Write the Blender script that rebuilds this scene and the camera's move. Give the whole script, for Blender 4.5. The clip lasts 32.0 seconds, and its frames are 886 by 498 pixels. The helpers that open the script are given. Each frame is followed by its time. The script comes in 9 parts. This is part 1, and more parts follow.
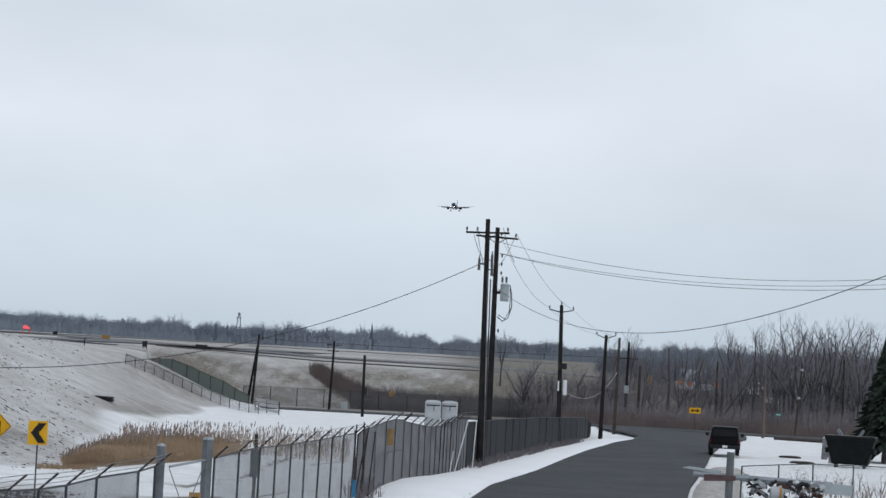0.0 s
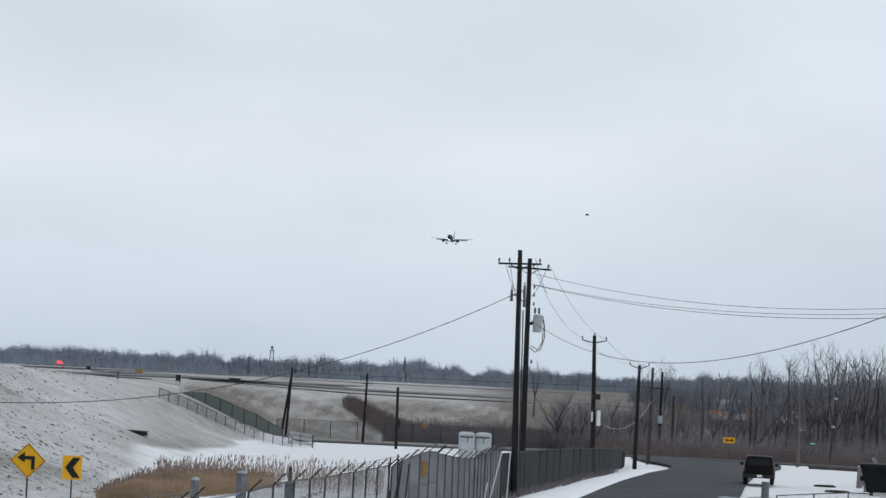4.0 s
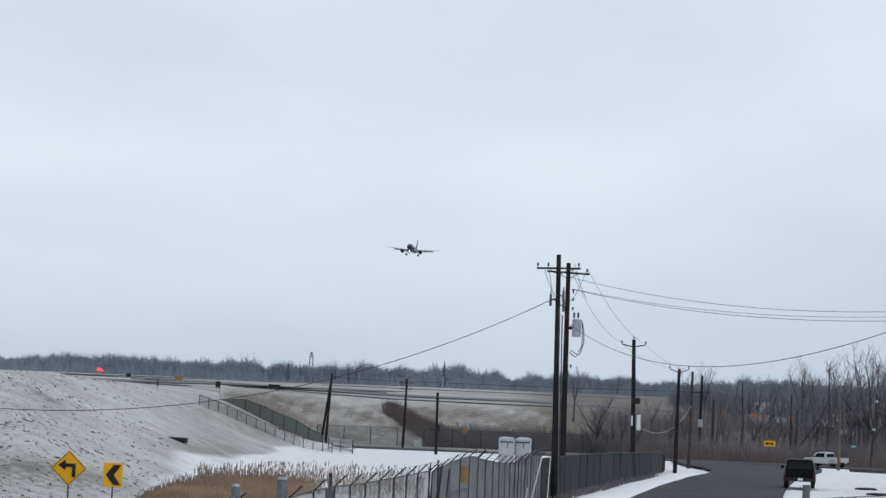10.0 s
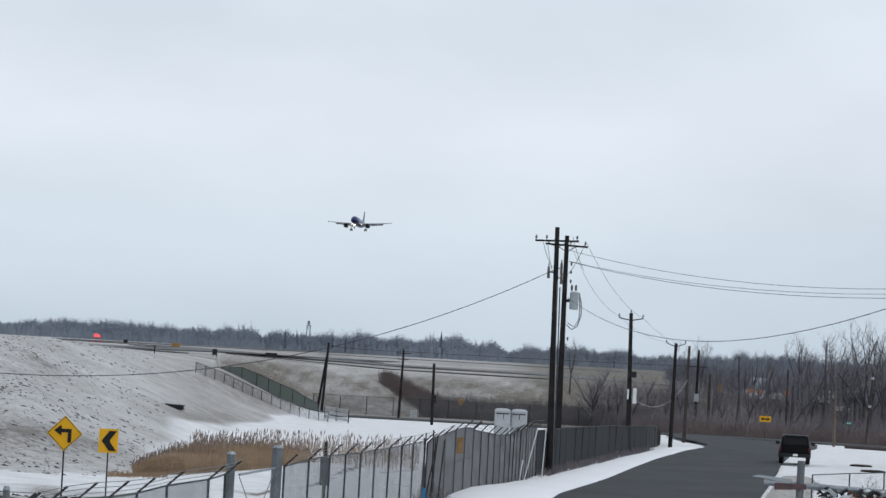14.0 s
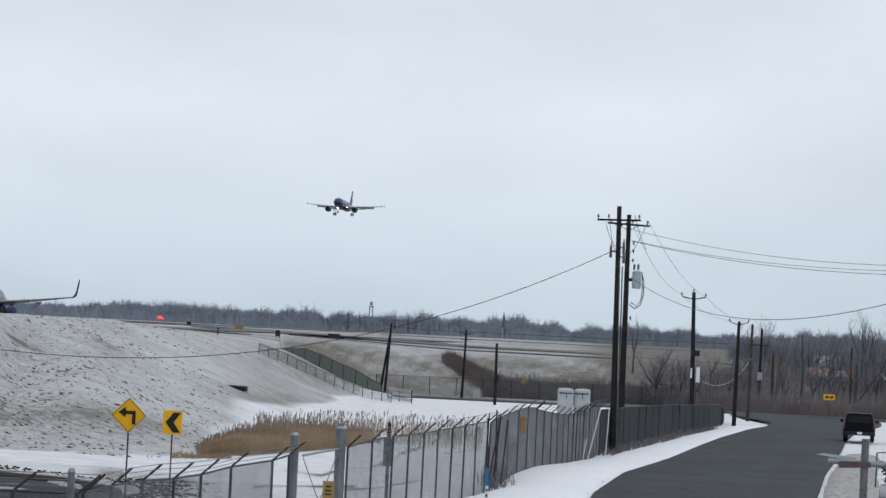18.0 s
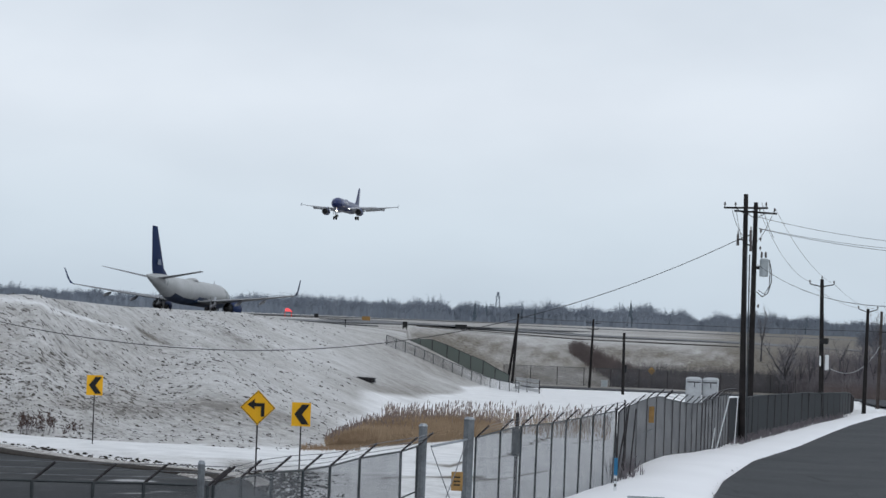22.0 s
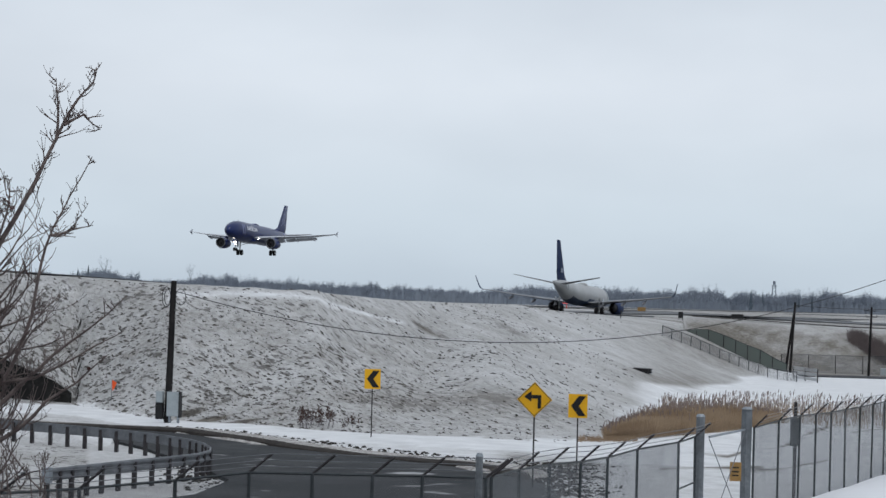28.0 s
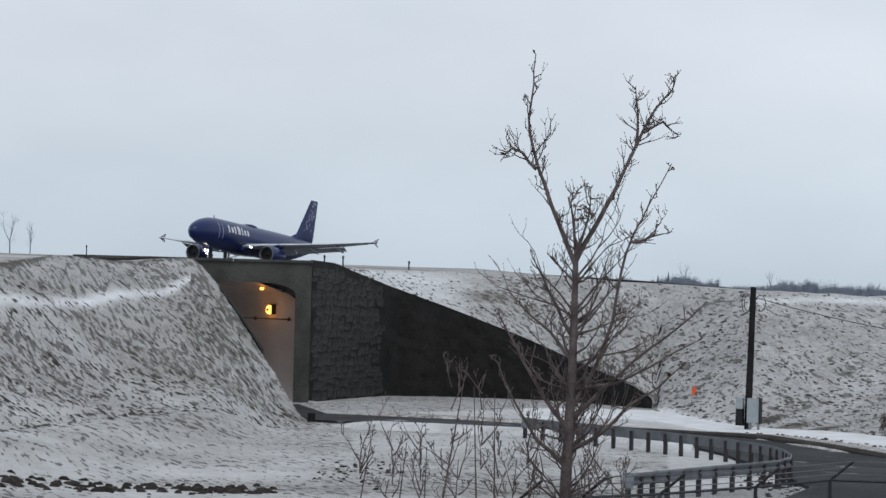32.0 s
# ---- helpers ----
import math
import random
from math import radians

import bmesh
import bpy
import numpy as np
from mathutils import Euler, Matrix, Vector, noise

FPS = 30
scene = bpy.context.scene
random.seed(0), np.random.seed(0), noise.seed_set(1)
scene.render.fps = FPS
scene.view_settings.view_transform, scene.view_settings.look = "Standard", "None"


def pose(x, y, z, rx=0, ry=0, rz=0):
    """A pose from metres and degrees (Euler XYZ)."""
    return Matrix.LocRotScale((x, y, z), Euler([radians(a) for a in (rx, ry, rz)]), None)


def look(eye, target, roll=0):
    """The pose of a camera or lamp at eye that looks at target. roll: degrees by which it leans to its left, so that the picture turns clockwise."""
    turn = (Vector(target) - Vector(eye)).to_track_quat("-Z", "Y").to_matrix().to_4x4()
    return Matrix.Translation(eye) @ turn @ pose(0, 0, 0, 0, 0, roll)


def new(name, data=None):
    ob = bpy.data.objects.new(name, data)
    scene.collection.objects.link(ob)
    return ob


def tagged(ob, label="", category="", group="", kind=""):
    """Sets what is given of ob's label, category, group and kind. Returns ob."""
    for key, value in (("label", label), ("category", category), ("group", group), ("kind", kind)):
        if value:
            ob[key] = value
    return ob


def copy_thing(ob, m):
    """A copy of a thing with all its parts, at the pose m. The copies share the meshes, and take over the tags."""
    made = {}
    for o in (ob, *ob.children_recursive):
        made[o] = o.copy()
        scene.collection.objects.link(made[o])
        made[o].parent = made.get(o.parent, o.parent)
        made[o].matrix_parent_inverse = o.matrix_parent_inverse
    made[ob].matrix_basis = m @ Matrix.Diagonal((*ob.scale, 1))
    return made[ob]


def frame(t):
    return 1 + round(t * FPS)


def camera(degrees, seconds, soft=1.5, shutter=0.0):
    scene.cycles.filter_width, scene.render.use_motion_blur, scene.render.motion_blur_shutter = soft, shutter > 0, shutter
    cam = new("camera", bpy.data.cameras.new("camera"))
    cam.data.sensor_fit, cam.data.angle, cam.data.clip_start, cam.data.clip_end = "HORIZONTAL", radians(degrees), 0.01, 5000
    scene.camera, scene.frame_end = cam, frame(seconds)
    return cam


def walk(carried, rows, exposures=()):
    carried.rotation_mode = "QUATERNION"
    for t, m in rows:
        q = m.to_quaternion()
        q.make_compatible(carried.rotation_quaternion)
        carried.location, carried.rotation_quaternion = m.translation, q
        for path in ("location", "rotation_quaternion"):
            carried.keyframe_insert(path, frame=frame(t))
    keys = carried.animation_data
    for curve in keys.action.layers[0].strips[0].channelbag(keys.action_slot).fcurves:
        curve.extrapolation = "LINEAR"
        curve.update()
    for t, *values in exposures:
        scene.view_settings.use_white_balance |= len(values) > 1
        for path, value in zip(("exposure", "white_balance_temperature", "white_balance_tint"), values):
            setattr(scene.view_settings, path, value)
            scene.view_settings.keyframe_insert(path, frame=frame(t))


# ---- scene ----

# ---- camera: seconds, turn to the left, tilt up, lean ----
PATH = [
    (0, -0.097, 2.029, -3.119), (0.5, 0.081, 2.114, -3.025), (1, 0.004, 2.311, -2.719), (1.5, -0.043, 2.110, -2.394),
    (2, -0.085, 2.001, -2.322), (2.5, 0.005, 1.959, -2.512), (3, 0.022, 2.165, -2.647), (3.5, 0.231, 2.492, -2.628),
    (5.5, 1.485, 3.122, -2.748), (6, 1.438, 3.567, -2.552), (6.5, 0.411, 3.525, -2.256), (7, 0.217, 2.844, -2.213),
    (7.5, 0.206, 2.835, -2.160), (8, 0.288, 3.211, -2.116), (8.5, 0.837, 3.221, -2.057), (9, 1.171, 3.053, -2.230),
    (9.5, 1.384, 2.905, -2.320), (10, 1.392, 2.714, -2.298), (10.5, 1.207, 2.485, -2.391), (11, 1.239, 2.207, -3.209),
    (11.5, 1.516, 1.704, -3.992), (12, 1.541, 1.561, -3.986), (12.5, 1.612, 1.647, -3.702), (13, 1.668, 1.736, -3.362),
    (13.5, 1.469, 1.929, -3.116), (14, 1.326, 2.120, -3.122), (14.5, 1.378, 2.151, -3.145), (15, 1.843, 1.692, -3.244),
    (15.5, 2.251, 1.490, -3.333), (17.5, 2.438, 1.792, -2.876), (18, 2.610, 1.647, -2.781), (18.5, 2.521, 1.292, -2.679),
    (19, 2.610, 1.182, -2.798), (19.5, 2.883, 1.258, -2.875), (20, 3.207, 1.204, -2.714), (20.5, 3.699, 1.119, -2.582),
    (21, 4.156, 1.150, -2.591), (21.5, 4.628, 1.297, -2.443), (22, 5.211, 1.337, -2.264), (22.5, 5.774, 1.619, -2.022),
    (23, 6.552, 1.717, -1.877), (23.5, 7.243, 1.415, -1.743), (24, 7.769, 1.249, -1.742), (24.5, 8.127, 1.061, -1.949),
    (25, 8.552, 0.889, -2.100), (25.5, 8.925, 0.869, -2.153), (27.5, 9.545, 1.109, -1.480), (28, 10.845, 0.979, -1.504),
    (28.5, 12.158, 1.037, -1.599), (29, 13.673, 1.026, -1.558), (29.5, 15.238, 0.951, -1.452), (30, 16.417, 0.998, -1.472),
    (30.5, 17.802, 1.180, -1.453), (31, 19.129, 1.142, -1.459), (31.5, 20.775, 0.908, -1.407), (32, 22.680, 0.801, -1.463),
]
EYE = (0.0, 0.0, 5.5)
cam = camera(18.0, 32.0, soft=1.5)
walk(cam, [(t, pose(*EYE, 90 + tilt, lean, turn)) for t, turn, tilt, lean in PATH],
     exposures=[(0, 0.0), (10.5, 0.0), (12, 0.08), (13.5, 0.03), (22, 0.0), (23, -0.14), (24, -0.04), (28, -0.05), (32, -0.05)])

# ---- overcast daylight ----
SUN_EL, SUN_AZ = 60.0, 150.0
world = bpy.data.worlds.new("overcast_sky")
scene.world = world
world.use_nodes = True


def build_world():
    nt = world.node_tree
    n, l = nt.nodes, nt.links
    n.clear()
    out = n.new("ShaderNodeOutputWorld")
    bg = n.new("ShaderNodeBackground")
    sky = n.new("ShaderNodeTexSky")
    sky.sky_type, sky.sun_disc = "NISHITA", False
    sky.sun_elevation, sky.sun_rotation = radians(SUN_EL), radians(SUN_AZ)
    sky.air_density, sky.dust_density = 1.0, 4.0
    dim = n.new("ShaderNodeMixRGB")
    dim.blend_type = "MULTIPLY"
    dim.inputs[0].default_value = 1.0
    dim.inputs[2].default_value = (0.1, 0.1, 0.1, 1)
    l.new(sky.outputs[0], dim.inputs[1])
    co = n.new("ShaderNodeTexCoord")
    sep = n.new("ShaderNodeSeparateXYZ")
    l.new(co.outputs["Generated"], sep.inputs[0])
    ramp = n.new("ShaderNodeValToRGB")
    e = ramp.color_ramp.elements
    e[0].position, e[0].color = 0.0, (0.545, 0.635, 0.725, 1)
    e[1].position, e[1].color = 1.0, (0.62, 0.68, 0.76, 1)
    for p, c in ((0.03, (0.60, 0.69, 0.775, 1)), (0.075, (0.70, 0.765, 0.845, 1)), (0.14, (0.695, 0.765, 0.845, 1)), (0.22, (0.62, 0.69, 0.77, 1))):
        k = e.new(p)
        k.color = c
    l.new(sep.outputs[2], ramp.inputs[0])
    mp = n.new("ShaderNodeMapping")
    mp.inputs["Scale"].default_value = (4.0, 4.0, 9.0)
    l.new(co.outputs["Generated"], mp.inputs[0])
    ns = n.new("ShaderNodeTexNoise")
    ns.inputs["Scale"].default_value = 1.6
    ns.inputs["Detail"].default_value = 5.0
    ns.inputs["Roughness"].default_value = 0.45
    l.new(mp.outputs[0], ns.inputs["Vector"])
    cr = n.new("ShaderNodeValToRGB")
    cr.color_ramp.elements[0].position, cr.color_ramp.elements[0].color = 0.33, (0.90, 0.905, 0.915, 1)
    cr.color_ramp.elements[1].position, cr.color_ramp.elements[1].color = 0.67, (1.05, 1.045, 1.04, 1)
    l.new(ns.outputs[0], cr.inputs[0])
    mul = n.new("ShaderNodeMixRGB")
    mul.blend_type = "MULTIPLY"
    mul.inputs[0].default_value = 1.0
    l.new(ramp.outputs[0], mul.inputs[1])
    l.new(cr.outputs[0], mul.inputs[2])
    mix = n.new("ShaderNodeMixRGB")
    mix.inputs[0].default_value = 0.06
    l.new(mul.outputs[0], mix.inputs[1])
    l.new(dim.outputs[0], mix.inputs[2])
    l.new(mix.outputs[0], bg.inputs[0])
    bg.inputs[1].default_value = 1.07
    l.new(bg.outputs[0], out.inputs[0])


build_world()
sun = new("sun", bpy.data.lights.new("sun", "SUN"))
sun.data.energy, sun.data.angle, sun.data.color = 0.7, radians(25), (1.0, 0.97, 0.93)
sun.matrix_world = look((0, 0, 60), (-60 * math.cos(radians(SUN_EL)) * math.sin(radians(SUN_AZ)), -60 * math.cos(radians(SUN_EL)) * math.cos(radians(SUN_AZ)), 60 - 60 * math.sin(radians(SUN_EL))))


# ---- materials ----
def mat(name, col, rough=0.8, metal=0.0, vary=0.25, scale=6.0, bump=0.0, fine=60.0, spec=0.3, col2=None, emit=None, power=0.0, island=0.0):
    """Two-scale varied surface: broad stains between col and col2, fine grain, and relief."""
    m = bpy.data.materials.new(name)
    m.use_nodes = True
    n, l = m.node_tree.nodes, m.node_tree.links
    b = n["Principled BSDF"]
    b.inputs["Roughness"].default_value, b.inputs["Metallic"].default_value = rough, metal
    b.inputs["Specular IOR Level"].default_value = spec
    co = n.new("ShaderNodeTexCoord")
    big = n.new("ShaderNodeTexNoise")
    big.inputs["Scale"].default_value, big.inputs["Detail"].default_value = scale, 4
    l.new(co.outputs["Object"], big.inputs["Vector"])
    small = n.new("ShaderNodeTexNoise")
    small.inputs["Scale"].default_value, small.inputs["Detail"].default_value = fine, 3
    l.new(co.outputs["Object"], small.inputs["Vector"])
    c2 = col2 or tuple(c * (1 - vary) for c in col)
    r = n.new("ShaderNodeValToRGB")
    r.color_ramp.elements[0].position, r.color_ramp.elements[0].color = 0.35, (*c2, 1)
    r.color_ramp.elements[1].position, r.color_ramp.elements[1].color = 0.65, (*col, 1)
    l.new(big.outputs[0], r.inputs[0])
    g = n.new("ShaderNodeMixRGB")
    g.blend_type, g.inputs[0].default_value = "OVERLAY", min(1.0, vary * 1.2)
    l.new(r.outputs[0], g.inputs[1])
    l.new(small.outputs[0], g.inputs[2])
    last = g.outputs[0]
    if island:
        gi = n.new("ShaderNodeNewGeometry")
        ob = n.new("ShaderNodeObjectInfo")
        ad = n.new("ShaderNodeMath")
        ad.operation = "ADD"
        l.new(gi.outputs["Random Per Island"], ad.inputs[0])
        l.new(ob.outputs["Random"], ad.inputs[1])
        mr = n.new("ShaderNodeMapRange")
        mr.inputs["From Max"].default_value = 2.0
        mr.inputs["To Min"].default_value, mr.inputs["To Max"].default_value = 1 - island, 1 + island
        l.new(ad.outputs[0], mr.inputs[0])
        mm = n.new("ShaderNodeVectorMath")
        mm.operation = "SCALE"
        l.new(last, mm.inputs[0])
        l.new(mr.outputs[0], mm.inputs["Scale"])
        last = mm.outputs[0]
    l.new(last, b.inputs["Base Color"])
    if bump:
        bp = n.new("ShaderNodeBump")
        bp.inputs["Strength"].default_value, bp.inputs["Distance"].default_value = 0.6, bump
        l.new(small.outputs[0], bp.inputs["Height"])
        l.new(bp.outputs[0], b.inputs["Normal"])
    if emit:
        b.inputs["Emission Color"].default_value, b.inputs["Emission Strength"].default_value = (*emit, 1), power
    return m


def mat_ground():
    """Old snow over matted winter grass: the mesh attribute 'snow' says how much lies, 'green' how green the turf is."""
    m = bpy.data.materials.new("snowy_turf")
    m.use_nodes = True
    n, l = m.node_tree.nodes, m.node_tree.links
    b = n["Principled BSDF"]
    b.inputs["Roughness"].default_value, b.inputs["Specular IOR Level"].default_value = 0.9, 0.15
    co = n.new("ShaderNodeTexCoord")

    turned = n.new("ShaderNodeMapping")
    turned.inputs["Rotation"].default_value = (0, 0, radians(-41))
    l.new(co.outputs["Object"], turned.inputs[0])

    def tex(scale, detail, rough=0.6, stretch=(1, 1, 1)):
        mp = n.new("ShaderNodeMapping")
        mp.inputs["Scale"].default_value = stretch
        l.new(turned.outputs[0], mp.inputs[0])
        t = n.new("ShaderNodeTexNoise")
        t.inputs["Scale"].default_value, t.inputs["Detail"].default_value, t.inputs["Roughness"].default_value = scale, detail, rough
        l.new(mp.outputs[0], t.inputs["Vector"])
        return t.outputs[0]

    def math_(op, a, c=None, v=None):
        k = n.new("ShaderNodeMath")
        k.operation = op
        l.new(a, k.inputs[0])
        if c is not None:
            l.new(c, k.inputs[1])
        if v is not None:
            k.inputs[1].default_value = v
        return k.outputs[0]

    def ramp(x, stops):
        r = n.new("ShaderNodeValToRGB")
        e = r.color_ramp.elements
        e[0].position, e[0].color = stops[0][0], (*stops[0][1], 1)
        e[1].position, e[1].color = stops[-1][0], (*stops[-1][1], 1)
        for p, c in stops[1:-1]:
            e.new(p).color = (*c, 1)
        l.new(x, r.inputs[0])
        return r.outputs[0]

    snow = n.new("ShaderNodeAttribute")
    snow.attribute_name = "snow"
    fleck = n.new("ShaderNodeAttribute")
    fleck.attribute_name = "bare_holes"
    tussock = n.new("ShaderNodeAttribute")
    tussock.attribute_name = "tussock"

    def eased(x, mean):
        """Less contrast where the turf is smooth."""
        return math_("ADD", math_("MULTIPLY", math_("SUBTRACT", x, v=mean), tussock.outputs["Fac"]), v=mean)
    patch = tex(0.16, 5)
    clump = eased(tex(1.1, 6, 0.7, (1, 0.4, 0.1)), 0.5)
    tuft = eased(tex(5.2, 6, 0.8, (1.0, 0.36, 0.1)), 0.5)
    streak = eased(tex(0.9, 5, 0.7, (1.5, 0.12, 0.05)), 0.5)
    s = math_("ADD", math_("ADD", math_("MULTIPLY", patch, v=0.40), math_("ADD", math_("MULTIPLY", streak, v=0.2), v=0.075)), math_("ADD", math_("MULTIPLY", clump, v=0.45), math_("MULTIPLY", tuft, v=0.70)))
    # s runs round 0.95; snow 1 covers all, 0 bares all
    lim = math_("SUBTRACT", s, math_("SUBTRACT", math_("MULTIPLY", snow.outputs["Fac"], v=-1.0), v=-1.46))
    cover = ramp(math_("ADD", math_("MULTIPLY", lim, v=1.5), v=0.5), ((0.0, (0, 0, 0)), (0.5, (0.52, 0.52, 0.52)), (1.0, (0.97, 0.97, 0.97))))
    grass = ramp(tex(2.2, 6, 0.7), ((0.3, (0.085, 0.075, 0.064)), (0.5, (0.175, 0.16, 0.138)), (0.7, (0.27, 0.25, 0.22))))
    white = ramp(tex(0.7, 5), ((0.3, (0.66, 0.67, 0.685)), (0.7, (0.84, 0.85, 0.865))))
    mix = n.new("ShaderNodeMixRGB")
    l.new(cover, mix.inputs[0])
    l.new(grass, mix.inputs[1])
    l.new(white, mix.inputs[2])
    # small bare holes in the snow, thicker in some places than in others
    hole = math_("ADD", tex(5.0, 3, 0.6, (1.0, 0.24, 0.05)), math_("MULTIPLY", math_("SUBTRACT", tex(0.22, 4), v=0.5), v=0.28))
    hole = math_("SUBTRACT", hole, math_("MULTIPLY", math_("SUBTRACT", snow.outputs["Fac"], v=0.5), v=0.6))
    holes = math_("MULTIPLY", ramp(hole, ((0.585, (0, 0, 0)), (0.62, (0.95, 0.95, 0.95)))), fleck.outputs["Fac"])
    soil = ramp(tex(9.0, 3), ((0.35, (0.026, 0.023, 0.020)), (0.65, (0.062, 0.054, 0.047))))
    mix2 = n.new("ShaderNodeMixRGB")
    l.new(holes, mix2.inputs[0])
    l.new(mix.outputs[0], mix2.inputs[1])
    l.new(soil, mix2.inputs[2])
    l.new(mix2.outputs[0], b.inputs["Base Color"])
    bp = n.new("ShaderNodeBump")
    bp.inputs["Strength"].default_value, bp.inputs["Distance"].default_value = 0.8, 0.12
    l.new(math_("ADD", clump, tuft), bp.inputs["Height"])
    l.new(bp.outputs[0], b.inputs["Normal"])
    return m


def mat_asphalt(name="wet_asphalt", slushy=0.0):
    """Damp worn asphalt: wet dark patches that shine, drier paler lanes, cracks and a little slush."""
    m = bpy.data.materials.new(name)
    m.use_nodes = True
    n, l = m.node_tree.nodes, m.node_tree.links
    b = n["Principled BSDF"]
    b.inputs["Specular IOR Level"].default_value = 0.15 + 0.02 * slushy
    co = n.new("ShaderNodeTexCoord")

    def tex(kind, scale, detail=4.0):
        t = n.new(kind)
        t.inputs["Scale"].default_value = scale
        if kind == "ShaderNodeTexNoise":
            t.inputs["Detail"].default_value = detail
        l.new(co.outputs["Object"], t.inputs["Vector"])
        return t

    def ramp(x, stops):
        r = n.new("ShaderNodeValToRGB")
        e = r.color_ramp.elements
        e[0].position, e[0].color = stops[0][0], (*stops[0][1], 1)
        e[1].position, e[1].color = stops[1][0], (*stops[1][1], 1)
        l.new(x, r.inputs[0])
        return r.outputs[0]

    def mixed(kind, fac, a, c):
        k = n.new("ShaderNodeMixRGB")
        k.blend_type = kind
        if hasattr(fac, "links"):
            l.new(fac, k.inputs[0])
        else:
            k.inputs[0].default_value = fac
        l.new(a, k.inputs[1])
        l.new(c, k.inputs[2])
        return k.outputs[0]

    wet = tex("ShaderNodeTexNoise", 0.22, 5.0).outputs[0]
    base = ramp(wet, ((0.38, tuple((0.062 - 0.044 * slushy) * k for k in (0.97, 1.03, 1.12))), (0.62, tuple((0.050 - 0.043 * slushy) * k for k in (0.97, 1.03, 1.12)))))
    grain = ramp(tex("ShaderNodeTexNoise", 30.0, 2.0).outputs[0], ((0.3, (0.7, 0.7, 0.7)), (0.7, (1.3, 1.3, 1.3))))
    col = mixed("MULTIPLY", 1.0, base, grain)
    vor = tex("ShaderNodeTexVoronoi", 0.35)
    vor.feature = "DISTANCE_TO_EDGE"
    crack = ramp(vor.outputs["Distance"], ((0.0, (0.45, 0.45, 0.45)), (0.012, (1, 1, 1))))
    col = mixed("MULTIPLY", 0.8, col, crack)
    slush = ramp(tex("ShaderNodeTexNoise", 0.5, 7.0).outputs[0], ((0.63, (0, 0, 0)), (0.70, (slushy, slushy, slushy))))
    pale = n.new("ShaderNodeRGB")
    pale.outputs[0].default_value = (0.45, 0.45, 0.46, 1)
    l.new(mixed("MIX", slush, col, pale.outputs[0]), b.inputs["Base Color"])
    l.new(ramp(wet, ((0.42, (0.85, 0.85, 0.85)), (0.6, (0.85 - 0.3 * slushy, 0.85 - 0.3 * slushy, 0.85 - 0.3 * slushy)))), b.inputs["Roughness"])
    bp = n.new("ShaderNodeBump")
    bp.inputs["Strength"].default_value, bp.inputs["Distance"].default_value = 0.4, 0.01
    l.new(grain, bp.inputs["Height"])
    l.new(bp.outputs[0], b.inputs["Normal"])
    return m


def mat_mesh(name, col, pitch, wire, base=0.0, metal=0.4, rough=0.55):
    """Chain-link fabric: a diagonal net of wire, open between, with 'base' as the share closed by slats or dirt."""
    m = bpy.data.materials.new(name)
    m.use_nodes = True
    n, l = m.node_tree.nodes, m.node_tree.links
    b = n["Principled BSDF"]
    b.inputs["Base Color"].default_value = (*col, 1)
    b.inputs["Roughness"].default_value, b.inputs["Metallic"].default_value = rough, metal
    uv = n.new("ShaderNodeUVMap")
    sep = n.new("ShaderNodeSeparateXYZ")
    l.new(uv.outputs[0], sep.inputs[0])

    def op(kind, a, c=None, v=None):
        k = n.new("ShaderNodeMath")
        k.operation = kind
        l.new(a, k.inputs[0])
        if c is not None:
            l.new(c, k.inputs[1])
        if v is not None:
            k.inputs[1].default_value = v
        return k.outputs[0]

    lines = []
    for kind in ("ADD", "SUBTRACT"):
        a = op("MULTIPLY", op(kind, sep.outputs[0], sep.outputs[1]), v=1.0 / pitch)
        fr = op("ABSOLUTE", op("SUBTRACT", op("FRACT", a), v=0.5))
        lines.append(op("LESS_THAN", fr, v=wire / pitch * 0.7))
    on = op("MAXIMUM", lines[0], lines[1])
    ns = n.new("ShaderNodeTexNoise")
    ns.inputs["Scale"].default_value = 1.3
    l.new(uv.outputs[0], ns.inputs["Vector"])
    dirt = op("ADD", op("MULTIPLY", ns.outputs[0], v=0.6 * base), v=0.7 * base)
    fac = op("MAXIMUM", on, dirt)
    tr = n.new("ShaderNodeBsdfTransparent")
    mx = n.new("ShaderNodeMixShader")
    l.new(fac, mx.inputs[0])
    l.new(tr.outputs[0], mx.inputs[1])
    l.new(b.outputs[0], mx.inputs[2])
    l.new(mx.outputs[0], n["Material Output"].inputs[0])
    return m


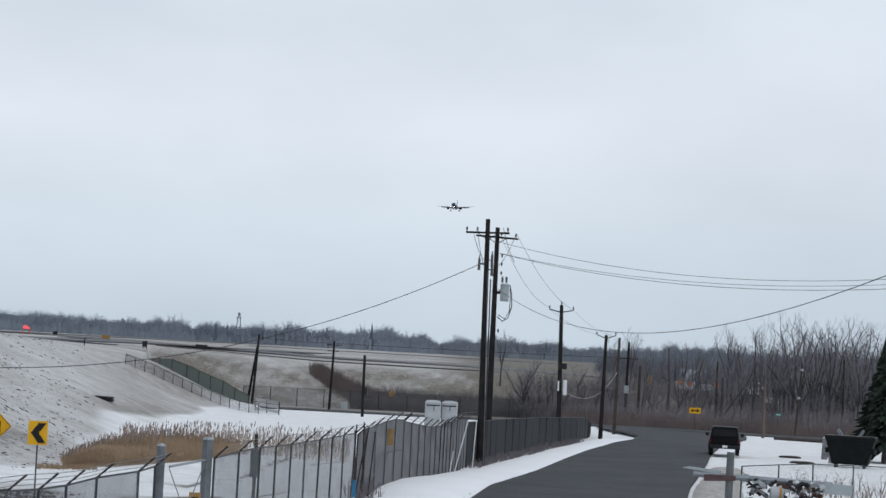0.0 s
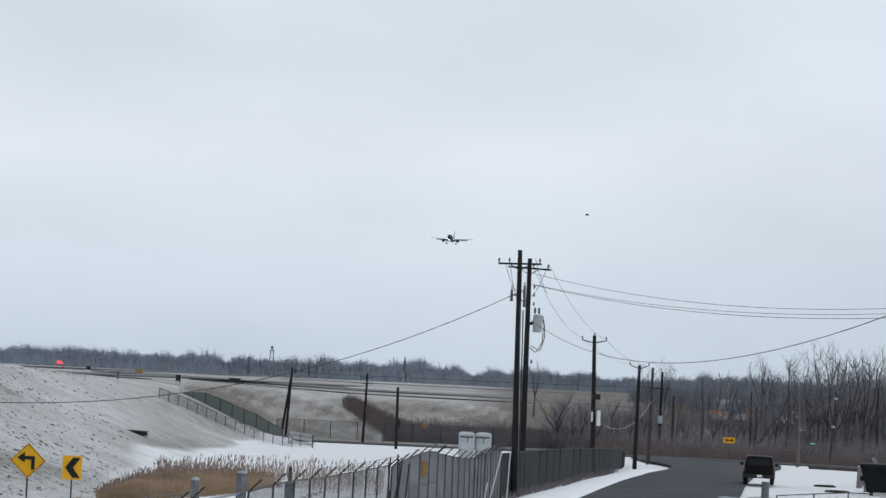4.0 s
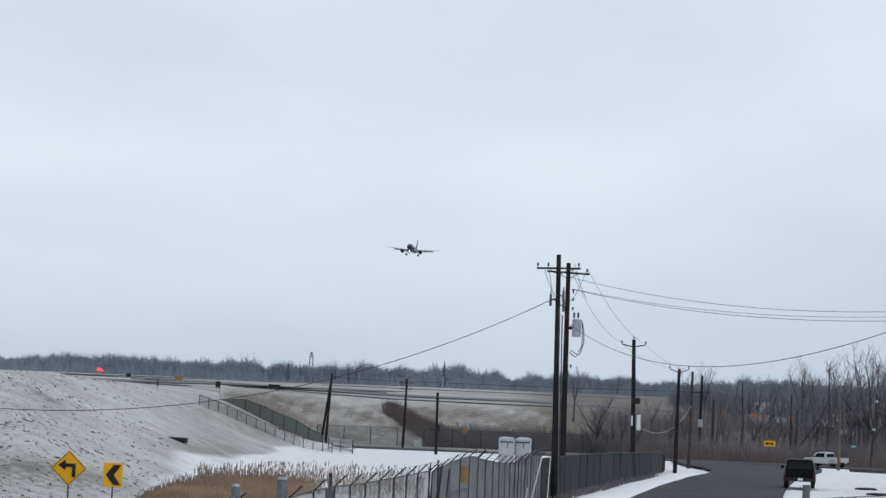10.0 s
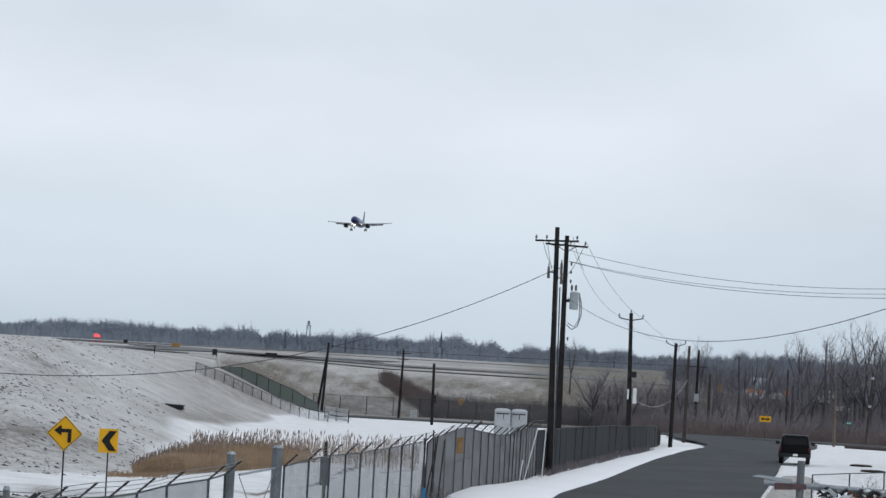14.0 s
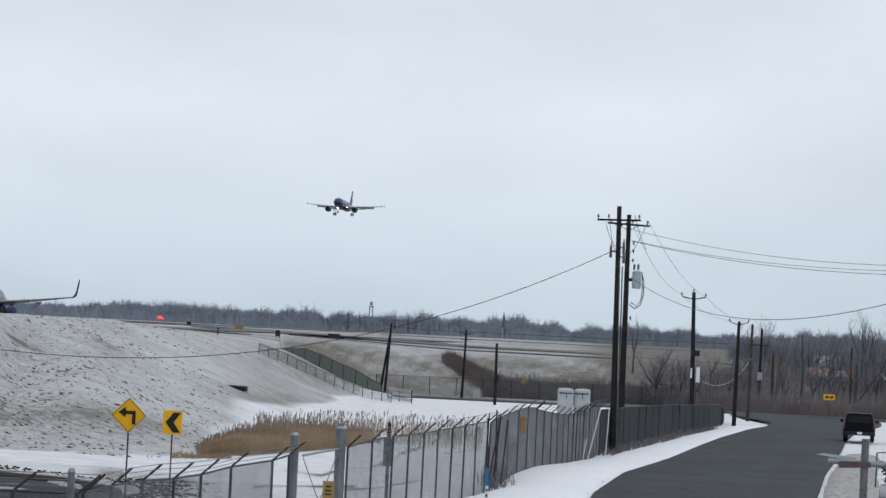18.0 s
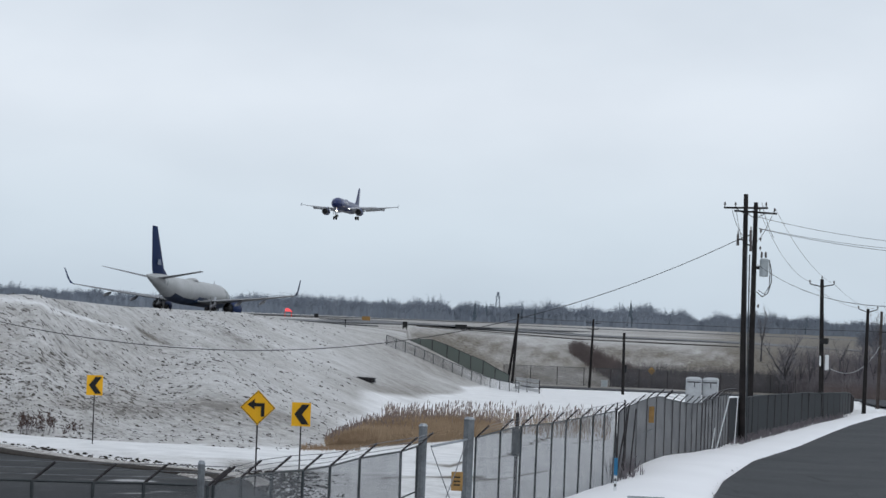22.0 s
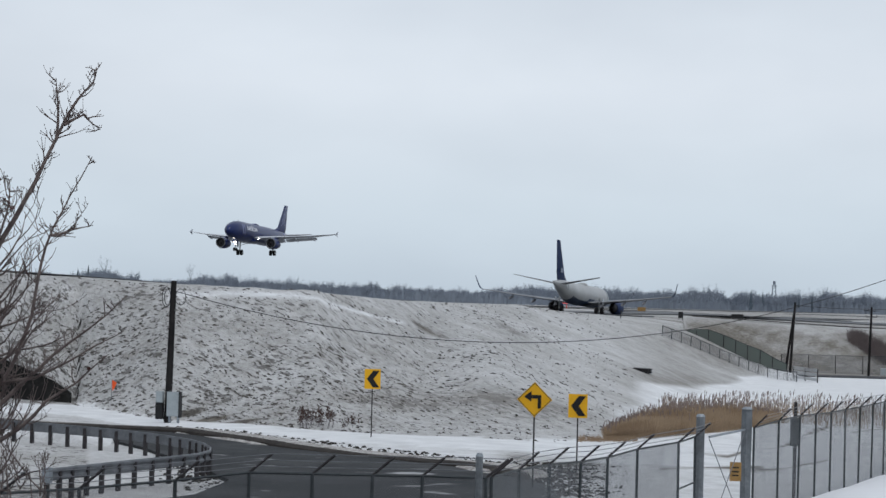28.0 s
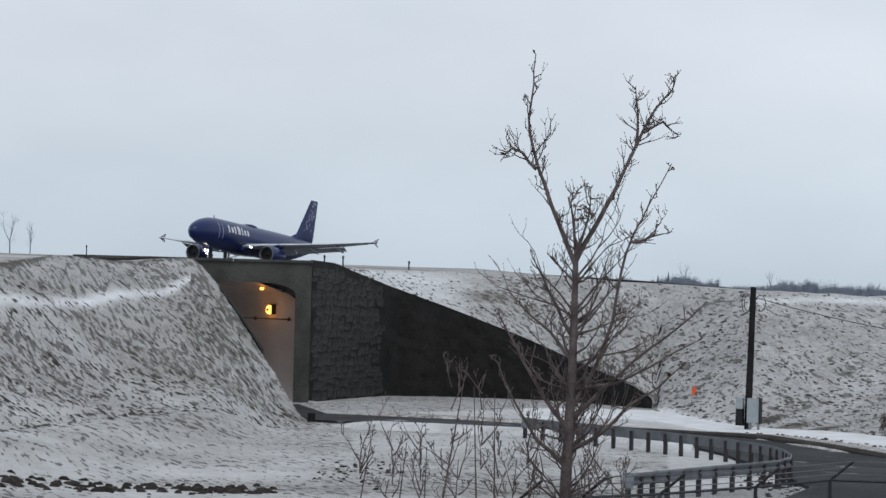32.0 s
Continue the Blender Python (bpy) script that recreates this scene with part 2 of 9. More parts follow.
M = {
    "ground": mat_ground(),
    "asphalt": mat_asphalt(),
    "slushy_asphalt": mat_asphalt("slushy_asphalt", 0.7),
    "runway": mat("airfield_pavement", (0.155, 0.16, 0.17), 0.8, vary=0.35, scale=0.03, fine=1, col2=(0.085, 0.088, 0.094)),
    "dirt_road": mat("wet_dirt_road", (0.060, 0.055, 0.052), 0.9, vary=0.4, scale=0.06, fine=2, col2=(0.10, 0.095, 0.09)),
    "snow": mat("packed_snow", (0.80, 0.81, 0.835), 0.85, vary=0.05, scale=0.2, bump=0.006, fine=5, col2=(0.765, 0.775, 0.80)),
    "old_snow": mat("old_grey_snow", (0.62, 0.625, 0.635), 0.9, vary=0.2, scale=0.8, bump=0.05, fine=6, col2=(0.45, 0.45, 0.455)),
    "dirty_snow": mat("gritty_snow", (0.47, 0.455, 0.44), 0.9, vary=0.6, scale=3.5, bump=0.012, fine=14, col2=(0.20, 0.185, 0.172)),
    "concrete": mat("weathered_concrete", (0.090, 0.089, 0.082), 0.9, vary=0.4, scale=0.7, bump=0.02, fine=14, col2=(0.048, 0.048, 0.044)),
    "stone_wall": mat("rough_stone_face", (0.062, 0.062, 0.058), 0.9, vary=0.5, scale=0.7, bump=0.14, fine=5, col2=(0.022, 0.023, 0.022), island=0.25),
    "dark_wall": mat("dark_wet_wall", (0.022, 0.021, 0.020), 0.9, vary=0.4, scale=1.2, bump=0.03, fine=8),
    "lining": mat("tunnel_lining", (0.36, 0.305, 0.285), 0.8, vary=0.12, scale=0.6, fine=12),
    "sodium": mat("sodium_lamp", (1.0, 0.6, 0.2), 0.5, emit=(1.0, 0.40, 0.06), power=5.0),
    "creosote": mat("creosoted_pole", (0.027, 0.024, 0.024), 0.9, vary=0.5, scale=2.0, bump=0.01, fine=40, col2=(0.014, 0.013, 0.014), spec=0.15),
    "brown_pole": mat("weathered_pole", (0.062, 0.050, 0.046), 0.85, vary=0.4, scale=2.0, bump=0.01, fine=40),
    "tan_pole": mat("fresh_pole", (0.15, 0.118, 0.095), 0.8, vary=0.3, scale=2.0, fine=30),
    "wire": mat("black_wire", (0.028, 0.028, 0.03), 0.6, vary=0.2),
    "thin_wire": mat("grey_wire", (0.16, 0.165, 0.18), 0.6, vary=0.2),
    "galv": mat("galvanised_steel", (0.30, 0.33, 0.36), 0.5, 0.6, vary=0.3, scale=3, fine=30),
    "rack_steel": mat("pale_rack_steel", (0.17, 0.18, 0.19), 0.6, 0.4, vary=0.35, scale=3, fine=30),
    "gate_steel": mat("weathered_gate_steel", (0.17, 0.185, 0.20), 0.6, 0.2, vary=0.35, scale=3, fine=20),
    "rail_steel": mat("dull_guard_rail_steel", (0.17, 0.18, 0.195), 0.6, 0.3, vary=0.35, scale=2, fine=20),
    "post": mat("weathered_fence_post", (0.062, 0.070, 0.076), 0.6, 0.4, vary=0.35, scale=3, fine=30),
    "dark_post": mat("rusty_fence_post", (0.05, 0.045, 0.048), 0.75, 0.2, vary=0.4, scale=3, fine=30),
    "link": mat_mesh("chain_link", (0.10, 0.105, 0.115), 0.052, 0.0040, 0.20),
    "link_grey": mat_mesh("screened_chain_link", (0.115, 0.124, 0.136), 0.052, 0.0055, 0.42),
    "link_open": mat_mesh("open_chain_link", (0.16, 0.17, 0.18), 0.052, 0.0016, 0.01),
    "slats": mat_mesh("slatted_chain_link", (0.018, 0.0225, 0.027), 0.052, 0.006, 2.2, 0.0, 0.95),
    "link_dark": mat_mesh("dirty_chain_link", (0.075, 0.078, 0.085), 0.052, 0.0055, 0.88, 0.1, 0.8),
    "green_mesh": mat_mesh("green_windscreen", (0.10, 0.118, 0.108), 0.052, 0.006, 1.1, 0.0, 0.9),
    "grey_box": mat("grey_enamel", (0.36, 0.40, 0.42), 0.5, 0.1, vary=0.12, scale=3, fine=20),
    "porcelain": mat("insulator_glaze", (0.10, 0.09, 0.09), 0.3, vary=0.2),
    "yellow": mat("yellow_sign_sheeting", (0.80, 0.42, 0.012), 0.45, vary=0.08, scale=3, fine=25),
    "black": mat("black_paint", (0.012, 0.012, 0.013), 0.5, vary=0.2),
    "white": mat("white_plastic", (0.72, 0.74, 0.76), 0.5, vary=0.1, scale=2, fine=20),
    "toilet_grey": mat("moulded_grey_plastic", (0.40, 0.42, 0.44), 0.6, vary=0.15, scale=2, fine=20),
    "green_sign": mat("street_sign_green", (0.03, 0.22, 0.20), 0.5, vary=0.1),
    "marker_blue": mat("faded_blue_plastic", (0.03, 0.17, 0.33), 0.5, vary=0.15),
    "blue_plastic": mat("blue_plastic", (0.02, 0.20, 0.55), 0.5, vary=0.15),
    "red_plastic": mat("red_plastic", (0.72, 0.05, 0.02), 0.5, vary=0.15),
    "orange": mat("orange_sheeting", (0.85, 0.22, 0.02), 0.5, vary=0.2),
    "reed": mat("dry_reeds", (0.34, 0.255, 0.172), 0.9, vary=0.3, scale=0.4, fine=8, col2=(0.24, 0.168, 0.108), island=0.22),
    "plume": mat("reed_plumes", (0.215, 0.170, 0.155), 0.95, vary=0.3, island=0.3),
    # bark lightened and blued, to put the woods' haze into its colour
    "bark": mat("hazed_grey_bark", (0.205, 0.198, 0.218), 0.9, vary=0.4, scale=4, bump=0.006, fine=30, island=0.15),
    "dark_bark": mat("dark_bark", (0.088, 0.083, 0.092), 0.9, vary=0.4, scale=3, fine=30),
    "near_bark": mat("smooth_grey_bark", (0.150, 0.120, 0.112), 0.85, vary=0.4, scale=5, bump=0.008, fine=40, col2=(0.085, 0.066, 0.064)),
    # distance haze is put into this colour: paler and bluer than twigs
    "far_haze": mat("hazed_far_woods", (0.225, 0.255, 0.30), 0.95, vary=0.2, scale=0.03, fine=0.4, col2=(0.155, 0.182, 0.225), island=0.12),
    # bluish tone carries the thinner haze over this nearer rank
    "mid_haze": mat("hazed_woods_behind", (0.165, 0.178, 0.208), 0.95, vary=0.2, scale=0.05, fine=0.6, col2=(0.115, 0.126, 0.150), island=0.12),
    "bramble": mat("dark_bramble", (0.128, 0.114, 0.120), 0.95, vary=0.25, scale=0.12, fine=2, col2=(0.085, 0.077, 0.083), island=0.14),
    "rusty_brush": mat("rusty_brush", (0.170, 0.140, 0.134), 0.95, vary=0.3, scale=0.12, fine=2, col2=(0.115, 0.096, 0.096), island=0.16),
    # brown brush paled towards blue; the haze before it is in the colour
    "brush": mat("hazed_brown_brush", (0.20, 0.184, 0.198), 0.95, vary=0.25, scale=0.12, fine=2, col2=(0.142, 0.13, 0.142), island=0.14),
    "fir": mat("fir_needles", (0.020, 0.032, 0.022), 0.9, vary=0.4, scale=1.5, fine=20, island=0.3),
    "tuft": mat("matted_grass", (0.115, 0.105, 0.095), 0.95, vary=0.4, scale=0.5, fine=6, col2=(0.055, 0.049, 0.044), island=0.4),
    # needle green paled and blued, with the distance haze in the colour
    "hazed_fir": mat("hazed_conifers", (0.095, 0.122, 0.150), 0.95, vary=0.3, scale=0.02, fine=0.4, island=0.25),
    "red_light_cloth": mat("fluorescent_cloth", (0.90, 0.12, 0.03), 0.7, vary=0.1),
    "seed_head": mat("dark_seed_heads", (0.085, 0.052, 0.045), 0.9, vary=0.4, scale=8),
    "dry_leaf": mat("dry_red_leaves", (0.10, 0.030, 0.022), 0.85, vary=0.4, scale=8),
    "rust": mat("rusty_iron", (0.10, 0.05, 0.035), 0.85, 0.2, vary=0.5, scale=4, fine=20),
    "soil": mat("bare_soil", (0.036, 0.030, 0.026), 0.95, vary=0.5, scale=1.5, bump=0.05, fine=8),
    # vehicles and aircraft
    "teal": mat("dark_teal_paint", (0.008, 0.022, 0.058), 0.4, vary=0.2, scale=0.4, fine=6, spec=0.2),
    "faded_decal": mat("faded_blue_decal", (0.22, 0.26, 0.34), 0.5, vary=0.4, scale=3.0, fine=12),
    "navy": mat("navy_blue_paint", (0.008, 0.024, 0.085), 0.5, vary=0.1, scale=0.6, fine=8, spec=0.08),
    "jet_blue": mat("royal_blue_paint", (0.012, 0.024, 0.105), 0.28, vary=0.1, scale=0.6, fine=8, spec=0.36),
    "wing": mat("aircraft_grey", (0.56, 0.58, 0.62), 0.4, vary=0.15, scale=0.6, fine=8),
    # aircraft grey darkened, as the white jet's wings show their shaded undersides
    "wing_shaded": mat("shaded_wing_grey", (0.15, 0.155, 0.17), 0.45, vary=0.2, scale=0.6, fine=8),
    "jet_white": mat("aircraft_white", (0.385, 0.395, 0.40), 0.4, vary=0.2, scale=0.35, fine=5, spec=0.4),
    "tyre": mat("rubber_tyre", (0.014, 0.014, 0.015), 0.85, vary=0.3, scale=8),
    "strut": mat("landing_gear_steel", (0.40, 0.41, 0.42), 0.4, 0.5, vary=0.2),
    "dark_metal": mat("dark_metal", (0.03, 0.03, 0.033), 0.5, 0.5, vary=0.3),
    "dull_metal": mat("dull_intake_metal", (0.16, 0.165, 0.175), 0.5, 0.4, vary=0.2),
    "bright_metal": mat("bare_aluminium", (0.55, 0.56, 0.58), 0.3, 0.8, vary=0.15),
    "landing_light": mat("landing_light", (1, 0.95, 0.85), 0.2, emit=(1.0, 0.90, 0.74), power=18.0),
    "red_light": mat("red_beacon", (0.9, 0.08, 0.08), 0.4, emit=(1.0, 0.13, 0.15), power=0.6),
    "speckle": mat("pale_blue_decal", (0.40, 0.43, 0.62), 0.4, vary=0.1),
    "lettering": mat("white_decal", (0.72, 0.73, 0.78), 0.4, vary=0.1),
    "glass": mat("tinted_glass", (0.012, 0.013, 0.015), 0.25, vary=0.1, spec=0.12),
    "truck_black": mat("black_car_paint", (0.006, 0.006, 0.007), 0.5, vary=0.2, spec=0.1),
    "truck_white": mat("white_car_paint", (0.60, 0.61, 0.62), 0.3, vary=0.1, spec=0.5),
    "tail_red": mat("tail_light_red", (0.075, 0.008, 0.010), 0.35, vary=0.1),
    "chrome": mat("chrome_trim", (0.028, 0.029, 0.032), 0.45, 0.6, vary=0.1),
    "bin": mat("black_green_steel", (0.008, 0.011, 0.011), 0.75, vary=0.4, scale=2, spec=0.15),
    "facade": mat("pale_siding", (0.30, 0.30, 0.31), 0.8, vary=0.25, scale=0.5, fine=4),
    "roof": mat("snowy_roof", (0.33, 0.35, 0.38), 0.85, vary=0.25, scale=0.5),
    "tan_box": mat("tan_enamel", (0.34, 0.20, 0.07), 0.6, vary=0.2),
    "blob_red": mat("faded_red_cloth", (0.12, 0.078, 0.080), 0.8, vary=0.4, scale=6),
    "bird": mat("dark_feathers", (0.04, 0.038, 0.04), 0.9, vary=0.3, scale=20),
}


# ---- mesh builder ----
class MB:
    """Collects vertices and faces of one part."""

    def __init__(self):
        self.v, self.f, self.uv = [], [], []

    def add(self, vs, fs):
        k = len(self.v)
        self.v += [tuple(p) for p in vs]
        self.f += [tuple(i + k for i in q) for q in fs]
        return self

    def box(self, c, s, rz=0.0, rx=0.0, ry=0.0, taper=1.0, bevel=0.0):
        """A block with centre c and size s; taper narrows its top, bevel chamfers its upright edges."""
        hx, hy, hz = s[0] / 2, s[1] / 2, s[2] / 2
        b = min(bevel, hx * 0.9, hy * 0.9)
        ring = [(-hx, -hy), (hx, -hy), (hx, hy), (-hx, hy)] if not b else [(-hx + b, -hy), (hx - b, -hy), (hx, -hy + b), (hx, hy - b), (hx - b, hy), (-hx + b, hy), (-hx, hy - b), (-hx, -hy + b)]
        n = len(ring)
        m = pose(*c, rx, ry, rz)
        vs = [m @ Vector((x, y, -hz)) for x, y in ring] + [m @ Vector((x * taper, y * taper, hz)) for x, y in ring]
        fs = [tuple(range(n - 1, -1, -1)), tuple(range(n, 2 * n))] + [(i, (i + 1) % n, n + (i + 1) % n, n + i) for i in range(n)]
        return self.add(vs, fs)

    def tube(self, pts, radii, n=6, cap=True):
        """A round bar along pts; radii one number or one each."""
        pts = [Vector(p) for p in pts]
        if not hasattr(radii, "__len__"):
            radii = [radii] * len(pts)
        vs, fs = [], []
        side = None
        for i, p in enumerate(pts):
            d = (pts[min(i + 1, len(pts) - 1)] - pts[max(i - 1, 0)])
            if d.length < 1e-9:
                d = Vector((0, 0, 1))
            d.normalize()
            if side is None:
                side = d.cross(Vector((0, 0, 1)) if abs(d.z) < 0.9 else Vector((1, 0, 0)))
            side = (side - d * side.dot(d))
            side.normalize()
            up = d.cross(side)
            for k in range(n):
                a = 2 * math.pi * k / n
                vs.append(p + (side * math.cos(a) + up * math.sin(a)) * radii[i])
        for i in range(len(pts) - 1):
            for k in range(n):
                a, b = i * n + k, i * n + (k + 1) % n
                fs.append((a, b, b + n, a + n))
        if cap:
            fs += [tuple(range(n - 1, -1, -1)), tuple(range((len(pts) - 1) * n, len(pts) * n))]
        return self.add(vs, fs)

    def loft(self, rings, cap=True):
        n = len(rings[0])
        vs = [p for r in rings for p in r]
        fs = [(i * n + k, i * n + (k + 1) % n, (i + 1) * n + (k + 1) % n, (i + 1) * n + k) for i in range(len(rings) - 1) for k in range(n)]
        if cap:
            fs += [tuple(range(n - 1, -1, -1)), tuple(range((len(rings) - 1) * n, len(rings) * n))]
        return self.add(vs, fs)

    def slab(self, outline, thick, m=None):
        """A flat plate: outline in x, z, thickness along y."""
        m = m or Matrix()
        n = len(outline)
        vs = [m @ Vector((x, -thick / 2, z)) for x, z in outline] + [m @ Vector((x, thick / 2, z)) for x, z in outline]
        fs = [tuple(range(n)), tuple(range(2 * n - 1, n - 1, -1))] + [(i, i + n, (i + 1) % n + n, (i + 1) % n) for i in range(n)]
        return self.add(vs, fs)

    def sheet(self, p, q, z0, z1, u0=0.0):
        """An upright sheet between two plan points, with metre coordinates for its texture."""
        ln = math.hypot(q[0] - p[0], q[1] - p[1])
        a = (z0, z0) if not hasattr(z0, "__len__") else z0
        b = (z1, z1) if not hasattr(z1, "__len__") else z1
        self.add([(p[0], p[1], a[0]), (q[0], q[1], a[1]), (q[0], q[1], b[1]), (p[0], p[1], b[0])], [(0, 1, 2, 3)])
        self.uv += [(u0, a[0]), (u0 + ln, a[1]), (u0 + ln, b[1]), (u0, b[0])]
        return self


def part(name, mb, material, parent=None, label="", smooth=False, at=None):
    me = bpy.data.meshes.new(name)
    me.from_pydata(mb.v, [], mb.f)
    if mb.uv:
        lay = me.uv_layers.new(name="UVMap")
        for i, c in enumerate(mb.uv):
            lay.data[i].uv = c
    me.materials.append(M[material])
    if smooth:
        me.shade_smooth()
        me.set_sharp_from_angle(angle=radians(40))
    me.update()
    ob = new(name, me)
    if parent is not None:
        ob.parent = parent
    if at is not None:
        ob.matrix_basis = at
    if label:
        tagged(ob, label)
    return ob


def thing(name, m, label, category, group="", kind=""):
    ob = new(name)
    ob.empty_display_size = 0.2
    ob.matrix_basis = m
    return tagged(ob, label, category, group, kind)


# ---- the lie of the land ----
def vnoise(x, y, seed=0):
    """Smooth value noise over arrays, about -1 to 1."""
    xi, yi = np.floor(x).astype(np.int64), np.floor(y).astype(np.int64)
    fx, fy = x - xi, y - yi
    fx, fy = fx * fx * (3 - 2 * fx), fy * fy * (3 - 2 * fy)

    def h(a, b):
        k = (a * 374761393 + b * 668265263 + seed * 974711) & 0x7FFFFFFF
        k = ((k ^ (k >> 13)) * 1274126177) & 0x7FFFFFFF
        return ((k ^ (k >> 16)) & 0xFFFF) / 32767.5 - 1

    return (h(xi, yi) * (1 - fx) + h(xi + 1, yi) * fx) * (1 - fy) + (h(xi, yi + 1) * (1 - fx) + h(xi + 1, yi + 1) * fx) * fy


def smooth(a, b, x):
    t = np.clip((x - a) / (b - a), 0, 1)
    return t * t * (3 - 2 * t)


# bearing (degrees, right positive): near bank's toe and crest by distance, crest height
BANK = [(-60, 70, 100, 6.0), (-31.7, 84, 112, 6.25), (-28.5, 97, 128, 6.4), (-27.8, 100, 130, 6.45), (-25.4, 112, 140, 6.5), (-24.6, 118, 150, 6.45),
        (-23.4, 124, 158, 6.4), (-21.3, 130, 155, 6.25), (-19.0, 132, 148, 6.1), (-18.2, 131, 146, 6.05), (-16.4, 121, 139, 5.82), (-13.4, 113, 137, 5.56),
        (-11.6, 112, 150, 5.21), (-10.2, 111, 175, 5.14), (-9.28, 110, 190, 5.05), (-8.34, 110, 205, 4.58), (-7.5, 113, 214, 4.33), (-6.8, 131, 216, 4.10), (-6.2, 144, 216, 3.75), (-5.87, 152, 216, 3.38),
        (-5.5, 163, 216, 2.84), (-5.22, 172, 216, 2.34), (-4.63, 194, 216, 1.32), (-4.04, 208, 216, 0.56), (-3.63, 211, 216, 0.33), (-3.4, 212, 217, -0.2), (-3.1, 213, 218, -0.65)]
FACE_D = 131.0
FLANK = 0.36


def flank_foot(y):
    """Where the foot of the bank's right flank runs."""
    return np.interp(y, [100, 150], [-14.6, -15.6])



def height(x, y):
    """Height of the ground at plan points (arrays)."""
    x, y = np.asarray(x, float), np.asarray(y, float)
    az, d = np.degrees(np.arctan2(x, y)), np.hypot(x, y)
    c = np.array(BANK)
    toe, cd, cz = (np.interp(az, c[:, 0], c[:, i]) for i in (1, 2, 3))
    t = np.clip((d - toe) / np.maximum(cd - toe, 0.5), 0, 1)
    prof = cz * (0.62 * t + 0.38 * smooth(0, 1, t)) ** 1.06
    # airfield behind the crest
    top = np.interp(az, [-40, -22, -12, -6, 0], [7.9, 7.9, 3.9, 3.45, 3.3])
    far = np.interp(az, [-40, -20, -12, 0], [6.0, 5.0, 3.0, 2.6])
    back = cz + (top - cz) * smooth(0, 1, (d - cd) / 190.0)
    back = back + (far - back) * smooth(420, 1300, d)
    z = np.where(d <= cd, prof, back)
    # the ground falls gently beyond the road's bend; past the cut rises the far bank
    low = -0.0197 * np.clip(d - 185, 0, 195)
    c2z = np.interp(az, [-5.9, -4.5, -2, 1, 3, 5.5, 8], [3.45, 2.75, 2.2, 2.1, 1.7, -0.8, -3.0])
    t2 = np.clip((d - 402) / 23, 0, 1)
    z2 = low + (c2z - low) * (0.7 * t2 + 0.3 * smooth(0, 1, t2)) + (far - c2z) * smooth(420, 1300, d)
    z = np.where((az > -5.9) & (d > cd), np.where(d < 402, np.maximum(low, cz - (cz - low) * (d - cd) / 6.0), z2), z)
    z = np.where(az > -3.1, z2, z)
    z = np.where((az <= -3.1) & (d < toe), low, np.where((az <= -3.1) & (d <= cd), low + (cz - low) * (0.62 * t + 0.38 * smooth(0, 1, t)) ** (1.06 + 0.3 * smooth(-8.5, -6.5, az)), z))
    # the bank's end: its front face meets a flank that falls to the right, along the reeds
    front = 5.0 * (0.62 * np.clip((d - 110) / 40, 0, 1) + 0.38 * smooth(110, 150, d)) ** 1.06
    flank = FLANK * np.clip(flank_foot(y) - x, -0.6, 40)
    flank = np.where(flank < 0.5, 0.5 * np.exp(np.clip((flank - 0.5) / 0.5, -6, 0)), flank) - 0.03
    h = np.clip(0.5 + (flank - front) / 1.4, 0, 1)
    meet = flank * (1 - h) + front * h - 0.7 * h * (1 - h)
    meet = np.maximum(meet, 0) + (cz - np.maximum(meet, 0)) * smooth(0.75, 1.0, t)
    b = smooth(-11.6, -9.6, az) * (az <= -3.1) * (d <= cd) * (d > 100)
    z = z * (1 - b) + b * np.where(d > toe, np.maximum(meet, low), np.maximum(np.minimum(meet, 0.3), low))
    # the cutting in front of the tunnel
    edge_d = np.interp(az, [-27.8, -25.4], [130.0, 113.0])
    z = np.where((az > -27.8) & (az < -25.4) & (d > edge_d) & (d < FACE_D), 0.0, z)
    wd = np.interp(az, WING_AZ, WING_D) + 0.9
    wz = np.interp(az, WING_AZ, WING_Z)
    wing = (az >= -25.4) & (az < -18.2)
    z = np.where(wing & (d < wd), 0.0, np.where(wing & (d < cd), wz + (cz - wz) * np.clip((d - wd) / np.maximum(cd - wd, 1), 0, 1), z))
    # the bank beside the tunnel runs out in a soft apron
    z = z + 0.9 * np.exp(-((d - toe) / 9.0) ** 2) * smooth(-25.9, -27.4, az)
    # shallow roadside ditch and swells in the open snow
    z = z + 0.12 * vnoise(x / 7, y / 7, 3) * smooth(30, 60, d) * (t <= 0) * (1 - 0.75 * smooth(-4.0, -2.5, az))
    return z


WING_AZ = [-25.4, -24.9, -23.8, -22.5, -21.0, -20.1, -18.7, -18.2]
WING_D = [131.0, 134.5, 141.5, 142.5, 141.5, 140.0, 135.5, 134.0]
WING_Z = [6.45, 6.35, 5.35, 4.25, 2.9, 2.0, 0.75, 0.0]


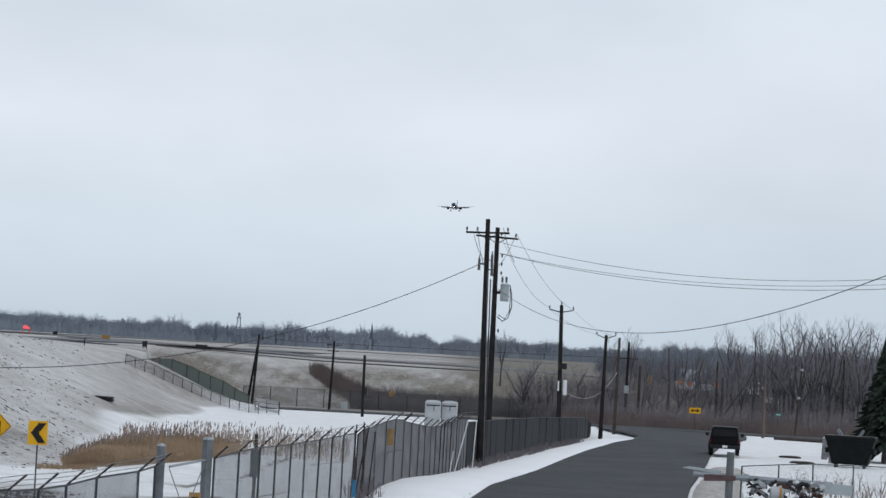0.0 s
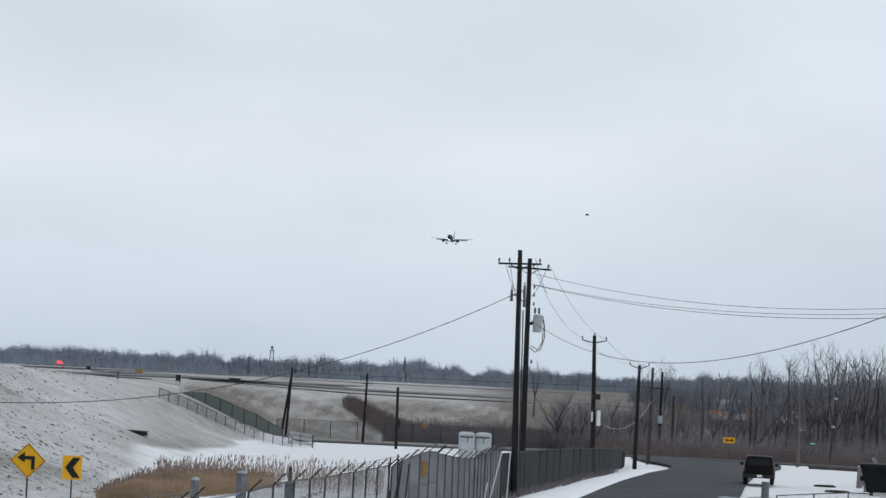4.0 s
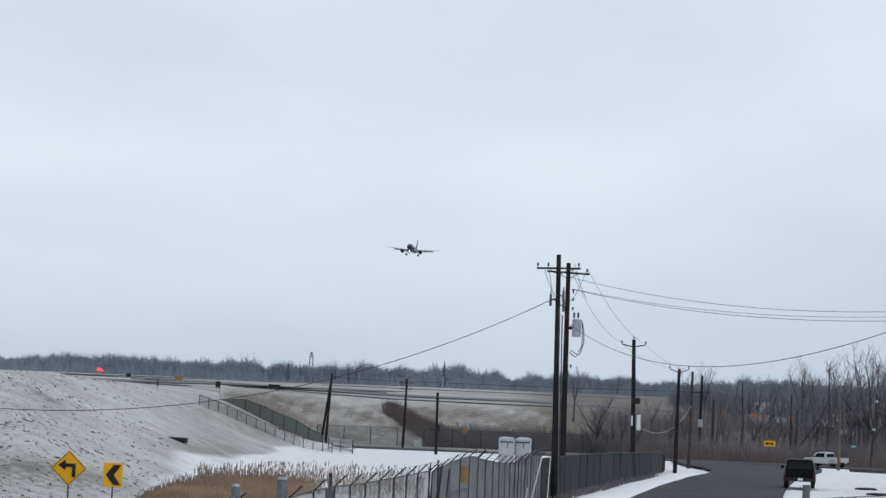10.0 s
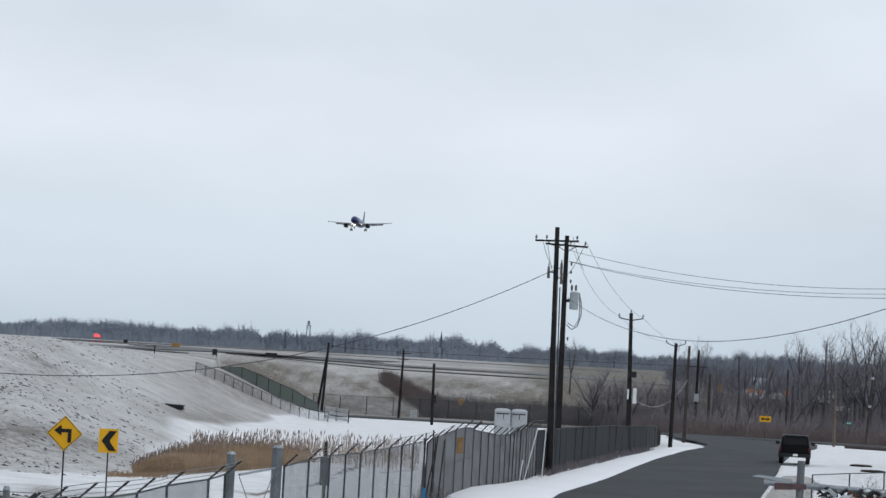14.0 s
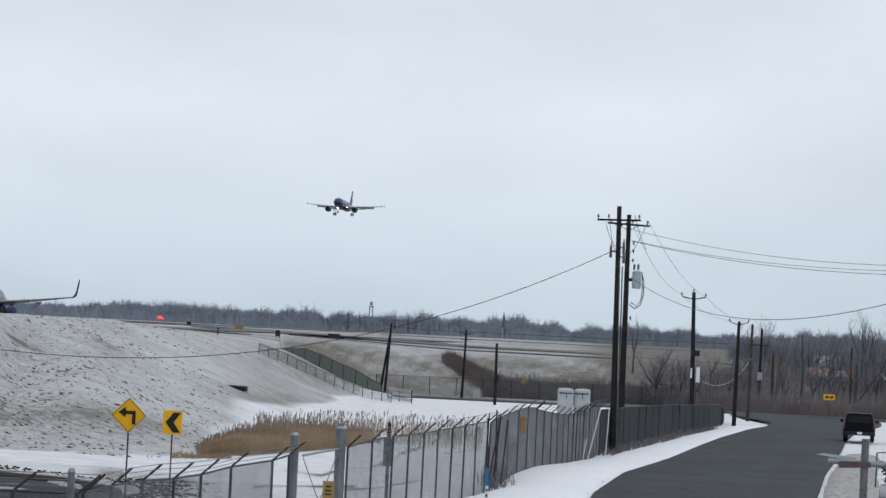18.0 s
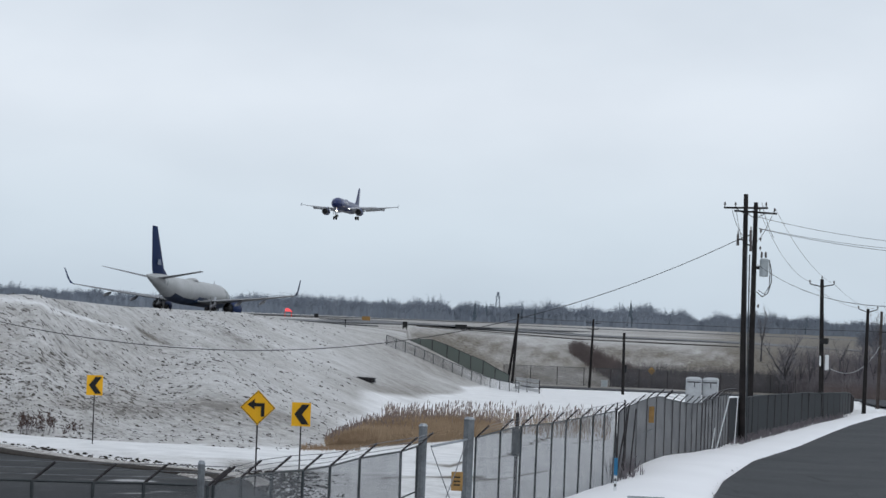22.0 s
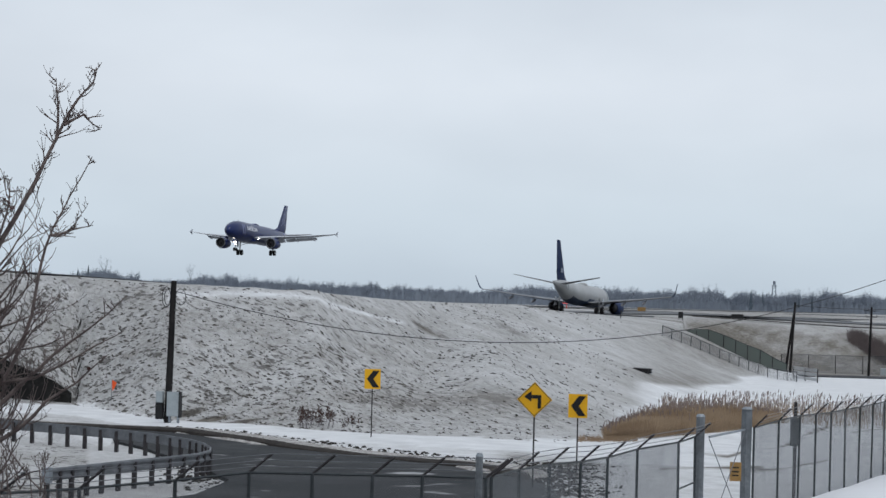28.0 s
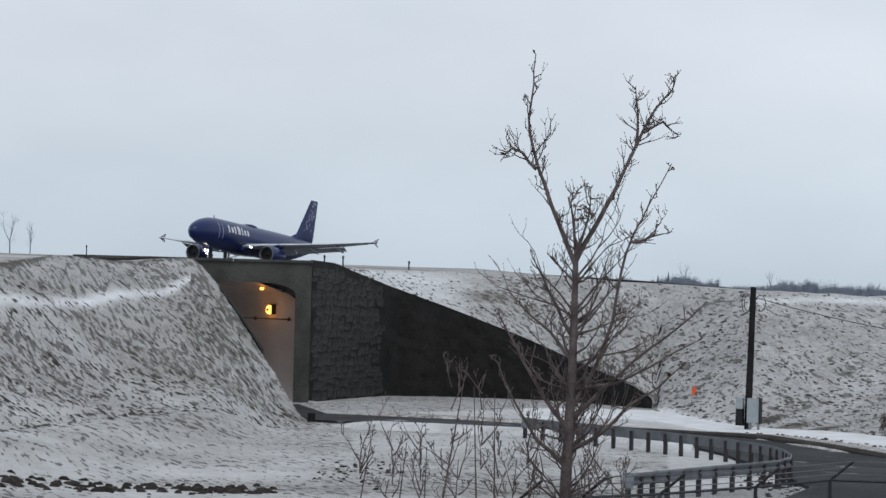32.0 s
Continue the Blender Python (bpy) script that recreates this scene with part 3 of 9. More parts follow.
def relief(x, y):
    """The clods and ribs that the near bank adds to its height, and where the bank lies (0 to 1)."""
    az, d = np.degrees(np.arctan2(x, y)), np.hypot(x, y)
    c = np.array(BANK)
    toe, cd = np.interp(az, c[:, 0], c[:, 1]), np.interp(az, c[:, 0], c[:, 2])
    on = smooth(0, 4, d - toe) * (1 - smooth(-2, 6, d - cd)) * (1 - smooth(-5.6, -4.2, az))
    rough = 0.06 * vnoise(x / 1.1, y / 1.1, 5) + 0.035 * vnoise(x / 0.5, y / 0.5, 6) + 0.22 * vnoise(x / 6, y / 6, 7)
    ins = np.where((az > -25.3) & (az < -18.3) & (d < cd) & (d > 118), 0.15, 1.0)
    up = (d - toe) / np.maximum(cd - toe, 1)
    return on * rough * ins * (0.15 + 0.85 * smooth(-6.0, -10.0, az)) * (1 - 0.75 * smooth(0.55, 0.85, up) * smooth(-14, -12, az)), on


def sloped(az, el):
    """The plan point where the near bank, on that bearing, is seen at that angle over the horizon from the eye."""
    c = np.array(BANK)
    toe, cd = np.interp(az, c[:, 0], c[:, 1]), np.interp(az, c[:, 0], c[:, 2])
    d = np.linspace(toe - 10, cd, 300)
    x, y = d * math.sin(radians(az)), d * math.cos(radians(az))
    seen = np.degrees(np.arctan2(height(x, y) - EYE[2], d))
    i = int(np.argmin(np.abs(seen - el)))
    return float(x[i]), float(y[i])


def gz(x, y):
    return float(height(np.array([x]), np.array([y]))[0])


def polar(az, d, z=None):
    x, y = d * math.sin(radians(az)), d * math.cos(radians(az))
    return (x, y, gz(x, y) if z is None else z)


def build_ground():
    az = np.concatenate([np.arange(-180, -40, 5.0), np.arange(-40, -34, 0.5), np.arange(-34, -28.05, 0.11), np.arange(-28.05, -25.3, 0.025), np.arange(-25.3, 11.0, 0.11), np.arange(11, 20, 0.5), np.arange(20, 180.1, 5.0)])
    d = np.concatenate([[0.0, 4, 10, 20, 30, 40, 48, 54], np.arange(58, 112, 0.8), np.arange(112, 131, 0.25), np.arange(131, 162, 0.5), np.arange(162, 262, 0.9), np.arange(262, 300, 2.0), np.arange(300, 440, 2.2), 442 * 1.05 ** np.arange(0, 49)])
    A, D = np.meshgrid(az, d, indexing="ij")
    X, Y = D * np.sin(np.radians(A)), D * np.cos(np.radians(A))
    Z = height(X, Y)
    c = np.array(BANK)
    toe, cd = np.interp(A, c[:, 0], c[:, 1]), np.interp(A, c[:, 0], c[:, 2])
    bumps, on = relief(X, Y)
    Z = Z + bumps
    # how much snow lies
    snow = np.full(A.shape, 0.52) - 0.05 * smooth(-16, -19, A) - 0.05 * smooth(-7.2, -5.6, A)
    flat = (D < toe - 1) & (A < -3.1)
    snow = np.where(flat, 0.74, snow)
    snow = np.where((A < -13) & (D < toe - 1), 0.58, snow)
    snow = np.where((A < -18) & (D < 108), 0.50 + 0.07 * vnoise(X / 6, Y / 6, 18), snow)
    snow = np.where((A < -24.5) & (D < toe + 2), 0.46 + 0.06 * vnoise(X / 5, Y / 5, 16), snow)
    snow = np.where((A < -18) & (D < 84), 0.46 + 0.10 * vnoise(X / 4, Y / 4, 17), snow)
    snow = np.where((A > -21) & (A < -9) & (D > toe - 9) & (D < toe - 0.5 + 1.2 * vnoise(X / 5, Y / 5, 15)), 0.9, snow)
    snow = np.where((A > -3.1) & (D < 350), 0.98, snow)
    snow = np.where((A > 5) & (D > 120) & (D < 300), 0.95, snow)
    rise = FLANK * (flank_foot(Y) - X) + 0.22 * vnoise(X / 3, Y / 10, 72) + 0.12 * vnoise(X / 1.1, Y / 4, 73)
    deep = (1 - smooth(-0.15, 0.2, rise - np.interp(D, [112, 135, 155, 185, 216], [-0.2, 0.4, 0.85, 0.25, 0.05]))) * smooth(100, 112, D)
    snow = np.where((A > -9) & (A < -3.1) & (D < 300) & (D > 95), snow + (0.94 - 0.20 * smooth(-6.3, -7.0, A) * (D > toe) - snow) * np.maximum(deep, (D < toe)), snow)
    snow = np.where((A <= -3.3) & (D < 58), 0.80, snow)
    snow = np.where((D > cd + 4) & (A < -5.9), 0.40 + 0.16 * vnoise(X / 26, Y / 9, 66) + 0.08 * vnoise(X / 9, Y / 4, 67), snow)
    # thawed wheel tracks and a runnel behind the fence
    for line in (((-5.7, 104.4), (-4.92, 101.8), (-4.38, 107.5), (-4.0, 109.3), (-3.5, 116.7), (-3.17, 123.6), (-2.84, 132.6), (-2.51, 143.0)), ((-3.5, 114.7), (-2.93, 129.0), (-2.37, 146.0)),
                 ((-2.5, 124.0), (-2.11, 127.3), (-1.6, 131.1)), ((-4.6, 93.3), (-3.8, 96.3), (-2.9, 101.8)), ((-6.3, 92.0), (-5.3, 95.0), (-4.2, 96.5))):
        la, ld = [p[0] for p in line], [p[1] for p in line]
        mid = np.interp(A, la, ld) + 0.9 * vnoise(X / 2, Y / 9, 61)
        wide = 0.7 + 0.4 * vnoise(X / 1.5, Y / 6, 62)
        snow = snow - 0.9 * np.exp(-((D - mid) / wide) ** 2) * ((A > la[0]) & (A < la[-1]) & (D > 88)) * (0.75 + 0.5 * vnoise(X / 0.8, Y / 3, 63))
    far2 = (A > -5.9) & (D > 372)
    ribs = vnoise((X + 1.1 * (D - 402)) / 3.4, D / 60, 64) + 0.6 * vnoise((X + 1.1 * (D - 402)) / 1.3, D / 30, 65)
    snow = np.where(far2, (0.27 - 0.24 * smooth(-0.4, 1.4, A) + 0.11 * ribs * (1 - smooth(420, 427, D)) + 0.20 * smooth(418, 430, D) - 0.10 * smooth(432, 440, D) + 0.09 * vnoise(X / 12, Y / 30, 14)) * (1 - smooth(0.5, 4.5, A)) + 0.1 * smooth(0.5, 4.5, A), snow)
    snow = np.where((A > -5.9) & (A < 2) & (D > 367) & (D < 376), 0.8, snow)
    # a drift that lies along the bank below its crest
    line = np.interp(A, [-33, -31.65, -30.5, -29.45, -28.38, -27.65, -16.8, -13.2, -12.8, -11.6], [100, 105.2, 110.0, 114.8, 120.6, 126.9, 137.5, 134.8, 137.2, 141.2]) + 0.3 * vnoise(X / 3, Y / 3, 9)
    band = np.exp(-((D - line) / np.where(A < -20, 0.8, 0.55)) ** 2) * (((A > -33) & (A < -27.85)) | ((A > -16.5) & (A < -11.6)))
    snow = snow + (0.36 + 0.10 * (A < -20)) * band * (0.8 + 0.3 * vnoise(X / 2, Y / 2, 23))
    snow = snow - smooth(-25.6, -27.0, A) * on * (0.045 + 0.05 * np.exp(-((D - toe - 10) / 7.0) ** 2))
    snow = snow - 0.30 * np.exp(-((D - cd - 0.2) / 0.8) ** 2) * smooth(-27.4, -28.2, A) * (0.8 + 0.5 * vnoise(X / 3, Y / 3, 91))
    # clean snow on the slope above the retaining wall
    over = smooth(-25.3, -24.9, A) * (1 - smooth(-23.2, -21.6, A)) * smooth(0.5, 2.0, D - np.interp(A, WING_AZ, WING_D)) * (1 - smooth(-3, 2, D - cd))
    snow = snow + 0.30 * over
    lip = np.interp(A, [-28.2, -25.4], [132.0, 113.0]) - D
    snow = snow - 0.10 * (np.exp(-((lip - 1.5) / 2.2) ** 2) + 0.5 * np.exp(-((lip - 7) / 3) ** 2)) * smooth(-30.0, -28.0, A) * (A < -25.2) * (0.8 + 0.5 * vnoise(X / 1.5, Y / 1.5, 76))
    bench = np.exp(-((D - toe - np.interp(A, [-15, -12, -10, -8], [6.0, 8.5, 10.5, 9.0])) / np.interp(A, [-15, -11, -8], [1.6, 3.2, 2.4])) ** 2) * smooth(-14.0, -11.8, A) * (1 - smooth(-8.2, -7.2, A)) * (0.8 + 0.5 * vnoise(X / 5, Y / 4, 81))
    snow = snow - 0.17 * bench
    # scuffed bare spots
    for sa, sd, wa, wd_, k in ((-11.25, 144.0, 0.26, 0.8, 0.32), (-10.95, 143.2, 0.32, 0.6, 0.18), (-16.0, 121.0, 0.22, 0.5, 0.7), (-15.55, 118.9, 0.3, 0.45, 0.8), (-14.95, 117.3, 0.35, 0.35, 0.6), (-9.45, 157, 0.4, 2.4, 0.17), (-10.0, 159, 0.4, 1.6, 0.08), (-13.0, 128, 0.8, 0.8, 0.08), (-21.8, 150, 0.4, 1.2, 0.2)):
        snow = snow - k * np.exp(-((A - sa) / wa) ** 2 - ((D - sd) / wd_) ** 2)
    # bare earth where the bank's lower flank has thawed
    thaw = np.clip(vnoise(X / 16, Y / 16, 12), 0, 1) * on
    snow = snow - 0.07 * thaw - 0.10 * on * smooth(-8.0, -6.0, A) + 0.08 * on * smooth(-9.0, -7.0, A) * vnoise(X / 6, Y / 12, 71)
    holes = np.where(on > 0.05, 0.04 + 0.3 * smooth(-6.8, -9, A) + 0.36 * smooth(-9, -15, A), 0.12)
    holes = np.where((A < -18) & (D < toe + 2), 0.8, holes)
    # churned verge inside the bend
    verge = smooth(-9.9, -9.2, A) * (1 - smooth(-7.8, -7.1, A)) * smooth(78, 84, D) * (1 - smooth(100, 106, D))
    snow = snow - verge * (0.26 + 0.25 * vnoise(X / 3, Y / 3, 19))
    holes = (holes + 0.9 * verge) * (1 - 0.9 * over)
    tussock = np.where(on > 0.02, 0.62 + 0.38 * smooth(-6.0, -11.0, A), 0.8)
    tussock = np.where(far2, 0.45, tussock) * (1 - 0.6 * np.clip(bench, 0, 1)) * (1 - 0.55 * smooth(-24.6, -26.0, A))
    na, nd = A.shape
    idx = np.arange(na * nd).reshape(na, nd)
    q = np.stack([idx[:-1, :-1], idx[:-1, 1:], idx[1:, 1:], idx[1:, :-1]], -1).reshape(-1, 4)
    # open the tunnel mouth
    am, dm = ((A[:-1, :-1] + A[1:, 1:]) / 2).ravel(), ((D[:-1, :-1] + D[1:, 1:]) / 2).ravel()
    dz = np.abs(Z[:-1, 1:] - Z[:-1, :-1]).ravel()
    keep = ~((am > -29.5) & (am < -25.35) & (dz > 1.5) & (dm > FACE_D - 1.2) & (dm < FACE_D + 1.2))
    q = q[keep]
    me = bpy.data.meshes.new("ground")
    me.from_pydata(np.stack([X, Y, Z], -1).reshape(-1, 3).tolist(), [], q.tolist())
    at = me.attributes.new("snow", "FLOAT", "POINT")
    at.data.foreach_set("value", np.clip(snow, 0, 1.2).ravel().astype(np.float32))
    at = me.attributes.new("bare_holes", "FLOAT", "POINT")
    at.data.foreach_set("value", holes.ravel().astype(np.float32))
    at = me.attributes.new("tussock", "FLOAT", "POINT")
    at.data.foreach_set("value", tussock.ravel().astype(np.float32))
    me.materials.append(M["ground"])
    me.shade_smooth()
    return tagged(new("ground", me), "winter turf and grass banks under patchy old snow", "ground", kind="structure")


build_ground()


def strip(name, left, right, lift, material, label, category="road", cut=6.0, depth=0.12):
    """A paved band between two plan lines that follows the ground, with a real edge."""
    def dense(line):
        out = []
        for a, b in zip(line[:-1], line[1:]):
            k = max(1, int(math.dist(a, b) / cut))
            out += [tuple(a[i] + (b[i] - a[i]) * j / k for i in range(2)) for j in range(k)]
        return out + [line[-1]]
    L, R = dense(left), dense(right)
    n = max(len(L), len(R))
    pick = lambda line, i: line[round(i * (len(line) - 1) / (n - 1))]
    mb = MB()
    m = 6
    rows = []
    for i in range(n):
        a, b = pick(L, i), pick(R, i)
        row = []
        for j in range(m + 1):
            x, y = a[0] + (b[0] - a[0]) * j / m, a[1] + (b[1] - a[1]) * j / m
            row.append((x, y, gz(x, y)))
        zs = [p[2] for p in row]
        row = [(p[0], p[1], max(p[2], sum(zs) / len(zs)) + lift) for p in row]
        rows.append([(row[0][0], row[0][1], row[0][2] - depth)] + row + [(row[-1][0], row[-1][1], row[-1][2] - depth)])
    w = m + 3
    vs = [p for r in rows for p in r]
    fs = [(i * w + j, i * w + j + 1, (i + 1) * w + j + 1, (i + 1) * w + j) for i in range(n - 1) for j in range(w - 1)]
    mb.add(vs, fs)
    return tagged(part(name, mb, material), label, category, kind="structure")

# ---- roads and pavements ----
def pl(rows):
    return [polar(a, d, 0.0)[:2] for a, d in rows]


strip("road", [(-9.5, 4), (-2.5, 40), (0.2, 66), (0.45, 83), (1.05, 97), (2.4, 113), (4.8, 129), (7.8, 153), (10.9, 175), (13.4, 188), (14.9, 204), (15.8, 222), (16.4, 260), (18.0, 310), (21.0, 352)],
      [(-2.5, 4), (3.5, 50), (6.6, 80), (9.4, 104), (11.2, 121), (14.8, 151), (16.6, 167), (18.9, 184), (21.6, 204), (24.4, 225), (29.0, 260), (33.5, 300), (36.5, 332)], 0.10, "asphalt", "dark damp asphalt side road without markings")
strip("cross_road", [(-90, 354), (0, 354), (18, 352), (28, 344), (38, 333), (54, 320), (130, 290)], [(-90, 367), (0, 367), (22, 366), (34, 358), (46, 345), (62, 331), (136, 302)], 0.12, "asphalt", "dark asphalt cross road before the far bank")
strip("service_road", pl([(-25.6, 127), (-25.0, 118), (-22.5, 115), (-20, 112.5), (-18, 109.5), (-16, 105), (-13.8, 97.5), (-11.4, 92), (-10, 88), (-8.5, 80), (-8.0, 68), (-8.4, 52), (-9, 30)]),
      pl([(-26.0, 121), (-25.3, 112.5), (-22.5, 108.5), (-20, 106), (-18, 102.5), (-16.9, 96), (-16.0, 88), (-15.1, 80), (-15.8, 74), (-18.0, 68), (-20, 62), (-22, 54), (-24, 45), (-28, 28)]), 0.10, "slushy_asphalt", "wet dark asphalt service road that bends into the tunnel")


def airfield():
    # taxiways and runway: long bands that run to the north over the plateau
    def band(name, x0, y0, x1, y1, w, lift, label, material="runway"):
        dx, dy = x1 - x0, y1 - y0
        k = w / 2 / math.hypot(dx, dy)
        strip(name, [(x0 - dy * k, y0 + dx * k), (x1 - dy * k, y1 + dx * k)], [(x0 + dy * k, y0 - dx * k), (x1 + dy * k, y1 - dx * k)], lift, material, label, cut=25)
    band("taxiway", -74, 285, -36, 720, 19, 0.12, "grey concrete taxiway with thawed edges")
    band("runway", -182, 290, -52, 1680, 45, 0.16, "long grey asphalt runway")
    band("perimeter_road", -45, 452, 60, 446, 7, 0.14, "narrow dark perimeter road on the far bank", "dirt_road")
    band("service_track", -140, 690, -30, 610, 10, 0.14, "dark wet service track across the airfield", "dirt_road")
    band("taxiway_link", -60, 960, 260, 900, 40, 0.16, "grey concrete link taxiway", "runway")
    band("apron", -70, 560, 160, 520, 40, 0.2, "pale concrete apron with old snow at its edges")


airfield()


# ---- tunnel under the taxiway ----
def tunnel():
    o = Vector(polar(-25.4, FACE_D, 0.0))
    w = Vector((math.sin(radians(-27.3)), math.cos(radians(-27.3)), 0))
    u = Vector((-w.y, w.x, 0))
    axis = Vector((math.sin(radians(-70)), math.cos(radians(-70)), 0))
    P = lambda a, b, z: o + u * a + w * b + Vector((0, 0, z))
    top, left, right, spring, crown = 6.5, 9.6, 0.66, 4.95, 5.55
    arch = [(right, 0.0), (right, 2.4), (right, spring)]
    for i in range(1, 9):
        a = math.pi / 2 * i / 8
        arch.append((right + 1.5 * (1 - math.cos(a)), spring + (crown - spring) * math.sin(a)))
    arch += [(left - (x - right), z) for x, z in reversed(arch)]
    # headwall with the opening cut through
    mb = MB()
    outer = [(-0.05, 0.0), (-0.05, 2.4), (-0.05, spring)] + [(-0.05 + (left + 1.45) * i / 15, top) for i in range(16)] + [(left + 1.4, spring), (left + 1.4, 2.4), (left + 1.4, 0.0)]
    n = len(arch)
    assert n == len(outer)
    vs, fs = [], []
    for b in (-0.35, 0.45):
        vs += [P(a, b, z) for a, z in arch] + [P(a, b, z) for a, z in outer]
    for i in range(n - 1):
        fs.append((i, i + 1, n + i + 1, n + i))
        fs.append((2 * n + i, 3 * n + i, 3 * n + i + 1, 2 * n + i + 1))
        fs.append((i, 2 * n + i, 2 * n + i + 1, i + 1))
        fs.append((n + i, n + i + 1, 3 * n + i + 1, 3 * n + i))
    mb.add(vs, fs)
    wall = part("tunnel_portal", mb, "concrete")
    tagged(wall, "stained concrete tunnel headwall with a flat-arched mouth", "tunnel", kind="structure")
    cap = MB()
    for i in range(6):
        a0, a1 = -0.1 + i * 1.86, -0.1 + i * 1.86 + 1.84
        cap.add([P(a, b, z) for z in (top + 0.004, top + 0.13) for a, b in ((a0, -0.45), (a1, -0.45), (a1, 0.5), (a0, 0.5))], [(3, 2, 1, 0), (4, 5, 6, 7), (0, 1, 5, 4), (1, 2, 6, 5), (2, 3, 7, 6), (3, 0, 4, 7)])
    part("coping", cap, "concrete", wall, "rain-darkened concrete coping")
    # lining, driven at a skew to the left
    rings = [[P(a, 0.46, z) + axis * s for a, z in arch] for s in (0, 3, 6, 10, 16, 24, 40)]
    lin = MB()
    for i in range(len(rings) - 1):
        lin.add(rings[i] + rings[i + 1], [(k, k + 1, n + k + 1, n + k) for k in range(n - 1)])
    lin.add(rings[-1], [tuple(range(n))])
    part("tunnel_lining", lin, "lining", None)
    tagged(bpy.data.objects["tunnel_lining"], "pale smooth tunnel lining lit by amber lamps", "tunnel", kind="structure")
    fl = MB()
    fl.add([P(right, -1, 0.06), P(left, -1, 0.06), P(left, 0.46, 0.06) + axis * 40, P(right, 0.46, 0.06) + axis * 40], [(0, 1, 2, 3)])
    tagged(part("tunnel_roadway", fl, "asphalt"), "dark roadway inside the tunnel", "road", kind="structure")
    # conduit and amber wall lamps
    con = MB()
    con.tube([P(right - 0.07 + 0.14, 0.46, 3.85) + axis * s for s in (0.15, 10, 20)], 0.022, 5)
    ob = part("conduit_pipe", con, "rust")
    tagged(ob, "rusty conduit pipe clipped along the tunnel wall", "pipe")
    for s in (0.3, 2.6, 5.2, 8.0):
        clip = MB().box(tuple(P(right + 0.06, 0.46, 3.85) + axis * s), (0.10, 0.10, 0.16))
        part("pipe_clip", clip, "rust", ob)
    yaw = math.degrees(math.atan2(axis.y, axis.x))
    for k, s in enumerate((1.55, 13.0, 24.0)):
        c = P(right, 0.46, 4.27) + axis * s + Vector((0.0, -0.22, 0))
        lamp = thing("tunnel_lamp", pose(*c, 0, 0, yaw), "amber sodium wall lamp in a dark metal housing", "lamp", "lamps in the tunnel")
        part("bracket", MB().box((0, 0.18, 0), (0.12, 0.10, 0.12), bevel=0.02), "dark_metal", lamp)
        part("lens", MB().tube([(0.06, 0.10, 0), (0.06, 0.02, 0), (0.06, -0.14, 0), (0.06, -0.2, 0)], [0.14, 0.21, 0.19, 0.08], 14), "sodium", lamp, "glowing amber lens")
        part("hood", MB().box((0, -0.05, 0.27), (0.50, 0.32, 0.025)), "dark_metal", lamp)
        part("side_shield", MB().box((-0.22, -0.02, 0.02), (0.10, 0.26, 0.46), bevel=0.02), "dark_metal", lamp)
        li = new("tunnel_light", bpy.data.lights.new("tunnel_light", "POINT"))
        li.data.energy, li.data.color, li.data.shadow_soft_size = (13 if k == 0 else 16), (1.0, 0.55, 0.20), 0.25
        li.matrix_world = pose(*(c + Vector((0.0, -0.75, 0.1))))
    # glowing block added for the wall lamp's reflection on the vault
    up = MB().box(tuple(P(right + 0.55, 0.46, 5.26) + axis * 1.5), (0.22, 0.14, 0.12), rz=yaw, bevel=0.05)
    tagged(part("ceiling_glow", up, "sodium"), "small amber reflection of the wall lamp on the tunnel vault", "lamp", "lamps in the tunnel")


tunnel()


def cutting_edge():
    """The sloping concrete edge that holds the bank beside the tunnel's mouth."""
    rings = []
    for i in range(26):
        az = -27.95 + 2.62 * i / 25
        d = float(np.interp(az, [-27.95, -25.33], [130.8, 113.2]))
        x, y, _ = polar(az, d - 0.35, 0.0)
        zt = gz(x, y) + 0.04
        r, n = Vector((math.cos(radians(az)), -math.sin(radians(az)), 0)), Vector((math.sin(radians(az)), math.cos(radians(az)), 0))
        p = Vector((x, y, 0)) + r * 0.01
        rings.append([p + r * u + n * v + Vector((0, 0, z)) for u, v, z in ((0, 0, -0.3), (0.11, 0.3, -0.3), (0.11, 0.3, zt - 0.02), (0.09, 0.25, zt), (0.0, 0, zt))])
    wall = tagged(part("cutting_wall", MB().loft(rings), "dark_wall"), "dark sloping concrete edge wall beside the tunnel mouth", "wall", kind="structure")
    x, y, z = polar(-25.30, 112.9)
    part("end_block", MB().box((x, y, z + 0.12), (0.30, 0.5, 0.45), rz=25, bevel=0.06), "dark_wall", wall, "dark end block")


cutting_edge()


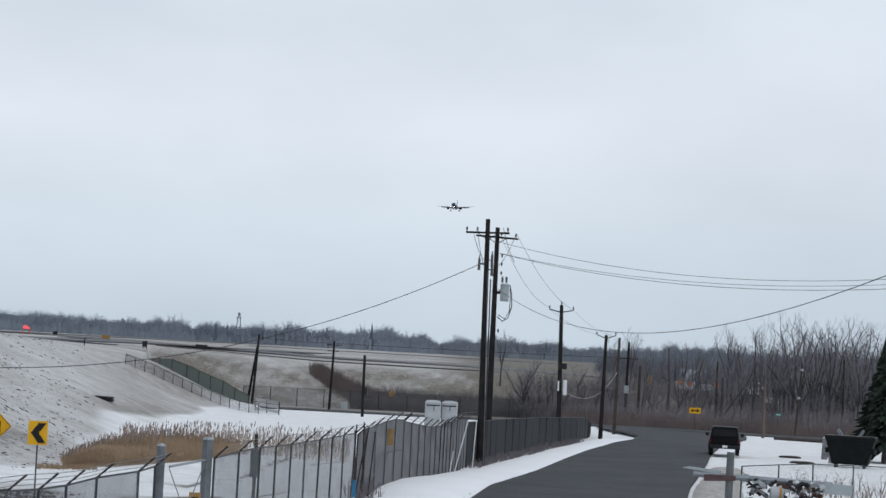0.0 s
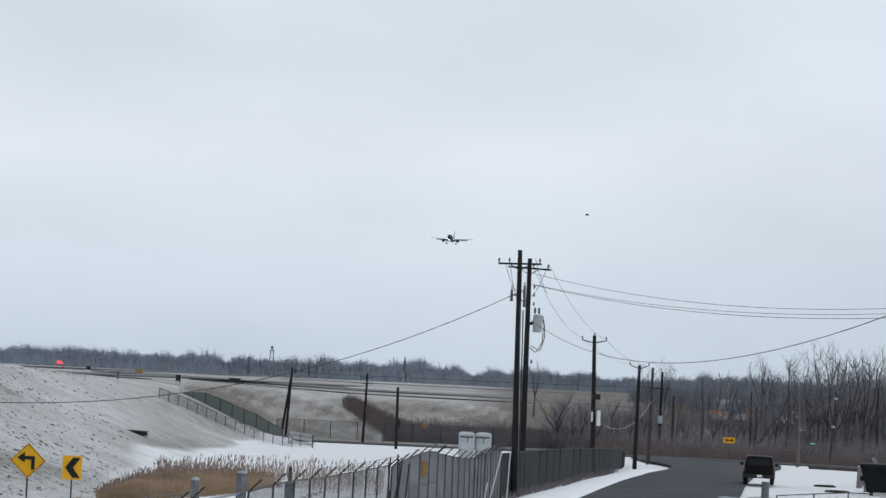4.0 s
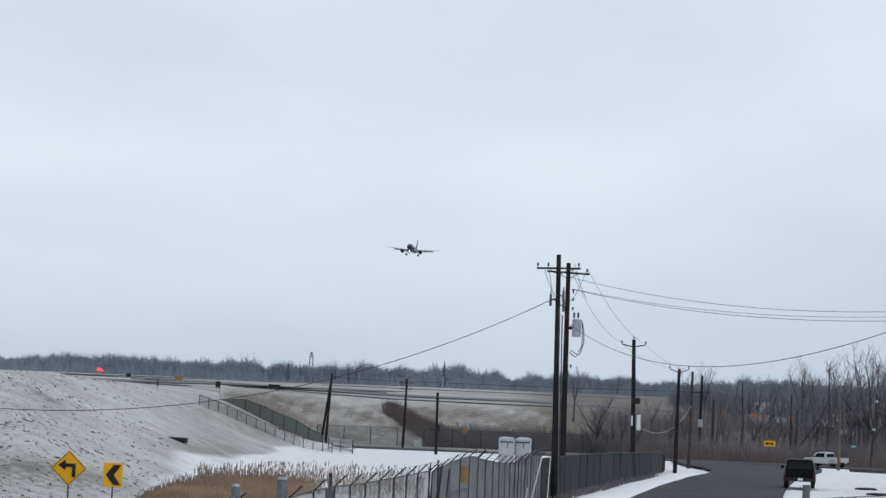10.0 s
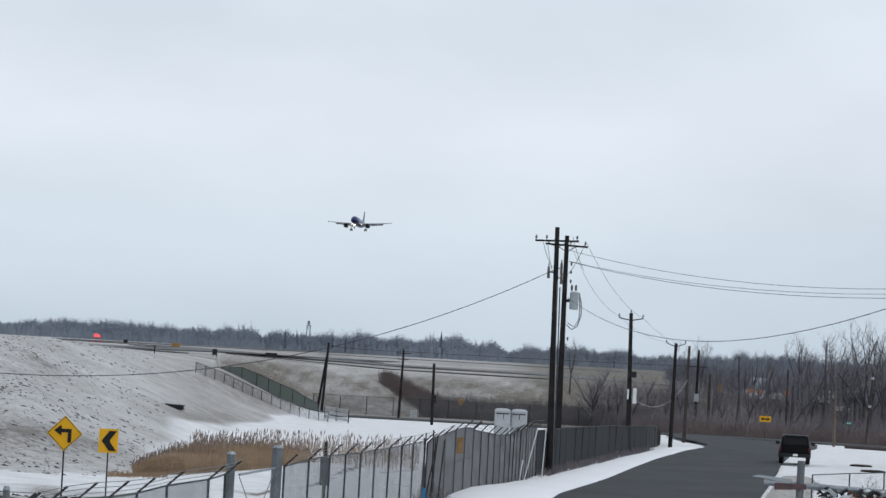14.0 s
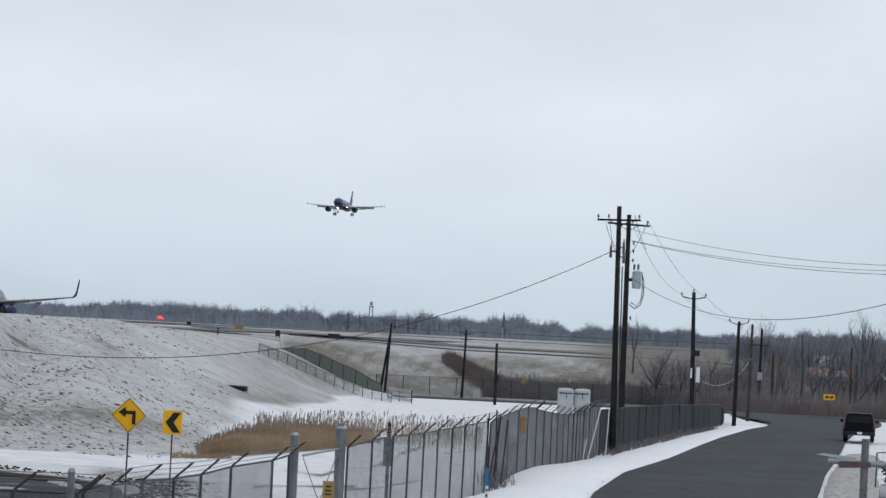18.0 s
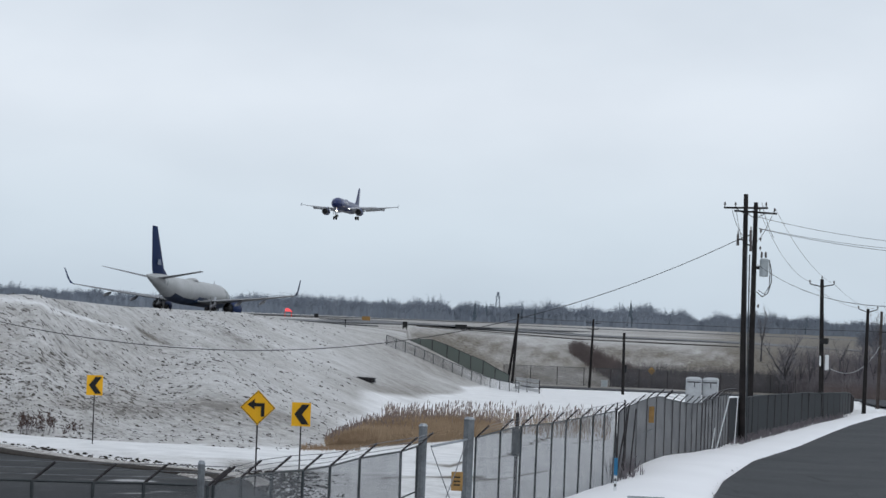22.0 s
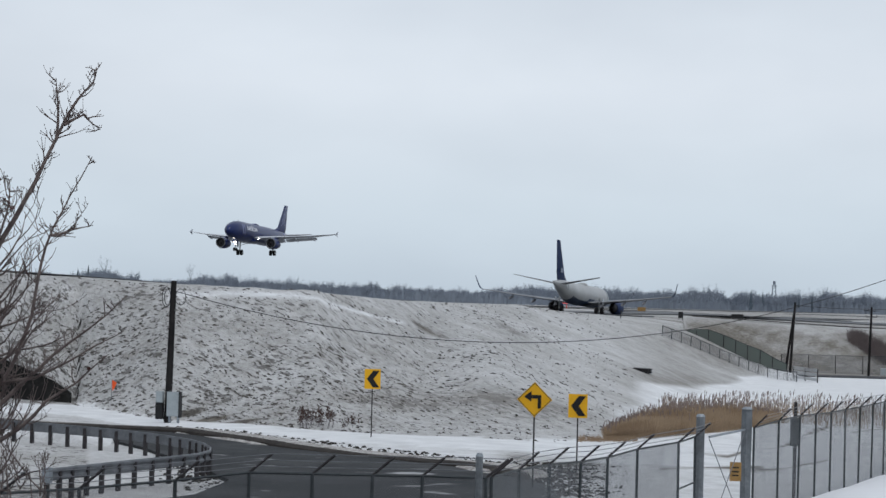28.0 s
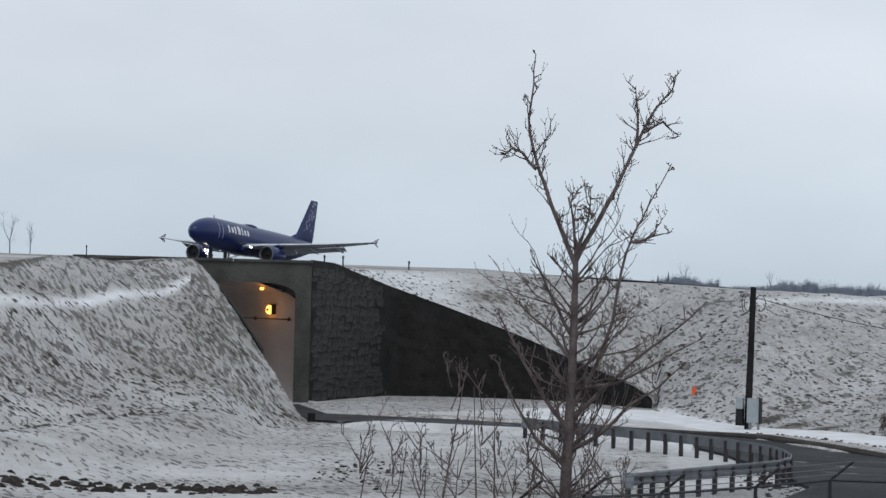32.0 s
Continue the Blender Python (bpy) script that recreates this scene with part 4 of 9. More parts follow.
def wing_wall():
    rng = np.random.RandomState(3)
    pts = [(a, d - 0.25, z) for a, d, z in zip(WING_AZ, WING_D, WING_Z)]
    az = np.linspace(-25.4, -18.35, 150)
    dd, zz = np.interp(az, WING_AZ, WING_D) - 0.3, np.interp(az, WING_AZ, WING_Z) + 0.22
    dd = np.convolve(np.pad(dd, 6, mode="edge"), np.ones(13) / 13, "valid")

    def face(i0, i1, rough, top_extra):
        mb = MB()
        rows = 26
        cols = list(range(i0, i1 + 1))
        X, Y = dd * np.sin(np.radians(az)), dd * np.cos(np.radians(az))
        vs = []
        for i in cols:
            for j in range(rows + 1):
                z = -0.25 + (zz[i] + top_extra + 0.25) * j / rows
                s = i * 0.16
                b = rough * (vnoise(np.array([s / 0.55 + 0.37 * int(z / 0.42)]), np.array([z / 0.42]), 8)[0] + 0.5 * vnoise(np.array([s / 0.2]), np.array([z / 0.2]), 9)[0])
                k = 1 - b / dd[i]
                vs.append((X[i] * k, Y[i] * k, z))
        h = rows + 1
        fs = [(a * h + j, (a + 1) * h + j, (a + 1) * h + j + 1, a * h + j + 1) for a in range(len(cols) - 1) for j in range(rows)]
        m = len(vs)
        for a, i in enumerate(cols):
            k = 1 + 0.7 / dd[i]
            vs.append((X[i] * k, Y[i] * k, zz[i] + top_extra))
        fs += [(a * h + rows, (a + 1) * h + rows, m + a + 1, m + a) for a in range(len(cols) - 1)]
        mb.add(vs, fs)
        return mb
    cut = 33
    w1 = part("wing_wall", face(0, cut, 0.05, 0.0), "dark_wall")
    tagged(w1, "dark rough stone-faced retaining wall beside the tunnel mouth", "wall", kind="structure")
    # the rough stones of its face, laid in uneven courses
    rr = random.Random(14)
    kinds = []
    for k in range(7):
        mb = MB()
        ring = [(-0.5, -0.5), (-0.1, -0.5 + rr.uniform(-0.04, 0.04)), (0.5, -0.5), (0.5, 0.5), (0.05, 0.5 + rr.uniform(-0.05, 0.04)), (-0.5, 0.5)]
        vs = [(x, 0.0, z) for x, z in ring] + [(x * rr.uniform(0.72, 0.92), -rr.uniform(0.006, 0.024), z * rr.uniform(0.80, 0.97)) for x, z in ring] + [(rr.uniform(-0.2, 0.2), -rr.uniform(0.015, 0.05), rr.uniform(-0.2, 0.2))]
        n = 6
        mb.add(vs, [(i, (i + 1) % n, n + (i + 1) % n, n + i) for i in range(n)] + [(n + i, n + (i + 1) % n, 2 * n) for i in range(n)])
        me = bpy.data.meshes.new("stone")
        me.from_pydata(mb.v, [], mb.f)
        me.materials.append(M["stone_wall"])
        kinds.append(me)
    X, Y = dd * np.sin(np.radians(az)), dd * np.cos(np.radians(az))
    run = np.concatenate([[0], np.cumsum(np.hypot(np.diff(X[:cut + 1]), np.diff(Y[:cut + 1])))])
    z = 0.05
    while z < 6.3:
        h = rr.uniform(0.22, 0.5)
        s = 0.1 + rr.uniform(0, 0.5)
        while s < run[-1] - 0.3:
            w = rr.uniform(0.3, 1.25)
            m = s + w / 2
            top = float(np.interp(m, run, zz[:cut + 1]))
            if z + h < top - 0.05 and m + w / 2 < run[-1] + 0.1:
                x, y = float(np.interp(m, run, X[:cut + 1])), float(np.interp(m, run, Y[:cut + 1]))
                x1, y1 = float(np.interp(m + 0.2, run, X[:cut + 1])), float(np.interp(m + 0.2, run, Y[:cut + 1]))
                x0, y0 = float(np.interp(m - 0.2, run, X[:cut + 1])), float(np.interp(m - 0.2, run, Y[:cut + 1]))
                st = new("stone", rr.choice(kinds))
                st.parent = w1
                st.matrix_basis = pose(x, y, z + h / 2 + rr.uniform(-0.09, 0.09), 0, rr.uniform(-9, 9), math.degrees(math.atan2(y1 - y0, x1 - x0))) @ Matrix.Diagonal((w * rr.uniform(0.85, 1.04), 1.0, h * rr.uniform(0.85, 1.12), 1.0))
            s += w
        z += h
    w2 = part("retaining_wall", face(cut, 149, 0.05, 0.0), "dark_wall")
    tagged(w2, "almost black stepped retaining wall that falls with the bank", "wall", kind="structure")


wing_wall()


# snow ploughed up along the road's edge
def snow_banks():
    def ridge(name, line, w, h, material, label, seed, low=1.0, lift=0.11):
        rng = random.Random(seed)
        mb, prof, rings = MB(), 9, []
        for i, (x, y, k, w) in enumerate(line):
            k = smooth(0, 3.5, min(i, len(line) - 1 - i) + 0.3)
            a, b = line[max(i - 1, 0)], line[min(i + 1, len(line) - 1)]
            d = Vector((b[0] - a[0], b[1] - a[1], 0)).normalized()
            s = Vector((d.y, -d.x, 0))
            ring = []
            for j in range(prof):
                t = j / (prof - 1)
                qx, qy = x + s.x * (t - 0.5) * w, y + s.y * (t - 0.5) * w
                n1 = float(vnoise(np.array([qx / 1.8]), np.array([qy / 14.0]), seed)[0])
                n2 = float(vnoise(np.array([qx / 0.8]), np.array([qy / 2.0]), seed + 9)[0])
                hh = math.sin(math.pi * t) ** 0.8 * h * k * (0.9 + 0.12 * n1) * float(np.interp(y, [104, 122], [1.0, low]))
                p = Vector((x, y, 0)) + s * ((t - 0.5) * w * (1.0 + 0.07 * n1 + 0.05 * n2) * max(k, 0.3))
                ring.append((p.x, p.y, gz(p.x, p.y) + lift * k - 0.1 * (1 - k) + hh - (0.16 if j in (0, prof - 1) else 0)))
            rings.append(ring)
        for r0, r1 in zip(rings[:-1], rings[1:]):
            mb.add(r0 + r1, [(j, prof + j, prof + j + 1, j + 1) for j in range(prof - 1)])
        return tagged(part(name, mb, material, smooth=True), label, "snow", kind="stuff")
    def along(pts, step):
        out = []
        for p, q in zip(pts[:-1], pts[1:]):
            n = max(1, int(math.dist(p[:2], q[:2]) / step))
            out += [tuple(p[j] + (q[j] - p[j]) * i / n for j in (0, 1)) + (1.0, p[2] + (q[2] - p[2]) * i / n) for i in range(n)]
        return out
    L = along([(-4, 50, 5), (-3.0, 66, 6), (-2.2, 82, 5.2), (-0.8, 95, 3.7), (-0.3, 106, 4.2), (0.5, 115, 4.5), (3.1, 127, 3.0), (6.1, 148, 2.6), (8.7, 166, 2.5), (10.9, 180, 2.3), (13.0, 189, 1.9), (14.4, 192.6, 1.0)], 0.8)
    ridge("snow_bank", L, 2.6, 0.24, "snow", "clean ploughed snow bank along the road edge", 5, 0.3, 0.08)
    R = along([(4.4, 50, 2.2), (7.9, 80, 2.2), (10.6, 104, 2.2), (12.4, 121, 2.2), (15.4, 146, 2.0)], 0.8)
    ridge("snow_bank", R, 2.2, 0.16, "dirty_snow", "gritty brown-grey snow bank along the road edge", 6)
    V = along([polar(a, d, 0)[:2] + (2.8,) for a, d in ((-25, 119.5), (-22.5, 117), (-20, 114.5), (-18, 111.5), (-16, 107), (-13.8, 99.5), (-11.4, 94), (-10, 90), (-8.6, 83))], 0.9)
    ridge("snow_bank", V, 1.8, 0.11, "dirty_snow", "low dirty snow edge along the service road", 7)
    N = along([polar(a, d, 0)[:2] + (2.2,) for a, d in ((-25.2, 111.0), (-22.5, 107.6), (-20, 105.2), (-18.4, 102.2), (-17.4, 96.5))], 0.8)
    ridge("snow_bank", N, 2.2, 0.19, "old_snow", "low clean snow bank before the tunnel road", 12)
    S = along([polar(a, d, 0)[:2] + (0.9,) for a, d in ((-21, 112.4), (-20, 112.9), (-18, 109.9), (-16, 105.4), (-13.8, 97.9), (-11.4, 92.4), (-10, 88.4), (-8.8, 82.6))], 0.5)
    ridge("verge_soil", S, 0.9, 0.17, "soil", "dark churned soil along the service road edge", 8)


snow_banks()


# ---- utility poles and lines ----
def pole_body(base, top, r0, r1, material, label, group="utility poles"):
    ob = thing("utility_pole", pose(*base), label, "utility pole", group)
    b, t = Vector((0, 0, -0.3)), Vector(top) - Vector(base)
    mb = MB()
    n = 7
    mb.tube([b.lerp(t, i / n) for i in range(n + 1)], [r0 + (r1 - r0) * i / n for i in range(n + 1)], 10)
    part("pole", mb, material, ob, smooth=True)
    return ob


def insulator(ob, p, h=0.22):
    mb = MB().tube([(p[0], p[1], p[2]), (p[0], p[1], p[2] + h * 0.4)], 0.025, 5)
    mb.tube([(p[0], p[1], p[2] + h * 0.35), (p[0], p[1], p[2] + h * 0.6), (p[0], p[1], p[2] + h)], [0.055, 0.05, 0.03], 8)
    part("insulator", mb, "porcelain", ob)


def crossarm(ob, p, half, rz, tilt=0.0, insul=(-1, -0.45, 0.45, 1), brace=True, material="creosote"):
    """An arm across the pole at p, with braces and insulators."""
    mb = MB().box(p, (2 * half, 0.08, 0.09), rz=rz, ry=tilt)
    part("crossarm", mb, material, ob)
    c, s = math.cos(radians(rz)), math.sin(radians(rz))
    k = math.tan(radians(-tilt))
    if brace:
        for e in (-1, 1):
            b = MB().tube([(p[0] + c * e * half * 0.45, p[1] + s * e * half * 0.45, p[2] - 0.04), (p[0], p[1], p[2] - 0.32)], 0.018, 4)
            part("brace", b, "dark_metal", ob)
    for e in insul:
        insulator(ob, (p[0] + c * e * half * 0.96, p[1] + s * e * half * 0.96, p[2] + 0.05 + k * e * half))


def cable(name, a, b, sag, r, material, label, n=16, group="overhead lines"):
    a, b = Vector(a), Vector(b)
    pts = []
    for i in range(n + 1):
        t = i / n
        p = a.lerp(b, t)
        p.z -= sag * 4 * t * (1 - t)
        pts.append(p)
    return tagged(part(name, MB().tube(pts, r, 5), material), label, "cable", group)


def poles():
    # the pair of tall poles by the road
    A = pole_body((2.25, 133.26, 0), (2.04, 133.27, 11.76), 0.175, 0.11, "creosote", "tall dark creosoted utility pole beside its twin at the road")
    crossarm(A, (-0.19, -0.16, 11.1), 1.04, 3, -1.5, (-1, -0.5, 0.95), brace=True)
    for dz, dx in ((9.3, -0.32), (9.05, 0.30), (9.5, 0.28)):
        mb = MB().tube([(dx - 0.2, -0.12, dz), (dx - 0.2, -0.12, dz + 0.55)], [0.07, 0.06], 7)
        mb.tube([(dx - 0.2, -0.12, dz + 0.5), (dx - 0.2, -0.12, dz + 0.72)], 0.03, 5)
        part("cutout", mb, "porcelain", A)
        part("bracket", MB().tube([(dx - 0.2, -0.12, dz + 0.3), (-0.18, 0, dz + 0.3)], 0.03, 4), "dark_metal", A)
    part("riser_pipe", MB().tube([(0.22, -0.05, 0), (0.06, -0.05, 8.9)], 0.035, 6), "post", A, "grey riser conduit")
    B = pole_body((2.69, 138.46, 0), (2.62, 138.46, 11.61), 0.175, 0.11, "creosote", "tall dark creosoted utility pole carrying a grey transformer")
    crossarm(B, (-0.07, -0.16, 11.12), 1.05, 3, 2.0, (0.2, 0.92), brace=True)
    tr = MB().tube([(0.44, -0.05, 7.97), (0.44, -0.05, 8.01), (0.44, -0.05, 8.80), (0.44, -0.05, 8.86)], [0.19, 0.225, 0.225, 0.17], 14)
    can = part("transformer", tr, "grey_box", B, "grey transformer can", smooth=True)
    for e in (-0.1, 0.1):
        part("bushing", MB().tube([(0.40 + e, -0.05, 8.9), (0.40 + e, -0.05, 9.12), (0.40 + e, -0.05, 9.2)], [0.05, 0.06, 0.02], 7), "porcelain", can)
    part("bracket", MB().box((0.13, -0.03, 8.4), (0.22, 0.06, 0.16)), "dark_metal", B)
    # drooping loops of wire under the transformer
    loop = [(0.68, -0.1, 8.8), (0.80, -0.12, 8.3), (0.82, -0.12, 7.7), (0.66, -0.12, 7.15), (0.40, -0.1, 6.98), (0.12, -0.1, 7.2)]
    part("wire_loop", MB().tube(loop, 0.025, 5), "wire", B)
    loop2 = [(0.70, -0.1, 8.6), (0.74, -0.1, 8.1), (0.72, -0.1, 7.5), (0.50, -0.1, 7.1), (0.18, -0.1, 7.3)]
    part("wire_loop", MB().tube(loop2, 0.022, 5), "wire", B)
    for z in (10.1, 9.7, 9.25, 6.4):
        insulator(B, (0.22, -0.05, z), 0.2)
    # the run of poles along the road
    P2 = pole_body((7.55, 169.38, 0), (7.32, 169.4, 8.5), 0.17, 0.11, "creosote", "dark utility pole with a pale meter box and two stub arms")
    for e in (-1, 1):
        part("crossarm", MB().tube([(-0.23, 0, 8.05), (-0.23 + e * 0.72, -0.02, 8.2)], 0.035, 5), "dark_metal", P2)
        insulator(P2, (-0.23 + e * 0.72, -0.02, 8.2), 0.24)
    insulator(P2, (-0.23, 0, 8.5), 0.2)
    part("meter_box", MB().box((0.22, -0.2, 3.52), (0.22, 0.2, 0.92), bevel=0.03), "white", P2, "white meter box")
    part("fuse_box", MB().box((-0.18, -0.2, 3.6), (0.09, 0.14, 0.6)), "white", P2)
    part("junction_box", MB().box((0.02, -0.22, 4.8), (0.5, 0.3, 0.35), bevel=0.05), "black", P2, "black splice case")
    P5 = pole_body((10.87, 182.82, 0), (10.92, 182.82, 6.94), 0.15, 0.10, "creosote", "dark utility pole with splayed arms")
    for e in (-1, 1):
        part("crossarm", MB().tube([(0.05, 0, 6.7), (0.05 + e * 0.62, 0, 6.92)], 0.03, 5), "dark_metal", P5)
        insulator(P5, (0.05 + e * 0.62, 0, 6.92), 0.2)
    pole_body((15.53, 242.0, -1.13), (15.62, 242.0, 7.22), 0.17, 0.11, "brown_pole", "weathered brown utility pole")
    P7 = pole_body((26.65, 392.9, -3.84), (26.71, 392.9, 7.79), 0.24, 0.16, "creosote", "dark utility pole with one straight crossarm")
    crossarm(P7, (0.05, -0.16, 9.26), 1.3, 0, 0, (-1, 1), brace=False)
    part("transformer", MB().tube([(0, -0.4, 4.4), (0, -0.4, 5.5)], 0.34, 10), "grey_box", P7, "small grey transformer")
    pole_body((28.06, 387.1, -3.84), (28.02, 387.1, 4.48), 0.24, 0.17, "brown_pole", "plain brown utility pole stub")
    P3 = pole_body((-7.54, 292.4, -2.12), (-7.62, 292.4, 4.31), 0.17, 0.14, "creosote", "short dark pole stump without arms")
    part("splice_case", MB().tube([(0.2, -0.1, 2.3), (0.2, -0.1, 3.1)], 0.14, 8), "dark_metal", P3)
    b2 = pole_body((-14.66, 387.9, -3.84), (-14.41, 387.9, 5.65), 0.2, 0.14, "creosote", "dark utility pole with a loaded crossarm, leaning a little")
    crossarm(b2, (0.24, -0.16, 8.95), 1.05, 0, 0, (-1, -0.4, 0.4, 1), brace=True)
    crossarm(b2, (0.22, -0.16, 8.1), 0.76, 0, 0, (-1, 1), brace=False)
    ln = pole_body((-25.29, 386.4, -3.84), (-24.77, 386.4, 6.01), 0.2, 0.15, "creosote", "dark leaning utility pole propped by a second pole")
    part("prop", MB().tube([(-0.7, 0.9, 0), (0.36, 0.1, 8.2)], [0.19, 0.14], 8), "creosote", ln, "slanting prop pole")
    # pole with control cabinets by the service road
    P4 = pole_body((-33.31, 113.17, 0), (-33.20, 113.19, 5.88), 0.155, 0.12, "creosote", "dark pole with cabinets at its foot and coiled wire above", "utility poles")
    part("cabinet", MB().box((-0.30, -0.15, 0.98), (0.30, 0.25, 0.5), bevel=0.02), "grey_box", P4, "small grey control box")
    part("cabinet", MB().box((-0.30, -0.15, 0.42), (0.32, 0.25, 0.7), bevel=0.02), "black", P4, "black lower control box")
    big = part("cabinet", MB().box((0.32, -0.22, 0.72), (0.52, 0.35, 1.02), bevel=0.03), "grey_box", P4, "pale grey steel cabinet on stub legs")
    part("cabinet_door", MB().box((0.30, -0.405, 0.72), (0.44, 0.02, 0.92)), "grey_box", big)
    part("side_panel", MB().box((0.60, -0.2, 0.70), (0.05, 0.37, 1.08)), "dark_metal", big)
    for e in (0.16, 0.52):
        part("leg", MB().box((e, -0.2, 0.08), (0.06, 0.2, 0.32)), "galv", big)
    for k, (dx, r) in enumerate(((-0.28, 0.42), (-0.18, 0.36), (0.34, 0.34))):
        pts = [(0.1 + dx + 0.18 * math.sin(a) * (1 if dx < 0 else 1.3), -0.05, 5.2 + r * math.cos(a)) for a in [i * 2 * math.pi / 14 for i in range(15)]]
        part("wire_coil", MB().tube(pts, 0.016, 4), "wire", P4)
    # poles among the trees
    for b, t, m, lab in (((38.6, 385.0), (38.5, 385.0, 5.68), "brown_pole", "dark utility pole at the edge of the woods"), ((35.82, 305.0), (35.79, 305.0, 3.86), "tan_pole", "fresh tan wooden pole stub"),
                         ((47.36, 368.0), (47.95, 368.0, 5.95), "brown_pole", "leaning brown pole with white marker bands"), ((56.27, 386.3), (56.06, 386.3, 7.03), "brown_pole", "brown pole half hidden by bare trees")):
        ob = pole_body((*b, gz(*b)), t, 0.18, 0.12, m, lab)
        if "marker" in lab:
            for z in (8.7, 5.0):
                part("marker_band", MB().tube([(0.59 * z / 9.6, 0, z), (0.59 * (z + 0.3) / 9.6, 0, z + 0.3)], 0.22, 8), "toilet_grey", ob, "pale reflective band")
    # lines
    cable("power_line", (2.8, 138.4, 10.88), (26.0, 100.0, 10.6), 1.59, 0.012, "thin_wire", "thin grey power line sagging between poles", n=20)
    cable("power_line", (2.8, 138.4, 10.32), (26.0, 100.0, 10.1), 1.45, 0.013, "thin_wire", "thin grey power line sagging between poles", n=20)
    cable("power_line", (2.8, 138.4, 10.34), (26.0, 100.0, 10.25), 1.37, 0.011, "thin_wire", "thin grey power line sagging between poles", n=20)
    cable("phone_line", (2.8, 138.4, 8.56), (12.0, 45.0, 9.68), 2.71, 0.012, "wire", "thick dark telephone cable in a deep sag", n=30)
    cable("phone_line", (1.95, 133.2, 9.69), (-33.2, 113.2, 5.46), 3.70, 0.017, "wire", "dark cable slung low across the open ground", n=36)
    cable("power_line", (3.6, 138.4, 11.3), (7.9, 169.4, 8.3), 0.5, 0.010, "thin_wire", "thin grey wire strung between road poles")
    cable("power_line", (2.8, 138.4, 11.2), (6.7, 169.4, 8.3), 0.7, 0.010, "thin_wire", "thin grey wire strung between road poles")
    for e, z in ((-0.7, 8.25), (0.75, 8.25)):
        cable("power_line", (7.3 + e, 169.4, z), (10.9 + 0.6 * e, 182.8, 6.95), 0.3, 0.009, "thin_wire", "thin grey wire strung between road poles", n=8)
    cable("phone_line", (7.35, 169.4, 3.6), (15.6, 242.0, 4.3), 1.45, 0.016, "toilet_grey", "pale drooping service cable", n=14)
    cable("power_line", (-14.4, 387.9, 5.35), (26.7, 392.9, 5.5), 0.1, 0.03, "wire", "dark distribution line along the cross road", n=12)
    cable("power_line", (-14.4, 387.9, 5.35), (-24.8, 386.4, 5.6), 0.15, 0.03, "wire", "dark distribution line along the cross road", n=6)
    cable("guy_wire", (2.1, 133.2, 10.6), (2.45, 133.0, 0.1), 0.0, 0.014, "thin_wire", "thin steel guy wire", n=3)
    for a, b in (((1.4, 133.1, 11.0), (1.95, 133.1, 9.8)), ((1.6, 133.1, 11.0), (1.97, 133.1, 9.5)), ((3.5, 138.3, 11.2), (2.75, 138.3, 9.7)), ((2.9, 138.3, 11.6), (3.55, 138.3, 9.9))):
        cable("jumper_wire", a, b, 0.18, 0.014, "thin_wire", "thin grey jumper wire", n=6)
    far_pole = pole_body((26.1, 99.8, 0), (26.0, 100.0, 10.9), 0.17, 0.12, "creosote", "dark utility pole across the road")
    crossarm(far_pole, (-0.1, -0.1, 10.3), 0.9, 60, 0, (-1, 1))
    pole_body((12.0, 45.0, 0), (12.0, 45.0, 9.98), 0.17, 0.12, "creosote", "dark utility pole beside the yard")


poles()


